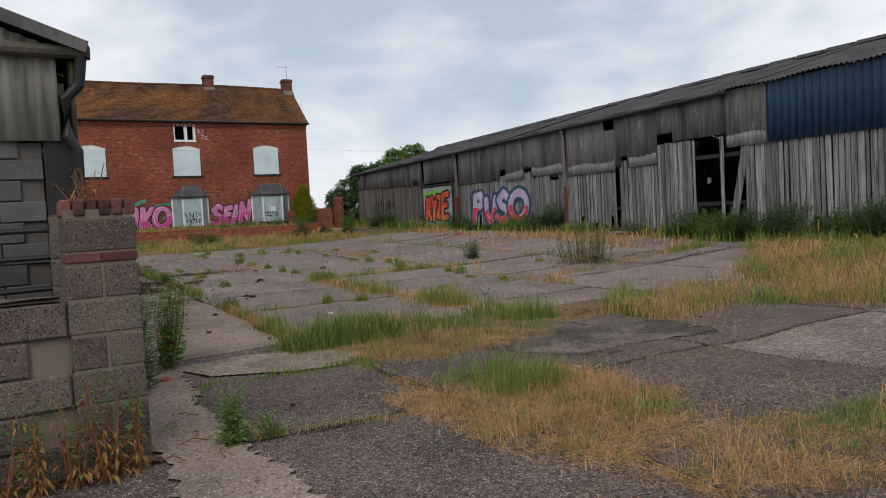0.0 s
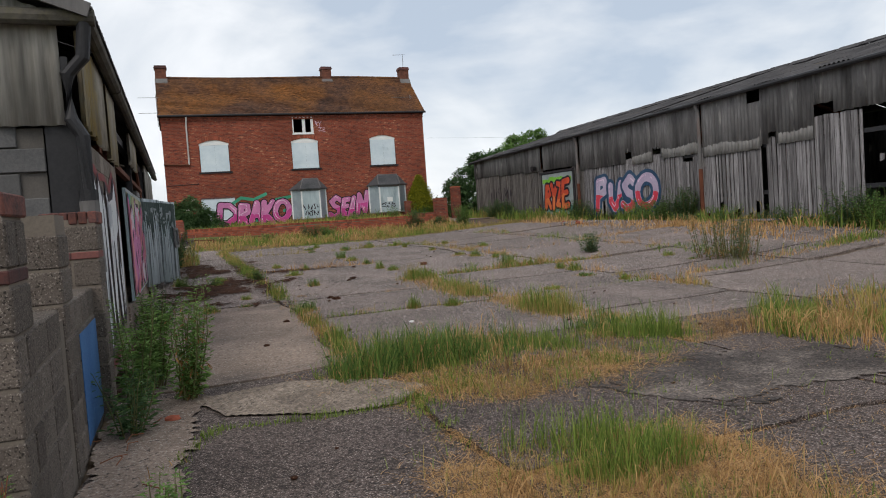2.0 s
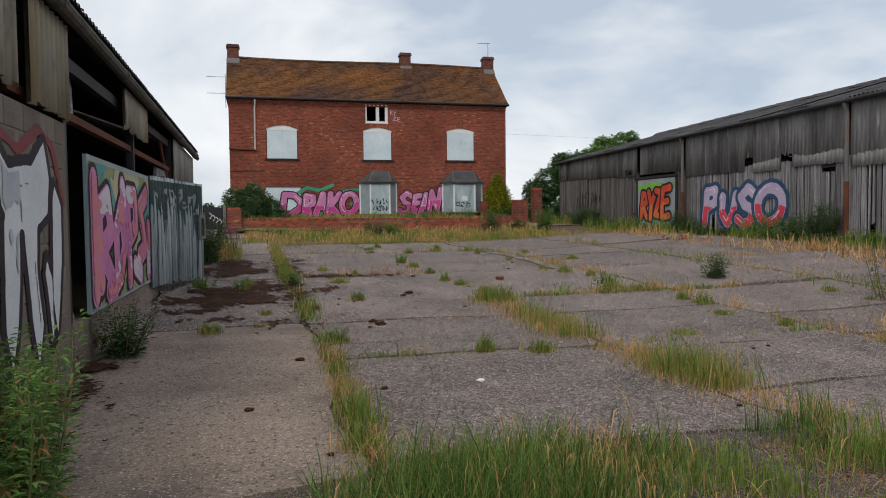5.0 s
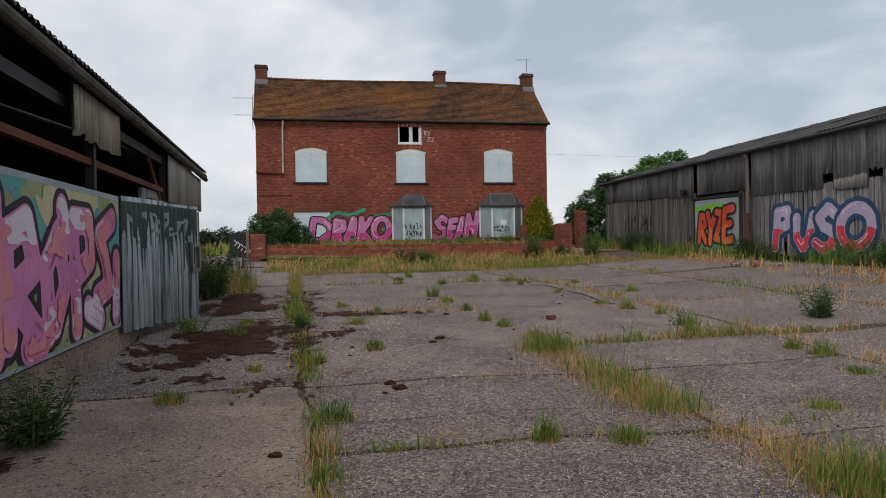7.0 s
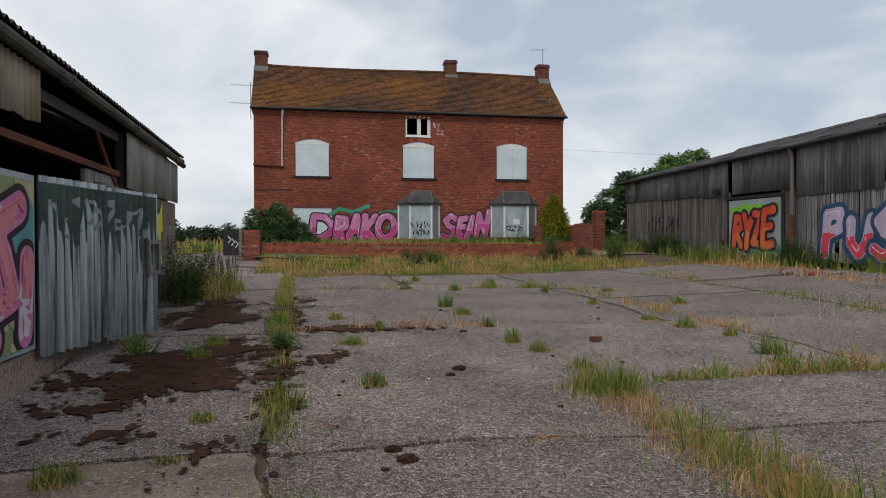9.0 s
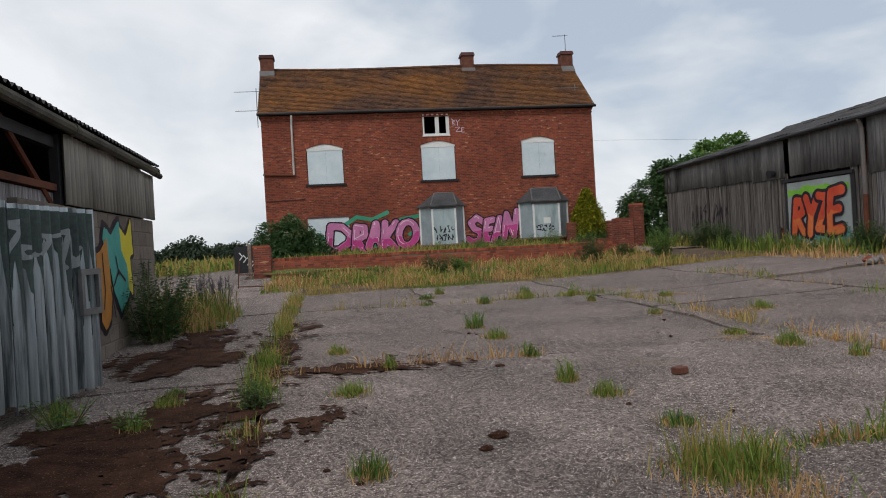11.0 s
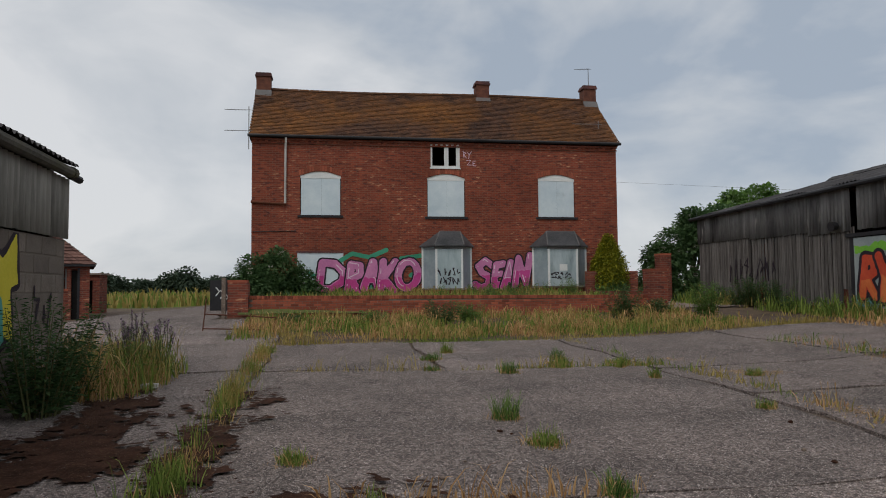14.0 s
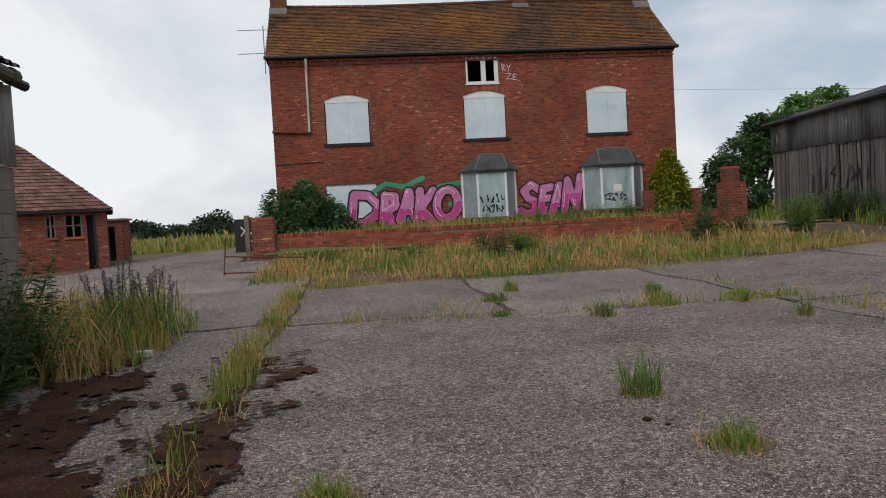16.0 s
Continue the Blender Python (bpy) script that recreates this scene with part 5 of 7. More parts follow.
pen_gate = thing("metal_gate", (-0.8, 8.5, 0.2), "dark tubular metal gate between block piers", "gate")
for z in (0.55, 0.9, 1.22, 1.5):
    bm = bmesh.new()
    tube(bm, [(-3.0, 8.55, z - 0.03), (0.42, 8.6, z)], 0.028, 8)
    part("rail", bm, M_BLACK, pen_gate)

# ---- sprayed lettering ----
def ring(cx, cz, rx, rz, n=16):
    return [(cx + rx * math.cos(2 * math.pi * k / n), cz + rz * math.sin(2 * math.pi * k / n)) for k in range(n + 1)]


LETTER = {
    "D": [[(0.0, 0.0), (0.05, 1.0), (0.5, 0.95), (0.82, 0.62), (0.8, 0.3), (0.45, 0.0), (0.0, 0.0)]],
    "R": [[(0.05, 0.0), (0.1, 1.0), (0.6, 0.95), (0.65, 0.65), (0.15, 0.5), (0.75, 0.0)]],
    "A": [[(0.0, 0.0), (0.4, 1.0), (0.85, 0.0)], [(0.2, 0.33), (0.65, 0.33)]],
    "K": [[(0.05, 0.0), (0.1, 1.0)], [(0.8, 1.0), (0.15, 0.45), (0.85, 0.0)]],
    "O": [ring(0.42, 0.5, 0.4, 0.48)],
    "S": [[(0.8, 0.82), (0.45, 1.0), (0.1, 0.78), (0.3, 0.55), (0.72, 0.4), (0.65, 0.1), (0.3, 0.0), (0.0, 0.15)]],
    "E": [[(0.75, 1.0), (0.1, 0.95), (0.05, 0.5), (0.1, 0.0), (0.8, 0.05)], [(0.05, 0.5), (0.6, 0.55)]],
    "N": [[(0.0, 0.0), (0.1, 1.0), (0.7, 0.05), (0.85, 1.1)]],
    "P": [[(0.05, -0.05), (0.1, 0.95), (0.6, 1.0), (0.7, 0.65), (0.15, 0.45)]],
    "U": [[(0.0, 0.9), (0.05, 0.3), (0.4, 0.0), (0.7, 0.3), (0.8, 0.95)]],
    "Y": [[(0.0, 1.0), (0.38, 0.5), (0.8, 1.0)], [(0.38, 0.5), (0.35, 0.0)]],
    "Z": [[(0.05, 1.0), (0.75, 0.95), (0.05, 0.05), (0.8, 0.0)]],
    "T": [[(0.0, 0.95), (0.9, 1.0)], [(0.45, 0.95), (0.4, 0.0)]],
}


PAINTS = {}


def paint_of(low, high):
    key = (low, high)
    if key not in PAINTS:
        PAINTS[key] = surface("spray_paint", low, high, rough=0.65, scale=1.4, fine=22, bump=0.35, depth=0.006, stain=tuple(0.55 * c for c in low), stain_scale=1.3, stain_at=(0.6, 0.8))
    return PAINTS[key]


def painting(parent, place, span, layers, step=0.03, label="sprayed graffiti lettering", lift=0.003):
    """Paint laid on a wall: place(u, z, lift) gives the point; each layer is a field over the wall and its paint."""
    us, zs = np.arange(span[0], span[1], step), np.arange(span[2], span[3], step)
    U, V = np.meshgrid(us, zs)
    root = None
    for i, (field, mat) in enumerate(layers):
        pts, faces = region(field(U, V), us, zs)
        if not faces:
            continue
        link = list(range(len(pts)))

        def find(v):
            while link[v] != v:
                link[v] = link[link[v]]
                v = link[v]
            return v
        for fc in faces:
            for v in fc[1:]:
                link[find(v)] = find(fc[0])
        groups = {}
        for fc in faces:
            groups.setdefault(find(fc[0]), []).append(fc)
        groups = sorted(groups.values(), key=len, reverse=True)
        for extra in groups[60:]:
            groups[59].extend(extra)
        for g in groups[:60]:
            used = sorted({v for fc in g for v in fc})
            order = {v: n for n, v in enumerate(used)}
            ob = raw("graffiti" if root is None else "colour", [place(pts[v][0], pts[v][1], lift * (i + 1)) for v in used], [tuple(order[v] for v in fc) for fc in g], mat, root or parent)
            if root is None:
                root = ob
                ob["label"] = label
    return root


def throw_up(word, cells, fat, outline, ink, fill, base, shine):
    """Fat letters one over the other, each with its outline, a darker foot and a line of shine. cells: u0, u1, z0, z1 of each letter."""
    layers = []
    for i, (ch, (u0, u1, z0, z1)) in enumerate(zip(word, cells)):
        s = [[(u0 + fat + p[0] / 0.85 * (u1 - u0 - 2 * fat) + 0.1 * (p[1] - 0.5), z0 + fat + p[1] * (z1 - z0 - 2 * fat)) for p in t] for t in LETTER[ch]]
        glint = [[(a - fat * 0.35, b + fat * 0.4) for a, b in t] for t in s]
        cut = z0 + (z1 - z0) * (0.46 + 0.06 * math.sin(i * 2.3))
        layers += [(lambda U, V, s=s, i=i: stroke_distance(U, V, s) - fat - outline + 0.02 * wobble(U, V, 6, 3 + i), ink), (lambda U, V, s=s, i=i: stroke_distance(U, V, s) - fat + 0.02 * wobble(U, V, 6, 3 + i), fill),
                   (lambda U, V, s=s, i=i, cut=cut: np.maximum(stroke_distance(U, V, s) - fat + 0.025, V - cut - 0.16 * wobble(U, V, 2.6, 18 + i)), base),
                   (lambda U, V, g=glint, i=i: np.maximum(stroke_distance(U, V, g) - 0.018, 0.1 - wobble(U, V, 4, 5 + i)), shine)]
    return layers


INK = paint_of((0.012, 0.008, 0.014), (0.03, 0.02, 0.03))
PINK, MAGENTA, PALE = paint_of((0.42, 0.13, 0.30), (0.62, 0.24, 0.44)), paint_of((0.40, 0.035, 0.19), (0.55, 0.07, 0.28)), paint_of((0.62, 0.45, 0.58), (0.75, 0.6, 0.7))
GREEN = paint_of((0.03, 0.22, 0.13), (0.06, 0.32, 0.20))
TEAL = paint_of((0.06, 0.22, 0.24), (0.12, 0.33, 0.33))
on_house = lambda u, z, d: (u, HY0 - 0.004 - d, z)
spikes = [[(7.2, 2.9), (8.3, 3.05)], [(7.6, 2.2), (8.2, 2.5)], [(4.7, 2.8), (5.2, 3.1), (5.9, 2.95), (6.6, 3.25)], [(3.5, 2.3), (4.0, 2.0)], [(5.0, 1.7), (6.2, 1.75)]]
painting(house, on_house, (3.2, 8.7, 1.1, 3.4), [(lambda U, V: stroke_distance(U, V, spikes) - 0.09, GREEN)] + throw_up("DRAKO", ((3.75, 5.05, 1.5, 2.88), (4.88, 5.8, 1.32, 2.82), (5.57, 6.45, 1.55, 2.9), (6.2, 7.1, 1.42, 2.9), (6.9, 8.08, 1.5, 2.95)), 0.155, 0.06, INK, PINK, MAGENTA, PALE), 0.025, lift=0.0014)
painting(house, on_house, (9.9, 13.5, 1.2, 3.3), throw_up("SEAN", ((10.22, 11.2, 1.5, 2.95), (11.0, 11.7, 1.62, 2.8), (11.45, 12.2, 1.55, 2.85), (11.95, 12.78, 1.65, 3.05)), 0.14, 0.06, INK, PINK, MAGENTA, PALE), 0.025, lift=0.0014)
tagline = [[(9.85, 7.45), (9.9, 7.15)], [(9.85, 7.42), (9.98, 7.35), (9.88, 7.28), (10.0, 7.15)], [(10.04, 7.4), (10.12, 7.28), (10.22, 7.42)], [(10.12, 7.28), (10.1, 7.12)], [(10.0, 7.05), (10.2, 7.05), (10.02, 6.85), (10.24, 6.85)], [(10.4, 7.02), (10.28, 7.02), (10.28, 6.82), (10.42, 6.82)], [(10.28, 6.92), (10.38, 6.92)]]
painting(house, on_house, (9.7, 10.6, 6.7, 7.6), [(lambda U, V: stroke_distance(U, V, tagline) - 0.011, PALE)], 0.015, "thin white sprayed tag")


def scribble(u0, u1, z0, z1, n, seed):
    r2 = random.Random(seed)
    out = []
    for i in range(n):
        cu = u0 + (u1 - u0) * (i + 0.5) / n
        w = (u1 - u0) / n * 0.5
        pts = [(cu + w * r2.uniform(-1, 1), z0 + (z1 - z0) * r2.random()) for _ in range(5)]
        fine = []
        for p, q, m in zip(pts, pts[1:], pts[2:] + pts[-1:]):
            fine += [((p[0] * (1 - t) + q[0] * t), (p[1] * (1 - t) + q[1] * t)) for t in (0.0, 0.5)]
        out.append(fine)
    return out


for u0, u1, z0, z1, sd, yy in ((8.62, 9.55, 1.8, 2.5, 3, HY0 - 0.7), (13.4, 14.3, 2.0, 2.3, 4, HY0 - 0.7)):
    t_ = scribble(u0, u1, z0 + (z1 - z0) * 0.5, z1, 5, sd) + scribble(u0, u1, z0, z0 + (z1 - z0) * 0.45, 5, sd + 7)
    painting(house, lambda u, z, dd, yy=yy: (u, yy - 0.004 - dd, z), (u0 - 0.2, u1 + 0.2, z0 - 0.2, z1 + 0.2), [(lambda U, V, t_=t_: stroke_distance(U, V, t_) - 0.02, INK)], 0.015, "black scrawled tags")
part("notice", boxes((13.78, 14.12, HY0 - 0.712, HY0 - 0.703, 2.35, 2.62)), M_WHITE, house, "white paper notice")

# long barn: blue and pink word, red word on the door
on_barn = lambda u, z, d: (BX - 0.034 - d, -u, z)
BLUE, NAVY, ROSE = paint_of((0.34, 0.27, 0.40), (0.5, 0.43, 0.54)), paint_of((0.015, 0.045, 0.10), (0.03, 0.08, 0.15)), paint_of((0.5, 0.03, 0.06), (0.65, 0.07, 0.10))
painting(barn, on_barn, (-28.7, -23.2, 0.6, 2.9), throw_up("PUSO", ((-28.2, -27.05, 1.0, 2.46), (-27.2, -26.1, 0.95, 2.3), (-26.3, -25.1, 0.9, 2.45), (-25.35, -23.8, 0.95, 2.46)), 0.17, 0.14, NAVY, BLUE, ROSE, PALE), 0.03, lift=0.0014)
on_door = lambda u, z, d: (BX - 0.076 - d, -u, z)
RED, LIME = paint_of((0.42, 0.04, 0.02), (0.62, 0.10, 0.04)), paint_of((0.12, 0.36, 0.03), (0.22, 0.5, 0.06))
painting(barn, on_door, (-32.68, -29.97, 0.95, 2.9), [(lambda U, V: np.abs(V - 2.62 - 0.1 * wobble(U, V, 3, 2)) - 0.11, LIME), (lambda U, V: np.abs(V - 1.2 - 0.1 * wobble(U, V, 3, 9)) - 0.14, TEAL)] + throw_up("RYZE", ((-32.55, -31.75, 1.2, 2.45), (-32.0, -31.2, 1.15, 2.5), (-31.45, -30.7, 1.25, 2.55), (-30.95, -30.1, 1.2, 2.65)), 0.13, 0.09, INK, RED, paint_of((0.5, 0.10, 0.03), (0.68, 0.2, 0.06)), RED), 0.03, lift=0.0014)
t3 = scribble(-38.9, -36.2, 1.7, 2.6, 9, 31)
painting(barn, on_barn, (-39.2, -36.0, 1.4, 2.9), [(lambda U, V: stroke_distance(U, V, t3) - 0.022, INK)], 0.03, "faint dark sprayed outline letters")

# cattle shed: white letter, pink board, teal and orange shapes
WHITE, GREY = paint_of((0.50, 0.52, 0.54), (0.66, 0.68, 0.70)), paint_of((0.10, 0.10, 0.11), (0.18, 0.18, 0.19))
on_shed = lambda u, z, d: (LX + 0.004 + d, u, z)
def spear(u_top, u_foot, z_top, z_foot, w_top, w_foot):
    """A long letter leg that tapers to a point at its foot."""
    return [(u_top - w_top, z_top - 0.12), (u_top - w_top * 0.5, z_top), (u_top + w_top, z_top - 0.18), (u_top + w_top * 0.85, z_top - 0.6), (u_foot + w_foot, z_foot + 0.3), (u_foot, z_foot), (u_foot - w_foot, z_foot + 0.35)]


LEGS = [spear(9.42, 9.3, 1.75, 0.15, 0.13, 0.11), spear(9.72, 9.62, 2.0, 0.3, 0.14, 0.09), spear(10.1, 10.02, 2.02, 0.2, 0.15, 0.1), spear(10.42, 10.5, 1.9, 0.35, 0.12, 0.1),
        spear(11.0, 10.92, 1.55, 0.3, 0.16, 0.12), spear(11.42, 11.55, 1.6, 0.25, 0.18, 0.13), spear(12.2, 12.1, 1.75, 0.4, 0.13, 0.1), spear(11.88, 11.95, 1.1, 0.35, 0.1, 0.07)]
BULB = [(10.75, 1.95), (10.95, 1.82), (11.5, 1.88), (11.85, 2.1), (11.98, 1.8), (11.9, 1.5), (11.55, 1.38), (11.0, 1.36), (10.78, 1.55)]
white_at = lambda U, V: np.minimum.reduce([poly_distance(U, V, p) for p in LEGS + [BULB]]) + 0.012 * wobble(U, V, 7, 1)
halo_red = [[(9.35, 2.02), (9.75, 2.12), (10.2, 2.06), (10.75, 2.1), (11.2, 1.98), (11.75, 2.2), (12.1, 2.1), (12.45, 1.6)], [(9.5, 0.12), (10.2, 0.05), (11.2, 0.1)]]
creases = [[(9.58, 1.6), (9.5, 0.9)], [(10.12, 1.5), (10.1, 0.7)], [(11.2, 1.6), (11.22, 1.42)], [(11.5, 1.1), (11.6, 0.6)], [(10.98, 1.7), (11.4, 1.72)]]
painting(shed, on_shed, (9.2, 12.62, 0.02, 2.34), [(lambda U, V: stroke_distance(U, V, halo_red) - 0.045 + 0.03 * wobble(U, V, 5, 4), paint_of((0.14, 0.03, 0.035), (0.24, 0.05, 0.05))),
                                                   (lambda U, V: white_at(U, V) - 0.085, INK), (white_at, WHITE), (lambda U, V: stroke_distance(U, V, creases) - 0.014, GREY),
                                                   (lambda U, V: np.maximum(white_at(U, V) + 0.03, 0.35 - wobble(U, V * 0.5, 3.5, 23)), paint_of((0.34, 0.36, 0.40), (0.46, 0.48, 0.52)))])
on_board = lambda u, z, d: (LX + 0.064 + d, 13.15 + (u - 12.95) * 1.157, z)
LEAF, SAND = paint_of((0.16, 0.22, 0.10), (0.30, 0.33, 0.17)), paint_of((0.35, 0.33, 0.2), (0.5, 0.48, 0.3))
sp = [[(13.35, 0.75), (13.3, 1.55), (13.7, 1.7), (13.85, 1.3), (13.4, 1.1), (13.9, 0.7)], [(14.15, 0.7), (14.1, 1.3), (14.4, 1.6), (14.55, 1.1), (14.3, 0.75)], [(14.85, 0.65), (14.8, 1.75), (15.25, 1.75), (15.3, 1.35), (14.9, 1.2)], [(15.5, 0.9), (15.95, 1.0), (15.8, 1.35), (15.6, 1.6), (16.1, 1.8)], [(15.2, 0.8), (15.6, 0.65)]]
sp += [[(13.12, 0.65), (13.12, 1.85)], [(14.5, 1.85), (14.62, 1.55)], [(16.2, 0.65), (16.25, 1.3)], [(13.7, 0.62), (14.0, 0.62)]]
halo = lambda U, V: np.maximum(np.maximum(12.99 - U, U - 16.41), np.maximum(0.49 - V, V - 2.06))
painting(shed, on_board, (12.96, 16.44, 0.46, 2.09), [(halo, LEAF), (lambda U, V: np.maximum(halo(U, V) + 0.004, 0.12 - wobble(U, V, 2.4, 4)), TEAL), (lambda U, V: np.maximum(halo(U, V) + 0.008, 0.15 - wobble(U, V, 3.3, 14)), SAND),
                                                       (lambda U, V: np.maximum(halo(U, V) + 0.012, stroke_distance(U, V, sp) - 0.215), INK), (lambda U, V: stroke_distance(U, V, sp) - 0.15, PINK),
                                                       (lambda U, V: np.maximum(stroke_distance(U, V, sp) - 0.13, 0.3 - wobble(U, V * 1.6, 3.4, 77)), paint_of((0.5, 0.44, 0.5), (0.66, 0.6, 0.66))), (lambda U, V: np.maximum(halo(U, V) + 0.016, np.maximum(0.3 - stroke_distance(U, V, sp), 0.2 - wobble(U, V, 4.5, 91))), INK),
                                                       (lambda U, V: np.maximum(stroke_distance(U, V, sp) - 0.105, 0.05 - wobble(U, V, 3, 41)), paint_of((0.5, 0.16, 0.2), (0.66, 0.26, 0.3))),
                                                       (lambda U, V: np.maximum(np.abs(stroke_distance(U, V, sp) - 0.065) - 0.01, -wobble(U, V, 2.6, 6)), MAGENTA)])
ORANGE, AQUA, SKY, YELLOW = paint_of((0.36, 0.15, 0.03), (0.5, 0.23, 0.05)), paint_of((0.05, 0.27, 0.24), (0.09, 0.38, 0.33)), paint_of((0.16, 0.28, 0.34), (0.26, 0.4, 0.46)), paint_of((0.55, 0.48, 0.03), (0.7, 0.6, 0.06))
sky_p = [(21.03, 2.1), (21.4, 2.0), (21.75, 2.15), (21.78, 1.75), (21.6, 1.6), (21.6, 1.4), (21.95, 1.15), (21.95, 0.95), (21.6, 0.6), (21.1, 0.85), (20.95, 1.2)]
or_p = [(21.9, 1.72), (22.1, 1.75), (22.4, 1.95), (22.45, 1.3), (22.55, 1.2), (22.4, 0.8), (22.15, 0.65), (21.97, 0.8), (22.05, 1.1), (21.85, 1.4)]
aq_p = [(22.3, 2.1), (22.6, 1.98), (23.0, 2.2), (23.05, 1.75), (23.3, 1.55), (23.35, 1.1), (22.9, 0.8), (22.6, 1.15), (22.5, 1.5), (22.2, 1.9)]
ye_p = [(23.02, 2.08), (23.3, 1.95), (23.6, 2.22), (23.66, 1.7), (23.48, 1.65), (23.52, 1.1), (23.3, 1.2), (23.25, 1.5), (23.05, 1.6)]
inner = [[(22.15, 1.7), (22.2, 1.2), (22.12, 0.95)], [(22.6, 1.25), (22.85, 1.45), (23.15, 1.3)], [(22.75, 1.65), (22.85, 1.4)], [(21.6, 1.6), (21.45, 1.5), (21.5, 1.2)], [(22.45, 1.25), (22.6, 0.8)]]
wob = lambda U, V: 0.03 * wobble(U, V, 5, 2)
shape_of = lambda p, g: (lambda U, V: poly_distance(U, V, p) - g + wob(U, V))
ink_all = lambda U, V: np.minimum.reduce([poly_distance(U, V, p) for p in (sky_p, or_p, aq_p, ye_p)]) - 0.075 + wob(U, V)
painting(shed, on_shed, (20.7, 24.0, 0.3, 2.26), [(ink_all, INK), (shape_of(sky_p, 0.01), SKY), (shape_of(ye_p, 0.01), YELLOW), (shape_of(aq_p, -0.01), AQUA), (shape_of(or_p, -0.01), ORANGE), (lambda U, V: stroke_distance(U, V, inner) - 0.02, INK)], 0.025)
t4 = scribble(24.1, 24.7, 1.0, 1.7, 3, 55)
painting(shed, on_shed, (24.0, 24.78, 0.9, 1.9), [(lambda U, V: stroke_distance(U, V, t4) - 0.02, INK)], 0.02, "black scrawled tag")
def on_doors(u, z, d):
    return tuple(leaf_turn @ Vector((LX + (0.05 if u < 18.6 else 0.065) + 0.03 * math.sin(2 * math.pi * u / 0.146) + 0.002 + d, u, z)))


DRIP = paint_of((0.02, 0.034, 0.034), (0.075, 0.10, 0.095))
painting(shed, on_doors, (17.3, 19.89, 0.42, 2.09), [(lambda U, V: 1.42 + 0.75 * wobble(U * 20.0, V * 0.3, 2.2, 17) - V, DRIP)], 0.018, "dark green-black paint dripping down the iron")
t5 = scribble(17.4, 19.7, 1.5, 1.98, 10, 66)
painting(shed, lambda u, z, d: on_doors(u, z, d + 0.004), (17.32, 19.86, 1.4, 2.08), [(lambda U, V: stroke_distance(U, V, t5) - 0.02, paint_of((0.2, 0.23, 0.24), (0.3, 0.33, 0.34)))], 0.025, "faint grey sprayed loops")
hatch = part("hatch", boxes((LX + 0.10, LX + 0.14, 19.55, 19.9, 1.05, 1.11), (LX + 0.10, LX + 0.14, 19.55, 19.9, 1.45, 1.51), (LX + 0.10, LX + 0.14, 19.55, 19.6, 1.11, 1.45), (LX + 0.10, LX + 0.14, 19.85, 19.9, 1.11, 1.45)), M_METAL, shed, "steel latch box with an open middle")
hatch.matrix_basis = leaf_turn
WORLD[hatch] = leaf_turn

# ---- plants ----
def leafy(name, low, high, rough=0.7, trans=0.25):
    m = bpy.data.materials.new(name)
    m.use_nodes = True
    t = m.node_tree
    b = t.nodes["Principled BSDF"]
    geo = t.nodes.new("ShaderNodeNewGeometry")
    mix = t.nodes.new("ShaderNodeMix")
    mix.data_type = "RGBA"
    mix.inputs[6].default_value, mix.inputs[7].default_value = rgba(low), rgba(high)
    t.links.new(geo.outputs["Random Per Island"], mix.inputs[0])
    t.links.new(mix.outputs[2], b.inputs["Base Color"])
    b.inputs["Roughness"].default_value = rough
    b.inputs["Specular IOR Level"].default_value = 0.25
    tr = t.nodes.new("ShaderNodeBsdfTranslucent")
    t.links.new(mix.outputs[2], tr.inputs["Color"])
    sh = t.nodes.new("ShaderNodeMixShader")
    sh.inputs[0].default_value = trans
    t.links.new(b.outputs[0], sh.inputs[1])
    t.links.new(tr.outputs[0], sh.inputs[2])
    t.links.new(sh.outputs[0], t.nodes["Material Output"].inputs["Surface"])
    return m


M_GRASS = leafy("green_grass", (0.06, 0.115, 0.016), (0.27, 0.35, 0.075), trans=0.35)
M_LUSH = leafy("lush_grass", (0.022, 0.065, 0.012), (0.19, 0.30, 0.07), trans=0.35)
M_STRAW = leafy("straw_grass", (0.28, 0.145, 0.055), (0.66, 0.43, 0.20))
M_YELLOW = leafy("yellowing_grass", (0.20, 0.165, 0.038), (0.46, 0.36, 0.125))
M_BROWN = leafy("brown_grass", (0.12, 0.065, 0.03), (0.34, 0.21, 0.09))
M_LEAF = leafy("weed_leaf", (0.08, 0.165, 0.04), (0.21, 0.34, 0.095), trans=0.4)
M_DARKLEAF = leafy("dark_leaf", (0.04, 0.088, 0.034), (0.115, 0.195, 0.075), trans=0.35)
M_DRYLEAF = leafy("dry_leaf", (0.14, 0.06, 0.025), (0.34, 0.20, 0.06))
M_GOLD = leafy("golden_conifer", (0.10, 0.14, 0.012), (0.44, 0.41, 0.03))
M_STEM = surface("green_stem", (0.07, 0.09, 0.03), (0.15, 0.14, 0.06), fine=20, bump=0.1)
M_REDSTEM = surface("red_stem", (0.14, 0.05, 0.03), (0.24, 0.10, 0.05), fine=20, bump=0.1)
M_BARK = surface("bark", (0.05, 0.04, 0.03), (0.13, 0.10, 0.08), fine=20, bump=0.8)
M_FLOWER = leafy("cream_flower", (0.55, 0.55, 0.45), (0.7, 0.7, 0.6))
M_PURPLE = leafy("purple_flower", (0.12, 0.07, 0.14), (0.26, 0.16, 0.28))

BLADES = {}


def blades(material, pts, h0, h1, width=0.006, lean=0.5, seed=1, heads=0.0):
    """Adds one blade for each ground point; all blades of a material end up in one mesh."""
    BLADES.setdefault(material, []).append((np.asarray(pts, float), h0, h1, width, lean, seed, heads))


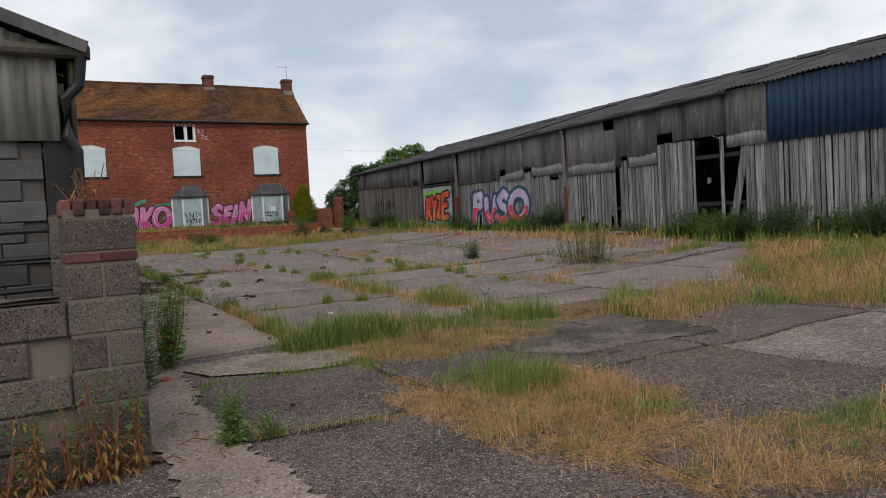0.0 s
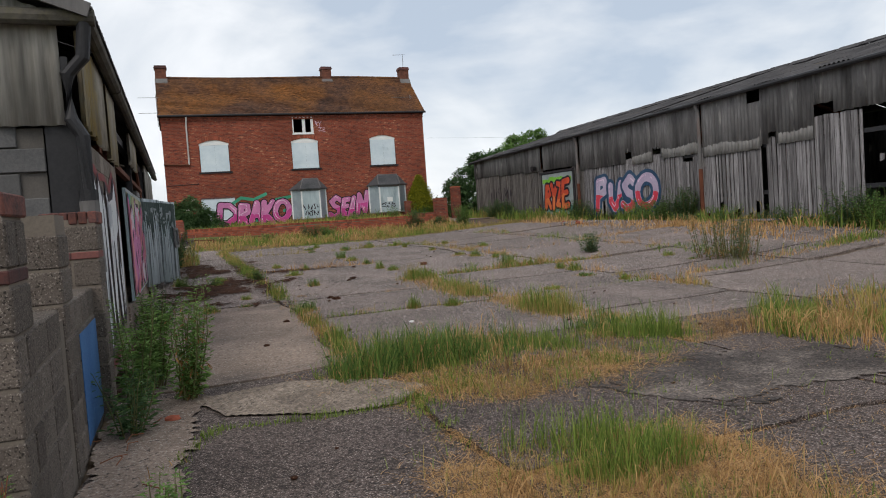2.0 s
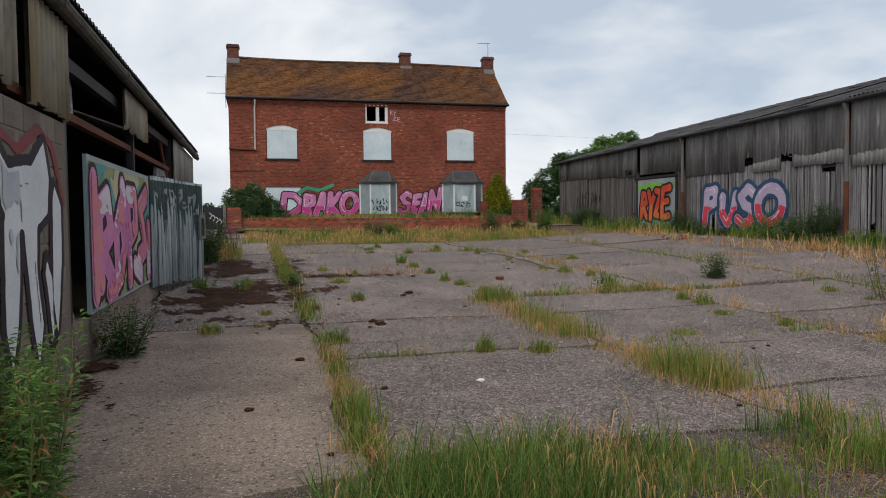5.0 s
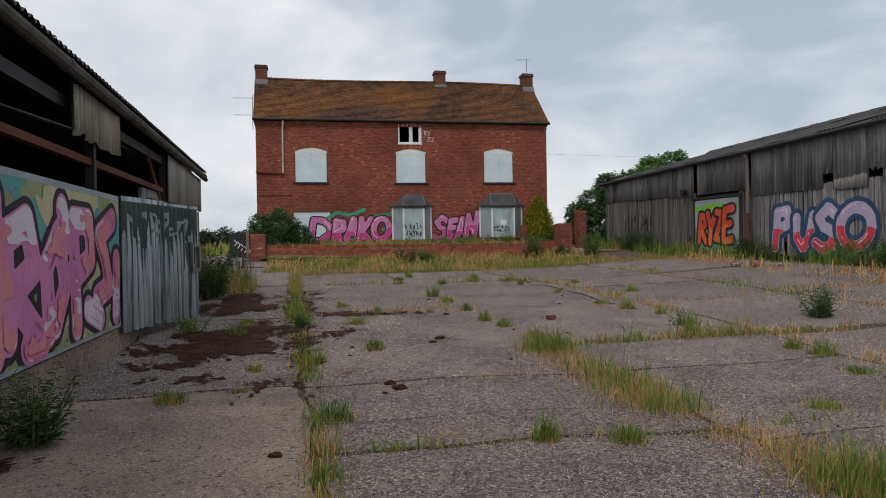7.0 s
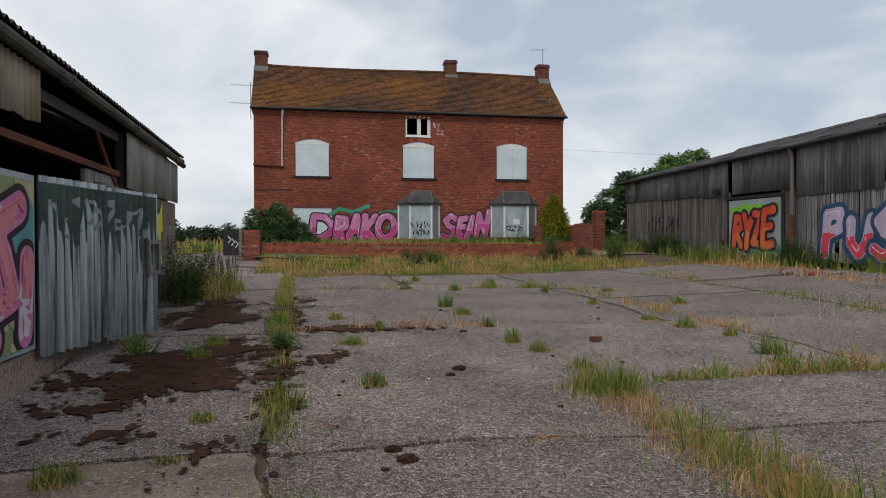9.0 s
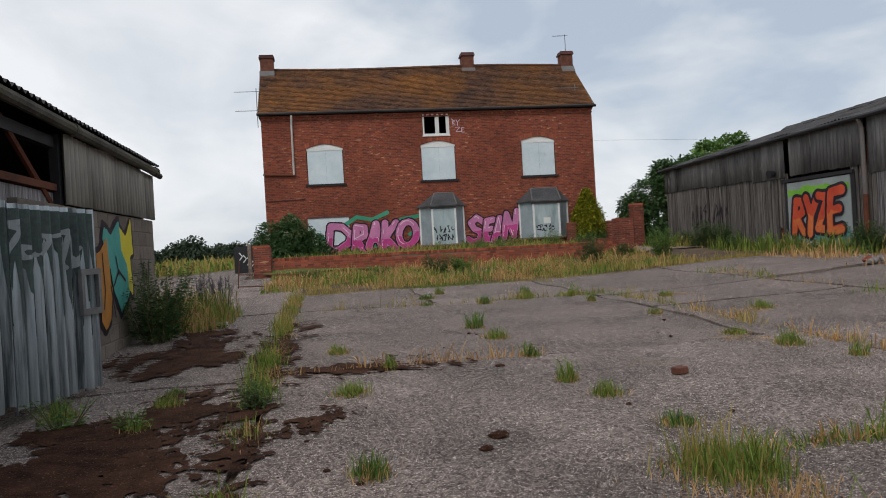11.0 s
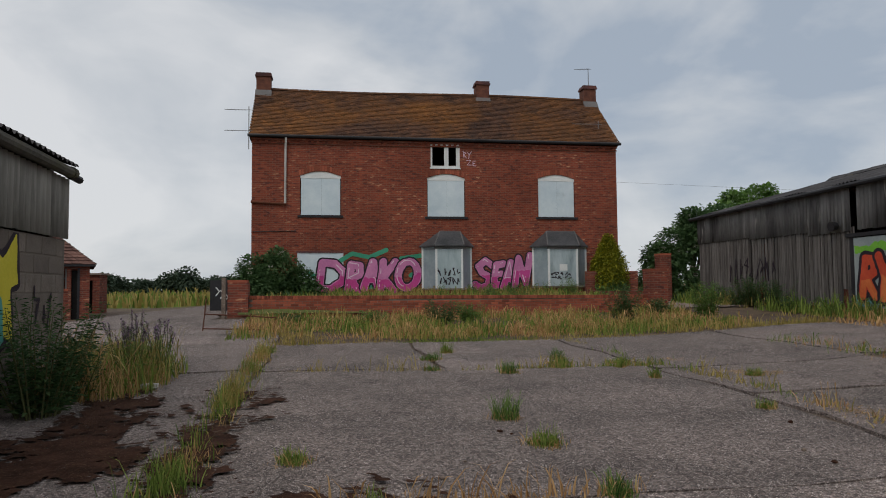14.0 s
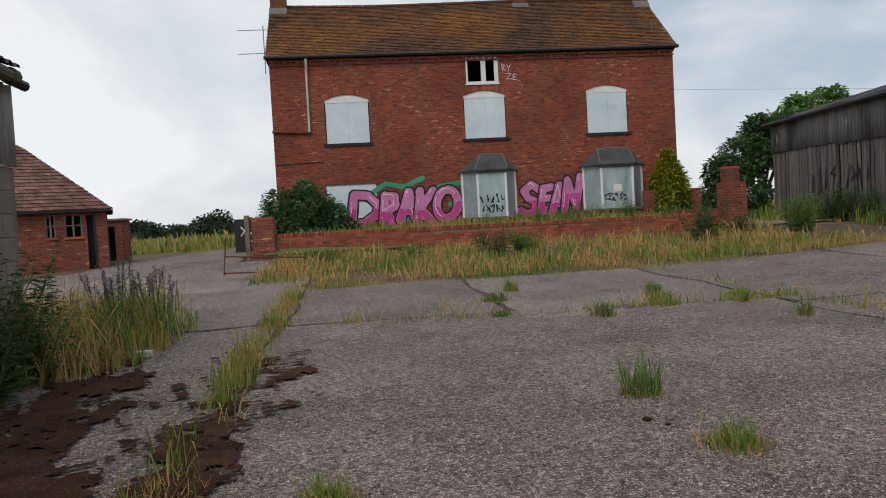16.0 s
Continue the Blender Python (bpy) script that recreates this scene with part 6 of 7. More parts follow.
def scatter(poly, per_m2, seed, clump=0.0, scale=2.0):
    r2 = np.random.RandomState(seed)
    x0, x1 = min(p[0] for p in poly), max(p[0] for p in poly)
    y0, y1 = min(p[1] for p in poly), max(p[1] for p in poly)
    n = int((x1 - x0) * (y1 - y0) * per_m2)
    X, Y = r2.uniform(x0, x1, n), r2.uniform(y0, y1, n)
    f = poly_distance(X, Y, poly)
    keep = f + 0.16 * r2.randn(n) + 0.28 * wobble(X, Y, 3, seed) < 0
    if clump:
        keep &= wobble(X, Y, scale, seed + 5) + 0.25 * r2.randn(n) > clump
    return np.stack([X[keep], Y[keep]], 1)


def tuft(x, y, r, n, seed):
    r2 = np.random.RandomState(seed)
    a, d = r2.uniform(0, 6.283, n), r * np.sqrt(r2.uniform(0, 1, n)) * r2.uniform(0.3, 1, n)
    return np.stack([x + d * np.cos(a), y + d * np.sin(a)], 1)


def strip(points, width, per_m, seed, clump=-9):
    r2 = np.random.RandomState(seed)
    out = []
    for (ax, ay), (bx, by) in zip(points, points[1:]):
        n = int(math.hypot(bx - ax, by - ay) * per_m)
        t = r2.uniform(0, 1, n)
        X, Y = ax + (bx - ax) * t + width * r2.randn(n), ay + (by - ay) * t + width * 0.5 * r2.randn(n)
        k = wobble(X * 0.2, Y, 2.6, seed) + 0.2 * r2.randn(n) > clump
        out.append(np.stack([X[k], Y[k]], 1))
    return np.concatenate(out)


P_GREEN = [(2.75, 8.55), (3.0, 8.95), (3.5, 9.15), (4.3, 9.35), (4.9, 9.0), (4.7, 8.5), (4.1, 8.2), (3.2, 8.3)]
P_YEL = [(3.2, 8.2), (5.6, 8.1), (5.2, 7.2), (3.9, 6.8), (3.3, 7.2)]
P_RIGHT = [(5.7, 9.1), (7.2, 8.7), (8.8, 8.6), (8.6, 7.7), (6.3, 7.7), (5.6, 8.2)]
P_NEAR = [(2.65, 5.35), (3.3, 5.65), (4.0, 5.8), (4.7, 5.5), (4.45, 4.3), (3.9, 3.5), (3.1, 3.3), (2.95, 4.4)]
P_FRONT = [(3.1, 3.4), (4.4, 3.2), (5.4, 2.9), (4.2, 2.2), (3.2, 2.7)]
P_FAR = [(7.2, 6.6), (9.0, 7.1), (10.2, 5.4), (14.5, 6.5), (17.6, 9), (17.6, 12.5), (13.5, 9.8), (11.0, 8.6), (9.4, 8.8), (7.3, 7.8)]
blades(M_LUSH, scatter(P_GREEN, 4600, 1, 0.0, 3.0), 0.06, 0.42, 0.003, 0.75, 1)
blades(M_YELLOW, scatter(P_GREEN, 900, 461, 0.1, 4.0), 0.08, 0.36, 0.003, 0.7, 461, 0.2)
blades(M_GRASS, scatter([(2.6, 8.6), (3.5, 9.2), (5.3, 9.1), (5.4, 8.3), (4.4, 7.9), (3.1, 8.2)], 2200, 2, -0.05), 0.08, 0.34, 0.003, 0.5, 2)
blades(M_STRAW, scatter(P_GREEN, 700, 3), 0.10, 0.34, 0.0025, 0.5, 3, 0.5)
blades(M_STRAW, scatter(P_YEL, 9000, 4), 0.06, 0.22, 0.003, 1.7, 4, 0.1)
blades(M_YELLOW, scatter(P_YEL, 700, 5, 0.15, 3.0), 0.04, 0.2, 0.0025, 0.6, 5, 0.2)
blades(M_GRASS, scatter(P_YEL, 1300, 83, 0.25, 4.0), 0.04, 0.2, 0.003, 0.8, 83)
blades(M_GRASS, scatter(P_RIGHT, 3000, 6, 0.4, 2.6), 0.08, 0.32, 0.003, 0.6, 6)
blades(M_LUSH, scatter([(5.5, 9.1), (5.9, 9.4), (6.3, 9.1), (6.2, 8.8), (5.6, 8.8)], 4200, 7, -0.1, 3.0), 0.08, 0.32, 0.003, 0.4, 7)
blades(M_STRAW, scatter(P_RIGHT, 9000, 8, -0.35), 0.03, 0.14, 0.0022, 1.5, 8, 0.2)
blades(M_STRAW, scatter(P_NEAR, 11000, 9, -0.5, 4.0), 0.06, 0.2, 0.0026, 1.7, 9, 0.12)
blades(M_GRASS, scatter([(3.2, 5.6), (4.0, 5.9), (4.7, 5.5), (4.3, 5.0), (3.6, 5.1)], 4200, 10, -0.05, 3.0), 0.06, 0.3, 0.0025, 0.5, 10)
blades(M_YELLOW, scatter(P_NEAR, 1300, 11, 0.1, 3.0), 0.05, 0.24, 0.002, 0.6, 11, 0.2)
blades(M_STRAW, scatter(P_FRONT, 11000, 12, -0.4, 4.0), 0.05, 0.18, 0.0022, 1.7, 12, 0.1)
blades(M_GRASS, scatter(P_FRONT, 3000, 13, 0.1), 0.05, 0.2, 0.002, 0.6, 13)
blades(M_YELLOW, scatter(P_FAR, 500, 14, 0.22, 1.6), 0.06, 0.4, 0.005, 0.7, 14, 0.4)
blades(M_STRAW, scatter(P_FAR, 900, 15, 0.1, 1.6), 0.05, 0.34, 0.004, 0.9, 15, 0.5)
blades(M_GRASS, scatter(P_FAR, 900, 16, 0.15, 1.6), 0.06, 0.34, 0.005, 0.7, 16)
blades(M_STRAW, scatter([(5.9, 7.9), (7.4, 7.5), (8.6, 5.6), (6.4, 4.6), (4.9, 5.6), (5.0, 6.7)], 900, 17, 0.25), 0.03, 0.14, 0.0025, 1.4, 17)
blades(M_STRAW, scatter(HOLES[0], 3500, 80, -0.1, 2.5), 0.03, 0.13, 0.002, 1.6, 80)
blades(M_STRAW, scatter(HOLES[1], 3200, 81, -0.1, 2.5), 0.03, 0.14, 0.0022, 1.6, 81)
blades(M_STRAW, scatter(HOLES[2], 350, 82), 0.03, 0.2, 0.006, 1.2, 82)
blades(M_GRASS, scatter(P_NEAR, 2000, 84, 0.3, 4.0), 0.04, 0.18, 0.0024, 0.9, 84)
for i, (poly_, n_) in enumerate(((P_NEAR, 1900), (P_FRONT, 1900), (P_YEL, 1500), (P_RIGHT, 1100))):
    blades(M_STRAW, scatter(poly_, n_ * 0.6, 400 + i, 0.15, 4.0), 0.05, 0.25, 0.0022, 1.0, 400 + i, 0.45)
    blades(M_BROWN, scatter(poly_, 1300, 410 + i, -0.1, 3.5), 0.03, 0.15, 0.002, 1.2, 410 + i)
# thin litter of flattened straw round the patches
for i, (poly_, n_) in enumerate((([(2.3, 8.9), (5.5, 9.3), (9.2, 9.0), (9.0, 6.4), (6.0, 4.6), (5.2, 2.4), (2.6, 2.6), (2.4, 5.6), (3.4, 6.6)], 420), ([(2.4, 8.9), (4.2, 8.3), (5.0, 7.0), (4.4, 6.4), (3.1, 7.0), (2.5, 8.3)], 1500), ([(4.9, 7.6), (5.4, 8.1), (6.3, 7.8), (5.7, 7.0), (4.6, 6.3)], 9000))):
    blades(M_STRAW, scatter(poly_, n_, 440 + i, -0.6 if i == 2 else 0.0, 3.0), 0.04, 0.16, 0.0022, 1.5, 440 + i)
    blades(M_GRASS, scatter(poly_, n_ * 0.25, 450 + i, 0.25, 4.0), 0.03, 0.13, 0.003, 0.9, 450 + i)
# joints
JA = [(3.2, 9.3), (3.22, 13.7), (3.15, 19), (3.05, 24), (3.0, 30)]
blades(M_YELLOW, strip(JA, 0.075, 420, 20, 0.66), 0.05, 0.24, 0.004, 0.6, 20, 0.2)
blades(M_GRASS, strip(JA, 0.085, 1000, 21, 0.56), 0.05, 0.28, 0.004, 0.6, 21)
blades(M_STRAW, strip(JA, 0.09, 300, 22, 0.3), 0.03, 0.2, 0.003, 0.9, 22)
JD = [(3.15, 4.2), (3.13, 5.4), (3.2, 7.3)]
blades(M_STRAW, strip(JD, 0.12, 1500, 430), 0.03, 0.16, 0.0026, 1.3, 430)
blades(M_GRASS, strip(JD, 0.1, 700, 431, 0.1), 0.03, 0.15, 0.003, 0.8, 431)
JC = [(3.1, 19.0), (3.05, 24), (3.0, 29.5)]
blades(M_GRASS, strip(JC, 0.1, 700, 420, 0.42), 0.05, 0.28, 0.004, 0.6, 420)
blades(M_YELLOW, strip(JC, 0.09, 300, 421, 0.42), 0.06, 0.3, 0.004, 0.5, 421, 0.4)
JB = [(6.15, 16.2), (6.2, 14.0), (6.3, 12.3), (6.45, 10.4), (6.6, 9.3)]
blades(M_YELLOW, strip(JB, 0.16, 1100, 23, 0.4), 0.05, 0.32, 0.0035, 0.5, 23, 0.2)
blades(M_GRASS, strip(JB, 0.17, 1500, 24, 0.25), 0.05, 0.32, 0.0035, 0.5, 24)
blades(M_STRAW, strip(JB, 0.22, 1000, 25), 0.03, 0.16, 0.003, 1.0, 25)
for i, (pts_, wd, pm) in enumerate((([(3.2, 12.6), (6.3, 12.4), (9.5, 12.6)], 0.05, 130), ([(6.4, 16.2), (9.5, 16.3), (12.7, 16.0)], 0.12, 260), ([(3.1, 19.8), (6.3, 19.9)], 0.06, 120), ([(3.1, 26.2), (6.2, 25.8), (9.4, 25.9)], 0.1, 220),
                                    ([(9.5, 12.6), (12.7, 12.9), (16, 13.2)], 0.3, 420), ([(9.5, 9.6), (9.6, 16), (9.5, 22.5)], 0.12, 180), ([(3.1, 30.3), (9, 30.3), (16, 30.6)], 0.2, 330), ([(12.7, 14), (12.7, 22), (13, 28)], 0.25, 200),
                                    ([(9.5, 19.6), (12.7, 19.9), (17, 20.2)], 0.25, 260), ([(9.5, 22.5), (9.4, 26), (9.3, 30)], 0.08, 90), ([(0.95, 5.9), (1.6, 7.4), (2.5, 7.2), (3.4, 7.3)], 0.05, 260), ([(1.0, 5.6), (1.5, 5.3), (2.1, 5.3), (2.7, 5.1)], 0.06, 330))):
    blades((M_YELLOW, M_GRASS, M_STRAW)[i % 3], strip(pts_, wd, pm, 40 + i, 0.2), 0.04, 0.11 if i > 9 else 0.24, 0.003 if i > 9 else 0.006, 0.8, 40 + i, 0.15)
    blades((M_GRASS, M_STRAW, M_YELLOW)[i % 3], strip(pts_, wd * 0.8, pm * 0.8, 60 + i, 0.25), 0.03, 0.1 if i > 9 else 0.2, 0.003 if i > 9 else 0.006, 0.9, 60 + i)
TUFTS = [(8.68, 16.75), (8.98, 16.3), (7.62, 12.86), (9.25, 13.0), (4.91, 12.52), (5.5, 12.34), (3.17, 9.8), (2.23, 18.1), (2.28, 19.36), (4.06, 16.5), (6.36, 16.9), (6.37, 15.9), (6.18, 17.86), (6.04, 18.48), (4.45, 19.71), (3.98, 18.7),
         (6.08, 19.84), (5.92, 22.26), (8.79, 22.3), (8.82, 20.2), (8.93, 19.25), (9.12, 18.44), (7.87, 26.36), (5.9, 27.26), (8.83, 26.29), (10.03, 24.4), (10.35, 21.9), (6.0, 21.2), (7.93, 26.3), (5.73, 25.9), (6.78, 25.4), (8.61, 24.5), (2.6, 15.6), (1.9, 14.4), (3.9, 21.0),
         (8.93, 17.19), (9.18, 15.25), (9.28, 14.85), (3.38, 13.47), (2.49, 14.68), (2.31, 18.84), (6.34, 28.28), (7.73, 25.84), (8.63, 25.74), (11.85, 15.0), (11.76, 14.11), (9.0, 13.97), (8.03, 26.95), (1.45, 18.71)]
for i, (x, y) in enumerate(TUFTS):
    q = random.Random(i)
    rr = q.uniform(0.10, 0.24)
    blades(q.choice((M_GRASS, M_LUSH, M_GRASS)), tuft(x, y, rr, int(1700 * rr), i), 0.04, q.uniform(0.12, 0.24), 0.0035, 0.7, i, 0.1)
    blades(M_STRAW, tuft(x, y, rr * 1.3, int(1200 * rr), i + 99), 0.02, 0.11, 0.003, 1.1, i)
# flattened dry tufts
for i, (x, y) in enumerate(((10.05, 24.8), (10.4, 24.6), (8.59, 19.82), (8.9, 19.7), (4.23, 12.91), (13.68, 16.65), (9.6, 21.9), (10.1, 21.7), (7.1, 18.9), (9.9, 26.5), (3.5, 15.3), (5.2, 14.7))):
    blades(M_STRAW, tuft(x, y, 0.34, 420, 500 + i), 0.03, 0.13, 0.004, 1.3, 500 + i, 0.2)
    blades(M_BROWN, tuft(x, y, 0.36, 260, 520 + i), 0.02, 0.09, 0.004, 1.4, 520 + i)
# tall strip before the garden wall, barn foot, left bed, garden
P_WALL = [(2.0, 31.4), (6, 30.9), (11, 30.6), (14.2, 31.0), (14.5, 35.8), (2.0, 36.7)]
blades(M_YELLOW, scatter(P_WALL, 210, 30, 0.3, 1.4), 0.06, 0.34, 0.011, 0.4, 30, 0.4)
blades(M_STRAW, scatter(P_WALL, 300, 31, 0.1, 1.4), 0.06, 0.34, 0.009, 0.8, 31, 0.5)
blades(M_GRASS, scatter(P_WALL, 320, 32, 0.08, 1.3), 0.05, 0.28, 0.012, 0.5, 32)
P_EDGE = [(2.2, 30.6), (14, 30.2), (17.2, 31.5), (16.5, 33), (2.2, 32.0)]
blades(M_YELLOW, scatter(P_EDGE, 170, 33, 0.4, 1.4), 0.06, 0.3, 0.011, 0.5, 33, 0.4)
P_BARN = [(16.9, 4.5), (18.45, 4.5), (18.45, 40.8), (17.2, 40.8), (16.8, 33), (17.6, 24), (17.2, 15)]
blades(M_GRASS, scatter(P_BARN, 170, 34, -0.2, 0.7), 0.15, 0.55, 0.014, 0.5, 34)
blades(M_YELLOW, scatter(P_BARN, 80, 35, 0.2, 0.7), 0.12, 0.5, 0.013, 0.5, 35, 0.4)
blades(M_STRAW, scatter([(14.5, 9), (17.5, 9), (17.8, 30), (16.0, 31), (14.5, 20)], 120, 36, 0.12, 0.8), 0.05, 0.35, 0.012, 0.7, 36, 0.3)
P_BED = [(0.95, 24.0), (1.5, 23.9), (1.9, 24.8), (2.1, 26.4), (0.9, 28.5), (-0.5, 28.5), (-1.0, 25.2), (0.9, 25.0)]
blades(M_YELLOW, scatter(P_BED, 260, 37, 0.0), 0.15, 0.62, 0.006, 0.6, 37, 0.5)
blades(M_GRASS, scatter(P_BED, 460, 38, -0.2), 0.1, 0.5, 0.007, 0.7, 38)
blades(M_STRAW, scatter(P_BED, 420, 39, 0.05), 0.12, 0.6, 0.006, 0.8, 39, 0.6)
P_GARDEN = [(2.0, 37.6), (14.3, 37.0), (14.3, 44.2), (2.0, 44.2)]
blades(M_GRASS, scatter(P_GARDEN, 80, 70, -0.1, 0.6), 0.1, 0.38, 0.018, 0.5, 70)
blades(M_YELLOW, scatter(P_GARDEN, 80, 71, -0.1, 0.6), 0.1, 0.36, 0.016, 0.5, 71, 0.4)
P_FIELD = [(-30, 58), (40, 58), (60, 120), (-60, 120)]
blades(M_YELLOW, scatter(P_FIELD, 5, 72, -0.3, 0.1), 0.3, 1.0, 0.08, 0.4, 72)
blades(M_GRASS, scatter(P_FIELD, 5, 73, -0.3, 0.1), 0.3, 0.9, 0.08, 0.4, 73)
blades(M_STRAW, scatter([(0.35, 5.3), (0.72, 5.3), (0.72, 5.6), (0.35, 5.6)], 30, 74), 1.62, 1.75, 0.003, 0.6, 74)
BLADES.pop("none", None)


def surface_z(x, y):
    if 1.9 < x < 14.4 and 37.4 < y < 44.4:
        return 1.16 + 0.3 * smooth01((y - 38) / 7)
    return ground_z(x, y)


def build_grass():
    for mat, sets in BLADES.items():
        vs, fs, base = [], [], 0
        for pts_, h0, h1, width, lean, seed, heads in sets:
            if h0 > 1.5 or not len(pts_):
                continue
            r2 = np.random.RandomState(seed + 1000)
            n = len(pts_)
            z = np.array([surface_z(x, y) for x, y in pts_]) - 0.01
            # clumps: each has its own height and leans its own way; thin ground shows between them
            thick = wobble(pts_[:, 0], pts_[:, 1], 8.0, seed + 31) + 0.3 * r2.randn(n)
            lie = wobble(pts_[:, 0], pts_[:, 1], 5.0, seed + 57)
            h = (h0 + (h1 - h0) * r2.uniform(0, 1, n) ** 1.6) * np.clip(0.85 + 0.6 * wobble(pts_[:, 0], pts_[:, 1], 2.6, seed) + 0.45 * thick, 0.25, 1.45)
            a, turn = 7.0 * lie + 1.1 * r2.randn(n), r2.uniform(0, 6.283, n)
            off = lean * h * r2.uniform(0.15, 1.1, n)
            dx, dy = np.cos(a) * off, np.sin(a) * off
            wide = width * r2.uniform(0.6, 1.5, n)
            wx, wy = np.cos(turn) * wide, np.sin(turn) * wide
            up = h * np.sqrt(np.clip(1 - (off / np.maximum(h, 1e-6)) ** 2 * 0.6, 0.12, 1)) * (0.26 if lean > 1.25 else 1.0)
            head = r2.uniform(0, 1, n) < heads
            mw = np.where(head, 0.35, 0.8)
            tw = np.where(head, 1.1, 0.45)
            q = np.zeros((n, 7, 3))
            for k, (f, fz, w) in enumerate(((0, 0, 1.0), (0, 0, -1.0), (0.22, 0.5, mw), (0.22, 0.5, -mw), (0.58, 0.88, tw), (0.58, 0.88, -tw), (1, 0.97, 0))):
                q[:, k, 0], q[:, k, 1], q[:, k, 2] = pts_[:, 0] + dx * f + wx * w, pts_[:, 1] + dy * f + wy * w, z + up * fz
            vs.append(q.reshape(-1, 3))
            i = base + np.arange(n) * 7
            fs.append(np.concatenate([np.stack([i, i + 1, i + 3, i + 2], 1), np.stack([i + 2, i + 3, i + 5, i + 4], 1), np.stack([i + 4, i + 5, i + 6, i + 6], 1)]))
            base += 7 * n
        if not vs:
            continue
        V, F = np.concatenate(vs), np.concatenate(fs)
        tri = F[:, 2] == F[:, 3]
        faces = [tuple(f) for f in F[~tri].tolist()] + [tuple(f[:3]) for f in F[tri].tolist()]
        ob = raw("grass", V.tolist(), faces, mat)
        tagged(ob, {"green_grass": "green tufts of grass in joints and patches", "lush_grass": "lush dark green clumps of long grass", "brown_grass": "brown dead grass matted over the concrete", "straw_grass": "bleached straw-coloured dry grass", "yellowing_grass": "tall yellowing grass gone to seed"}[mat.name], "grass", kind="stuff")


build_grass()


def leaf_quads(verts, faces, p, d, length, width, up):
    """One pointed leaf of two bent halves."""
    side = d.cross(up)
    side = side.normalized() * width if side.length > 1e-4 else Vector((width, 0, 0))
    o = len(verts)
    m = p + d * length * 0.5 + up * length * 0.06
    verts += [tuple(p), tuple(m + side), tuple(p + d * length - Vector((0, 0, length * 0.15))), tuple(m - side)]
    faces += [(o, o + 1, o + 2), (o, o + 2, o + 3)]


def weed(x, y, h, stems, seed, leaf=None, dry=0.0, spread=0.16, leaf_len=0.09, label="tall leafy green weed growing from a joint", z=None, dense=1.0, flower=None, group="", foot=0.4):
    r2 = random.Random(seed)
    z = surface_z(x, y) - 0.02 if z is None else z
    root = thing("weed", (x, y, z), label, "weed", group)
    verts, faces, dv, df, fv, ff = [], [], [], [], [], []
    for s in range(stems):
        bm = bmesh.new()
        a, rr = r2.uniform(0, 6.28), spread * r2.uniform(0.1, 1.0)
        hh = h * r2.uniform(0.6, 1.0)
        base = Vector((x + rr * foot * math.cos(a), y + rr * foot * math.sin(a), z))
        top = Vector((x + rr * math.cos(a) * 1.3, y + rr * math.sin(a) * 1.3, z + hh))
        bend = Vector((r2.uniform(-1, 1), r2.uniform(-1, 1), 0)) * 0.05 * hh
        pts_ = [base, base.lerp(top, 0.35) + bend * 0.7, base.lerp(top, 0.7) + bend, top]
        tube(bm, pts_, 0.006 + 0.004 * hh, 5, 0.002)
        part("stem", bm, M_REDSTEM if dry > 0.5 else M_STEM, root)
        n = int(hh / 0.011 * dense)
        for k in range(n):
            t = 0.06 + 0.94 * (k + r2.random()) / n
            p = base.lerp(top, t) + bend * math.sin(min(1, t) * 2.4)
            b = r2.uniform(0, 6.28)
            d_ = Vector((math.cos(b), math.sin(b), r2.uniform(-0.1, 0.7))).normalized()
            size = leaf_len * (1.15 - 0.55 * t) * r2.uniform(0.6, 1.2)
            p2 = p + d_ * r2.uniform(0, 0.07) * (1.2 - t)
            if r2.random() < dry * (1.25 - t):
                leaf_quads(dv, df, p2, Vector((d_.x, d_.y, -0.7)).normalized(), size, size * 0.16, Vector((0, 0, 1)))
            else:
                leaf_quads(verts, faces, p2, d_, size, size * 0.17, Vector((0, 0, 1)))
        if flower:
            for k in range(36):
                p = base.lerp(top, 0.78 + 0.25 * k / 36) + bend * 0.6
                b = r2.uniform(0, 6.28)
                leaf_quads(fv, ff, p, Vector((math.cos(b), math.sin(b), 0.5)).normalized(), 0.035, 0.012, Vector((0, 0, 1)))
    if faces:
        tagged(hang(raw("leaves", verts, faces, leaf or M_LEAF), root), kind="stuff")
    if df:
        tagged(hang(raw("dry_leaves", dv, df, M_DRYLEAF), root), kind="stuff")
    if ff:
        tagged(hang(raw("flower_spike", fv, ff, flower), root), kind="stuff")
    return root


weed(1.42, 8.6, 1.12, 16, 1, spread=0.22, dry=0.12, dense=1.1, leaf_len=0.085)
weed(1.0, 8.2, 1.2, 9, 2, spread=0.2, dense=1.0, leaf_len=0.09)
weed(1.0, 7.6, 0.55, 9, 3, M_DARKLEAF, spread=0.28)
weed(1.3, 5.3, 0.46, 12, 4, spread=0.10, leaf_len=0.07, dense=1.2)
weed(1.62, 5.33, 0.26, 8, 5, spread=0.16, leaf_len=0.06)
for i, (x, y, h) in enumerate(((0.12, 5.1, 0.75), (0.3, 5.12, 0.62), (0.5, 5.1, 0.8), (0.66, 5.15, 0.6), (-0.1, 5.08, 0.5), (-0.35, 5.1, 0.55))):
    weed(x, y, h, 5, 10 + i, dry=0.75, spread=0.12, leaf_len=0.07, dense=0.8, label="half-dead weed with yellow and brown leaves at the block wall", group="weeds at the pen wall")
weed(1.12, 9.5, 1.0, 14, 21, spread=0.3, leaf_len=0.1, dense=1.3)
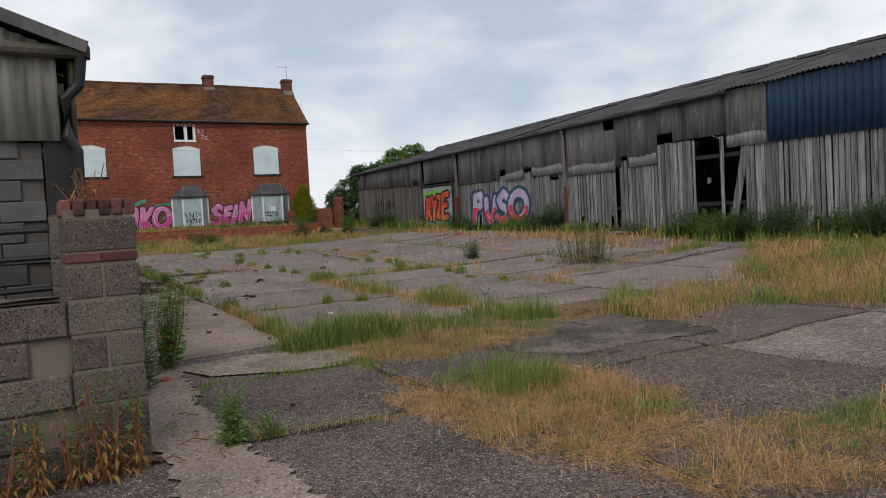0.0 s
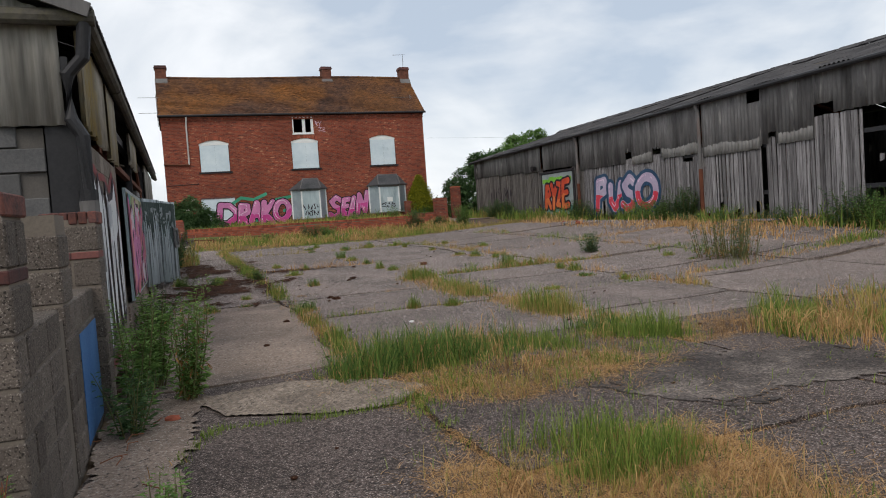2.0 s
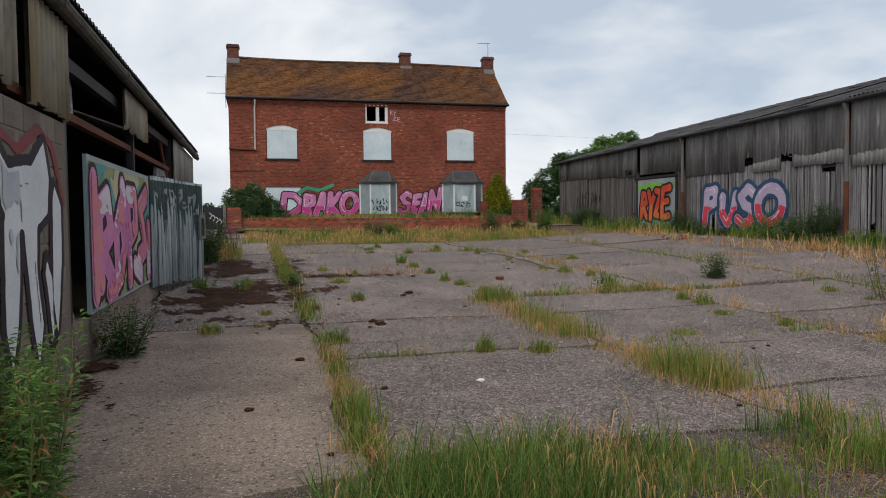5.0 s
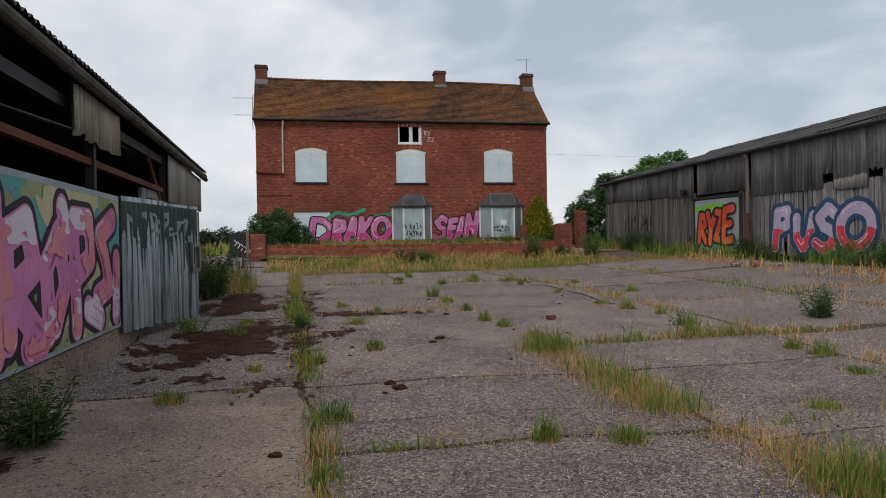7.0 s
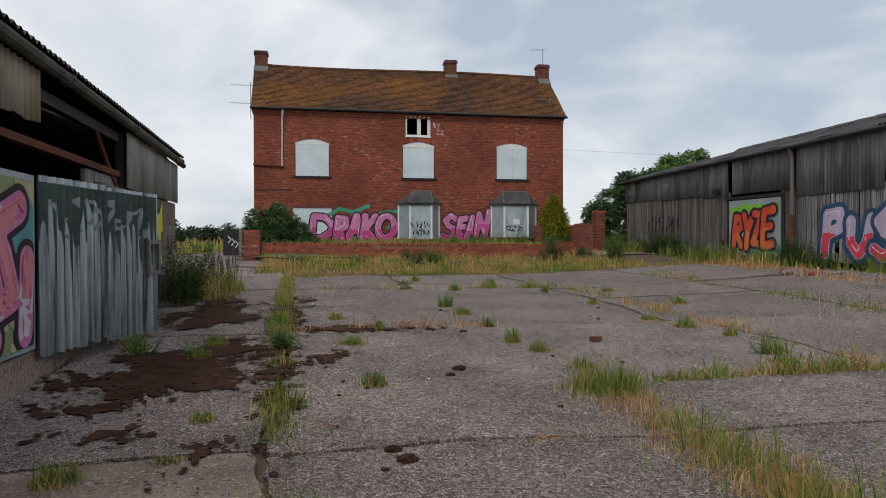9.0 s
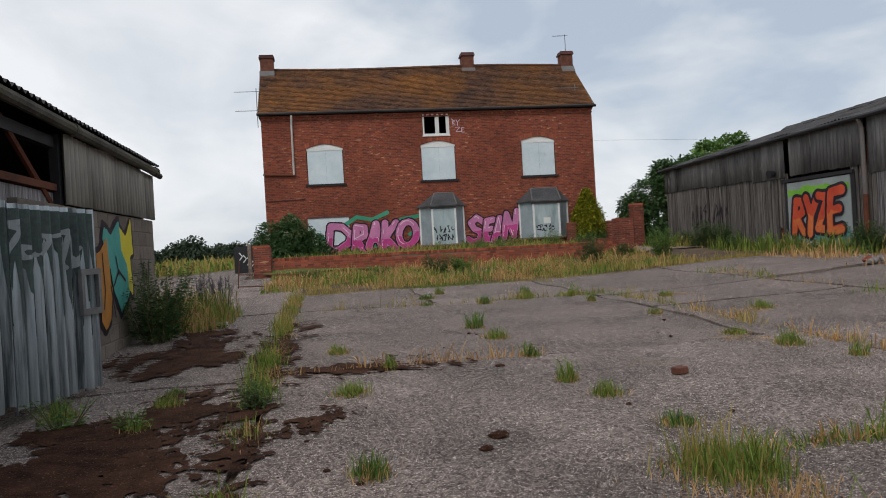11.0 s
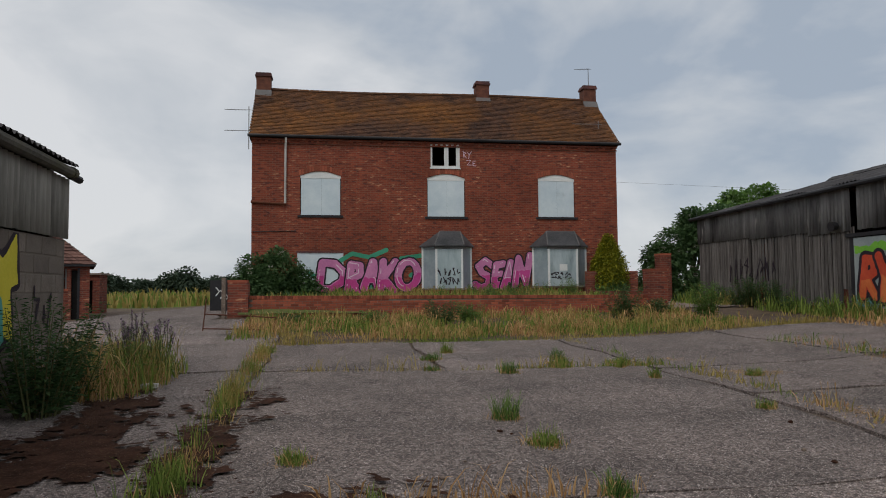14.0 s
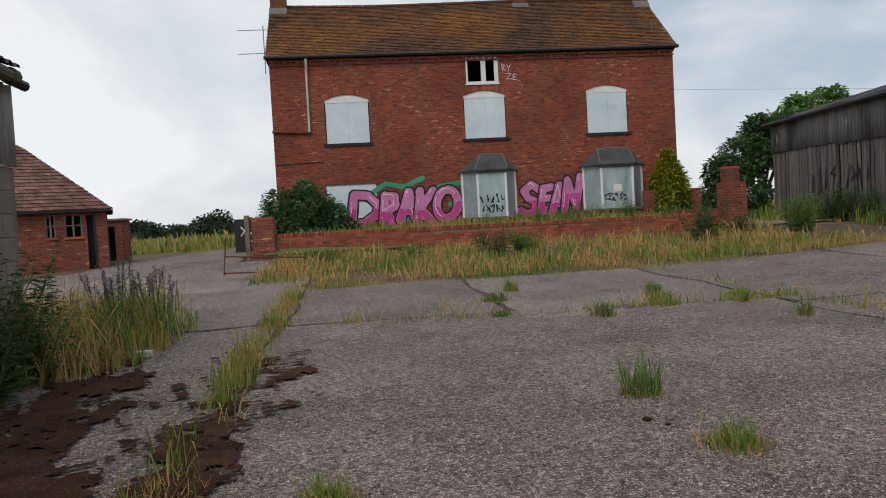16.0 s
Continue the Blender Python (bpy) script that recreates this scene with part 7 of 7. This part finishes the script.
weed(0.98, 10.4, 0.75, 9, 22, spread=0.2)
weed(1.05, 13.4, 0.62, 22, 23, M_DARKLEAF, spread=0.36, label="low dark bushy weed against the shed wall", dense=1.1)
weed(12.24, 13.6, 1.1, 48, 24, M_DARKLEAF, spread=0.72, leaf_len=0.07, dense=0.6, dry=0.35, foot=1.0, label="stand of tall thin weeds with bare stalks")
weed(11.2, 17.2, 0.55, 18, 25, M_DARKLEAF, spread=0.3, label="dark thistle-like weed on the slabs")
weed(8.75, 17.25, 0.35, 8, 26, spread=0.15, leaf_len=0.06)
weed(3.13, 18.5, 0.28, 14, 27, M_DARKLEAF, spread=0.16, leaf_len=0.07, label="small dark weed in the slab joint")
weed(1.56, 18.4, 0.32, 10, 28, spread=0.25, leaf_len=0.07)
weed(2.2, 18.15, 0.22, 10, 29, spread=0.22, leaf_len=0.06)
weed(1.25, 23.2, 1.25, 30, 30, M_DARKLEAF, spread=0.55, leaf_len=0.12, label="dense dark green bushy weed at the shed corner", dense=0.8)
weed(1.25, 24.2, 0.9, 18, 31, M_DARKLEAF, spread=0.4, leaf_len=0.1, label="dense dark green bushy weed at the shed corner")
weed(1.55, 25.6, 1.0, 18, 32, M_LEAF, spread=0.34, leaf_len=0.06, flower=M_PURPLE, label="stand of purple-spiked flowering weeds")
weed(1.85, 26.0, 0.85, 12, 33, M_LEAF, spread=0.3, leaf_len=0.06, flower=M_PURPLE, label="stand of purple-spiked flowering weeds")
for i, (x, y, h, sp_) in enumerate(((12.0, 33.2, 1.05, 0.5), (14.4, 33.2, 1.0, 0.45), (7.2, 33.9, 0.7, 0.5), (8.0, 34.4, 0.6, 0.4), (13.6, 34.6, 0.5, 0.4), (5.4, 34.3, 0.4, 0.4), (3.2, 34.6, 0.35, 0.4))):
    weed(x, y, h, 22, 50 + i, M_DARKLEAF if i % 2 == 0 else M_LEAF, spread=sp_, leaf_len=0.12, dense=1.0, label="bushy grey-green weed before the garden wall", group="weeds before the garden wall")
weed(0.5, 5.45, 0.3, 9, 40, spread=0.16, dry=1.0, leaf_len=0.05, dense=0.5, z=1.6, label="dry wispy weeds rooted on top of the pier")
foot = random.Random(8)
for i, (x, y, h) in enumerate(((18.05, 21.8, 1.25), (17.9, 22.6, 0.9), (17.9, 36.6, 1.1), (17.8, 35.3, 0.9), (17.95, 28.7, 0.9))):
    weed(x, y, h, 34, 190 + i, M_DARKLEAF, spread=0.5, leaf_len=0.13, dense=0.7, label="dark bushy weed against the barn planks", group="weeds along the barn")
yy = 5.0
i = 0
while yy < 40:
    near = yy < 15.5
    h = foot.uniform(0.8, 1.3) if near else foot.uniform(0.35, 0.9)
    weed(foot.uniform(17.5, 18.25), yy, h, 26 if near else 16, 100 + i, M_DARKLEAF if foot.random() < 0.6 else M_LEAF, spread=0.6, leaf_len=0.15, dense=0.5, label="nettles and tall weeds along the foot of the barn", group="weeds along the barn")
    yy += foot.uniform(0.35, 0.65) if near else foot.uniform(0.9, 2.2)
    i += 1
for i in range(16):
    weed(foot.uniform(8, 14.2), foot.uniform(38.5, 43), foot.uniform(0.4, 0.8), 8, 150 + i, M_LEAF, spread=0.4, leaf_len=0.13, dense=0.4, label="rough weeds in the overgrown garden", group="weeds in the garden")


def crown(verts, faces, lumps, n, size, seed, shell=0.55):
    """Leaves over a cluster of rounded lumps, denser towards their outsides, with an uneven edge."""
    r2 = random.Random(seed)
    weights = [l[3] ** 2 for l in lumps]
    for _ in range(n):
        x, y, z, r_ = r2.choices(lumps, weights)[0]
        v = Vector((r2.gauss(0, 1), r2.gauss(0, 1), r2.gauss(0, 1))).normalized()
        rad = r_ * (shell + (1.12 - shell) * r2.random())
        rad *= 1 + 0.22 * noise.noise((v * 2.5 + Vector((x, y, z))).to_tuple())
        p = Vector((x, y, z)) + Vector((v.x * rad, v.y * rad, v.z * rad * 0.85))
        d_ = (v + Vector((r2.uniform(-1, 1), r2.uniform(-1, 1), r2.uniform(-1.0, 0.4)))).normalized()
        s_ = size * r2.uniform(0.6, 1.3)
        leaf_quads(verts, faces, p, d_, s_, s_ * 0.32, Vector((0, 0, 1)))


def tree(name, x, y, z, lumps, n, size, seed, label, category, mat=None, trunk=0.12, flowers=0):
    root = thing(name, (x, y, z), label, category)
    bm = bmesh.new()
    r2 = random.Random(seed)
    for l in lumps:
        t = Vector((l[0], l[1], l[2]))
        b = Vector((x, y, z - 0.1))
        m = b.lerp(t, 0.5) + Vector((r2.uniform(-0.2, 0.2), r2.uniform(-0.2, 0.2), 0.1))
        tube(bm, [b, m, t], trunk, 6, trunk * 0.2)
    part("trunk", bm, M_BARK, root)
    verts, faces = [], []
    crown(verts, faces, lumps, n, size, seed)
    hang(raw("crown", verts, faces, mat or M_DARKLEAF), root)
    if flowers:
        verts, faces = [], []
        for _ in range(flowers):
            l = r2.choice(lumps)
            v = Vector((r2.uniform(-0.8, 0.8), -1, r2.uniform(-0.2, 0.9))).normalized() * l[3] * 1.02
            for _ in range(14):
                p = Vector((l[0], l[1], l[2])) + v + Vector((r2.uniform(-0.09, 0.09), r2.uniform(-0.05, 0.05), r2.uniform(-0.04, 0.04)))
                leaf_quads(verts, faces, p, Vector((r2.uniform(-1, 1), -0.4, r2.uniform(0, 1))).normalized(), 0.05, 0.03, Vector((0, 0, 1)))
        hang(raw("blossom", verts, faces, M_FLOWER), root)
    return root


tree("elder_bush", 2.2, 42.4, 1.3, [(1.55, 42.3, 1.95, 0.75), (2.4, 42.4, 2.3, 0.8), (3.1, 42.5, 1.95, 0.65), (1.4, 42.6, 2.55, 0.48), (2.3, 42.6, 2.85, 0.42), (3.2, 42.2, 1.55, 0.65), (2.0, 42.0, 1.6, 0.85), (0.95, 42.4, 1.6, 0.5), (3.75, 42.5, 1.5, 0.45)], 14000, 0.14, 1, "dark green elder bush against the house wall", "bush", trunk=0.05, flowers=10)
tree("elder_tree", 20.0, 44.6, 1.1, [(18.1, 44.0, 1.9, 0.75), (18.7, 44.4, 2.8, 0.85), (19.7, 44.8, 3.5, 0.95), (20.8, 45.2, 4.3, 0.9), (19.2, 44.2, 1.9, 1.0), (21.6, 46, 4.2, 1.2), (18.7, 43.4, 1.3, 0.6), (22.8, 46.4, 4.6, 1.0), (20.3, 44.9, 4.75, 0.45), (18.2, 44.2, 3.1, 0.4)], 15000, 0.2, 2, "large flowering elder tree behind the barn end", "tree", flowers=26)
tree("ash_tree", 27.5, 52, 1.0, [(26.2, 52, 5.6, 0.9), (27.4, 52.5, 6.3, 0.9), (29.0, 53, 6.6, 1.0), (30.4, 53, 5.9, 1.2), (25.2, 51, 4.6, 1.2), (28, 52, 5.0, 1.5), (29.6, 52.8, 7.2, 0.45), (26.8, 52.3, 6.8, 0.35)], 12000, 0.24, 3, "broad green tree behind the barn roof", "tree", mat=M_LEAF)
con = [(15.75, 43.3, 1.5 + 0.22 * k, 0.72 - 0.03 * abs(k - 2) - (0.06 * max(0, k - 5))) for k in range(11)]
gold = thing("golden_conifer", (15.75, 43.3, 1.2), "golden yellow-green rounded conifer by the house corner", "conifer")
bm = bmesh.new()
tube(bm, [(15.75, 43.3, 1.1), (15.75, 43.3, 3.6)], 0.07, 6, 0.02)
part("trunk", bm, M_BARK, gold)
verts, faces = [], []
crown(verts, faces, [c_ for c_ in con if c_[3] > 0.1 and c_[2] > 1.9], 15000, 0.12, 9, 0.6)
hang(raw("upper_foliage", verts, faces, M_GOLD), gold)
verts, faces = [], []
crown(verts, faces, [c_ for c_ in con if c_[3] > 0.1 and c_[2] <= 1.9], 9000, 0.12, 10, 0.6)
hang(raw("lower_foliage", verts, faces, M_LEAF), gold)
# far trees and hedges
far = random.Random(77)
M_FARLEAF = leafy("hazy_far_leaf", (0.035, 0.06, 0.04), (0.075, 0.105, 0.065), trans=0.1)
proto = None
for i in range(15):
    ang = -18 + i * 2.2
    dist = far.uniform(150, 260)
    x, y = 4 + dist * math.sin(radians(ang)), 17 + dist * math.cos(radians(ang))
    r_ = far.uniform(2.2, 4.2)
    if proto is None or i % 3 == 0:
        proto = tree("field_tree", x, y, ground_z(x, y) - 0.1, [(x + far.uniform(-1, 1) * r_, y + far.uniform(-1, 1) * r_, 1 + r_ * far.uniform(0.6, 1.2), r_ * far.uniform(0.5, 0.85)) for _ in range(7)], 3000, 0.8, 300 + i, "distant round field tree in a hedgerow", "tree", mat=M_FARLEAF, trunk=0.3)
        proto["group"] = "field trees"
    else:
        copy_thing(proto, Matrix.Translation((x, y, ground_z(x, y) - 0.1)) @ pose(0, 0, 0, 0, 0, far.uniform(0, 360)))
verts, faces = [], []
hedge = [(4 + 300 * math.sin(radians(-40 + k * 0.55)) + far.uniform(-4, 4), 17 + 300 * math.cos(radians(-40 + k * 0.55)), 1.0 + far.uniform(1.0, 3.2), far.uniform(3.0, 5.0)) for k in range(150)]
crown(verts, faces, hedge, 32000, 1.6, 5)
tagged(raw("far_wood", verts, faces, M_FARLEAF), "distant belt of hedgerow trees beyond the fields", "woodland", kind="stuff")

# ---- small things ----
loose = to_mesh("loose_brick_mesh", boxes((-0.07, 0.07, -0.051, 0.051, 0, 0.065), bevel=0.007), M_CHIM)
for x, y, rz in ((7.12, 18.35, 25),):
    ob = new("loose_brick", loose)
    ob.matrix_basis = pose(x, y, ground_z(x, y) + 0.008, 0, 0, rz)
    tagged(ob, "loose chipped red brick lying on the slabs", "brick", "loose bricks")


def clod(x, y, r_, mat, name, label, category, seed, flat=0.5, group=""):
    bm = bmesh.new()
    bmesh.ops.create_icosphere(bm, subdivisions=2, radius=r_)
    for v in bm.verts:
        k = 1 + 0.45 * noise.noise((v.co * (2.2 / r_) + Vector((seed * 3.1, seed, 0))).to_tuple())
        v.co = Vector((x, y, ground_z(x, y) + r_ * flat * 0.5)) + Vector((v.co.x * k * 1.3, v.co.y * k, v.co.z * k * flat))
    ob = hang(new(name, to_mesh(name, bm, mat)), None)
    return tagged(ob, label, category, group)


# clods of earth; the first stands for a black scrap of plastic
for i, (x, y, r_) in enumerate(((5.0, 17.0, 0.06), (4.05, 14.4, 0.06), (3.99, 14.62, 0.05), (4.85, 16.75, 0.04), (5.6, 19.4, 0.04), (3.55, 11.25, 0.03), (2.9, 12.6, 0.04), (2.4, 10.9, 0.03))):
    clod(x, y, r_, M_MOSS, "soil_clod", "dark lump lying on the concrete", "clod", i, 0.55, "clods")
clod(1.3, 7.9, 0.05, M_BRICK, "broken_brick", "broken lump of red brick by the weeds", "brick", 44, 0.6)
clod(4.46, 11.3, 0.03, M_WHITE, "crumpled_paper", "small crumpled white scrap of litter", "litter", 40, 0.5)
clod(1.5, 9.0, 0.04, M_RENDER, "stone", "small pale stone beside the weeds", "stone", 41, 0.6)
gr = random.Random(99)
for i in range(60):
    x, y = gr.uniform(0.9, 9.0), gr.uniform(4.5, 22)
    clod(x, y, gr.uniform(0.008, 0.022), gr.choice((M_MOSS, M_SMOOTH, M_MOSS)), "pebble", "small loose stone or crumb on the yard", "pebble", i + 60, 0.7, "pebbles")
rubble = random.Random(6)
for i in range(14):
    x, y = 15.9 + rubble.uniform(-0.5, 0.5), 25.6 + rubble.uniform(-0.7, 0.7)
    clod(x, y, rubble.uniform(0.06, 0.14), rubble.choice((M_SMOOTH, M_BRICK, M_PLANK)), "rubble", "broken lump of rubble near the barn", "rubble", 130 + i, 0.7, "rubble heap")
branch = thing("fallen_plank", (17.6, 17.9, 0.5), "fallen weathered plank leaning on the barn foot", "plank")
part("board", boxes((17.4, 17.55, 17.2, 19.2, 0.55, 0.6)), M_PLANK, branch)
slab2 = thing("broken_trim", (1.8, 25.2, 0.4), "pale broken strip of trim lying by the weeds", "debris")
part("strip", boxes((1.72, 2.02, 24.95, 25.05, ground_z(1.8, 25) + 0.005, ground_z(1.8, 25) + 0.06)), M_RENDER, slab2)
for i in range(14):
    x, y = gr.uniform(0.75, 1.3), gr.uniform(4.9, 8.4)
    tw = new("twig")
    bm = bmesh.new()
    a0 = gr.uniform(0, 6.28)
    z = ground_z(x, y) + 0.02
    tube(bm, [(x, y, z), (x + 0.1 * math.cos(a0), y + 0.1 * math.sin(a0), z + 0.02), (x + 0.2 * math.cos(a0 + 0.3), y + 0.2 * math.sin(a0 + 0.3), z)], 0.004, 5)
    bpy.data.objects.remove(tw)
    tagged(hang(new("twig", to_mesh("twig", bm, M_REDSTEM)), None), "dry brown twig lying on the ground", "twig", "twigs")


# aerials and the overhead wire
def aerial(x, y, z, mast, boom, length, yaw, label):
    root = thing("tv_aerial", (x, y, z), label, "aerial")
    bm = bmesh.new()
    tube(bm, [(x, y, z), (x, y, z + mast)], 0.018, 6)
    part("mast", bm, M_METAL, root)
    c_, s_ = math.cos(radians(yaw)), math.sin(radians(yaw))
    for bz in boom:
        bm = bmesh.new()
        tube(bm, [(x - 0.15 * c_, y - 0.15 * s_, z + bz), (x + length * c_, y + length * s_, z + bz)], 0.012, 6)
        part("boom", bm, M_METAL, root)
        for k in range(7):
            q = length * k / 7
            bm = bmesh.new()
            tube(bm, [(x + q * c_ + 0.12 * s_, y + q * s_ - 0.12 * c_, z + bz), (x + q * c_ - 0.12 * s_, y + q * s_ + 0.12 * c_, z + bz)], 0.006, 5)
            part("element", bm, M_METAL, root)
    return root


aerial(16.55, RY, 11.2, 0.95, (0.9,), 0.65, 168, "thin television aerial on the chimney stack")
aerial(1.08, 44.4, 7.3, 1.75, (0.75, 1.6), 0.95, 178, "pair of television aerials on the house corner")
aerial(16.2, 45.2, 7.2, 1.9, (1.75,), 1.2, 176, "long television aerial fixed before the roof")
wire = thing("overhead_wire", (40, 46, 6.2), "thin overhead cable running from the house", "cable")
bm = bmesh.new()
tube(bm, [(16.7, 44.6, 6.25)] + [(16.7 + 5 * k, 44.6 + 0.6 * k, 6.25 - 0.1 * math.sin(math.pi * k / 12)) for k in range(1, 13)], 0.004, 5)
part("cable", bm, M_BLACK, wire)
pole = thing("utility_pole", (76.7, 51.8, 1.0), "wooden pole carrying the overhead cable", "pole")
bm = bmesh.new()
tube(bm, [(76.7, 51.8, 0.5), (76.7, 51.8, 6.6)], 0.14, 8, 0.1)
part("shaft", bm, M_BARK, pole)
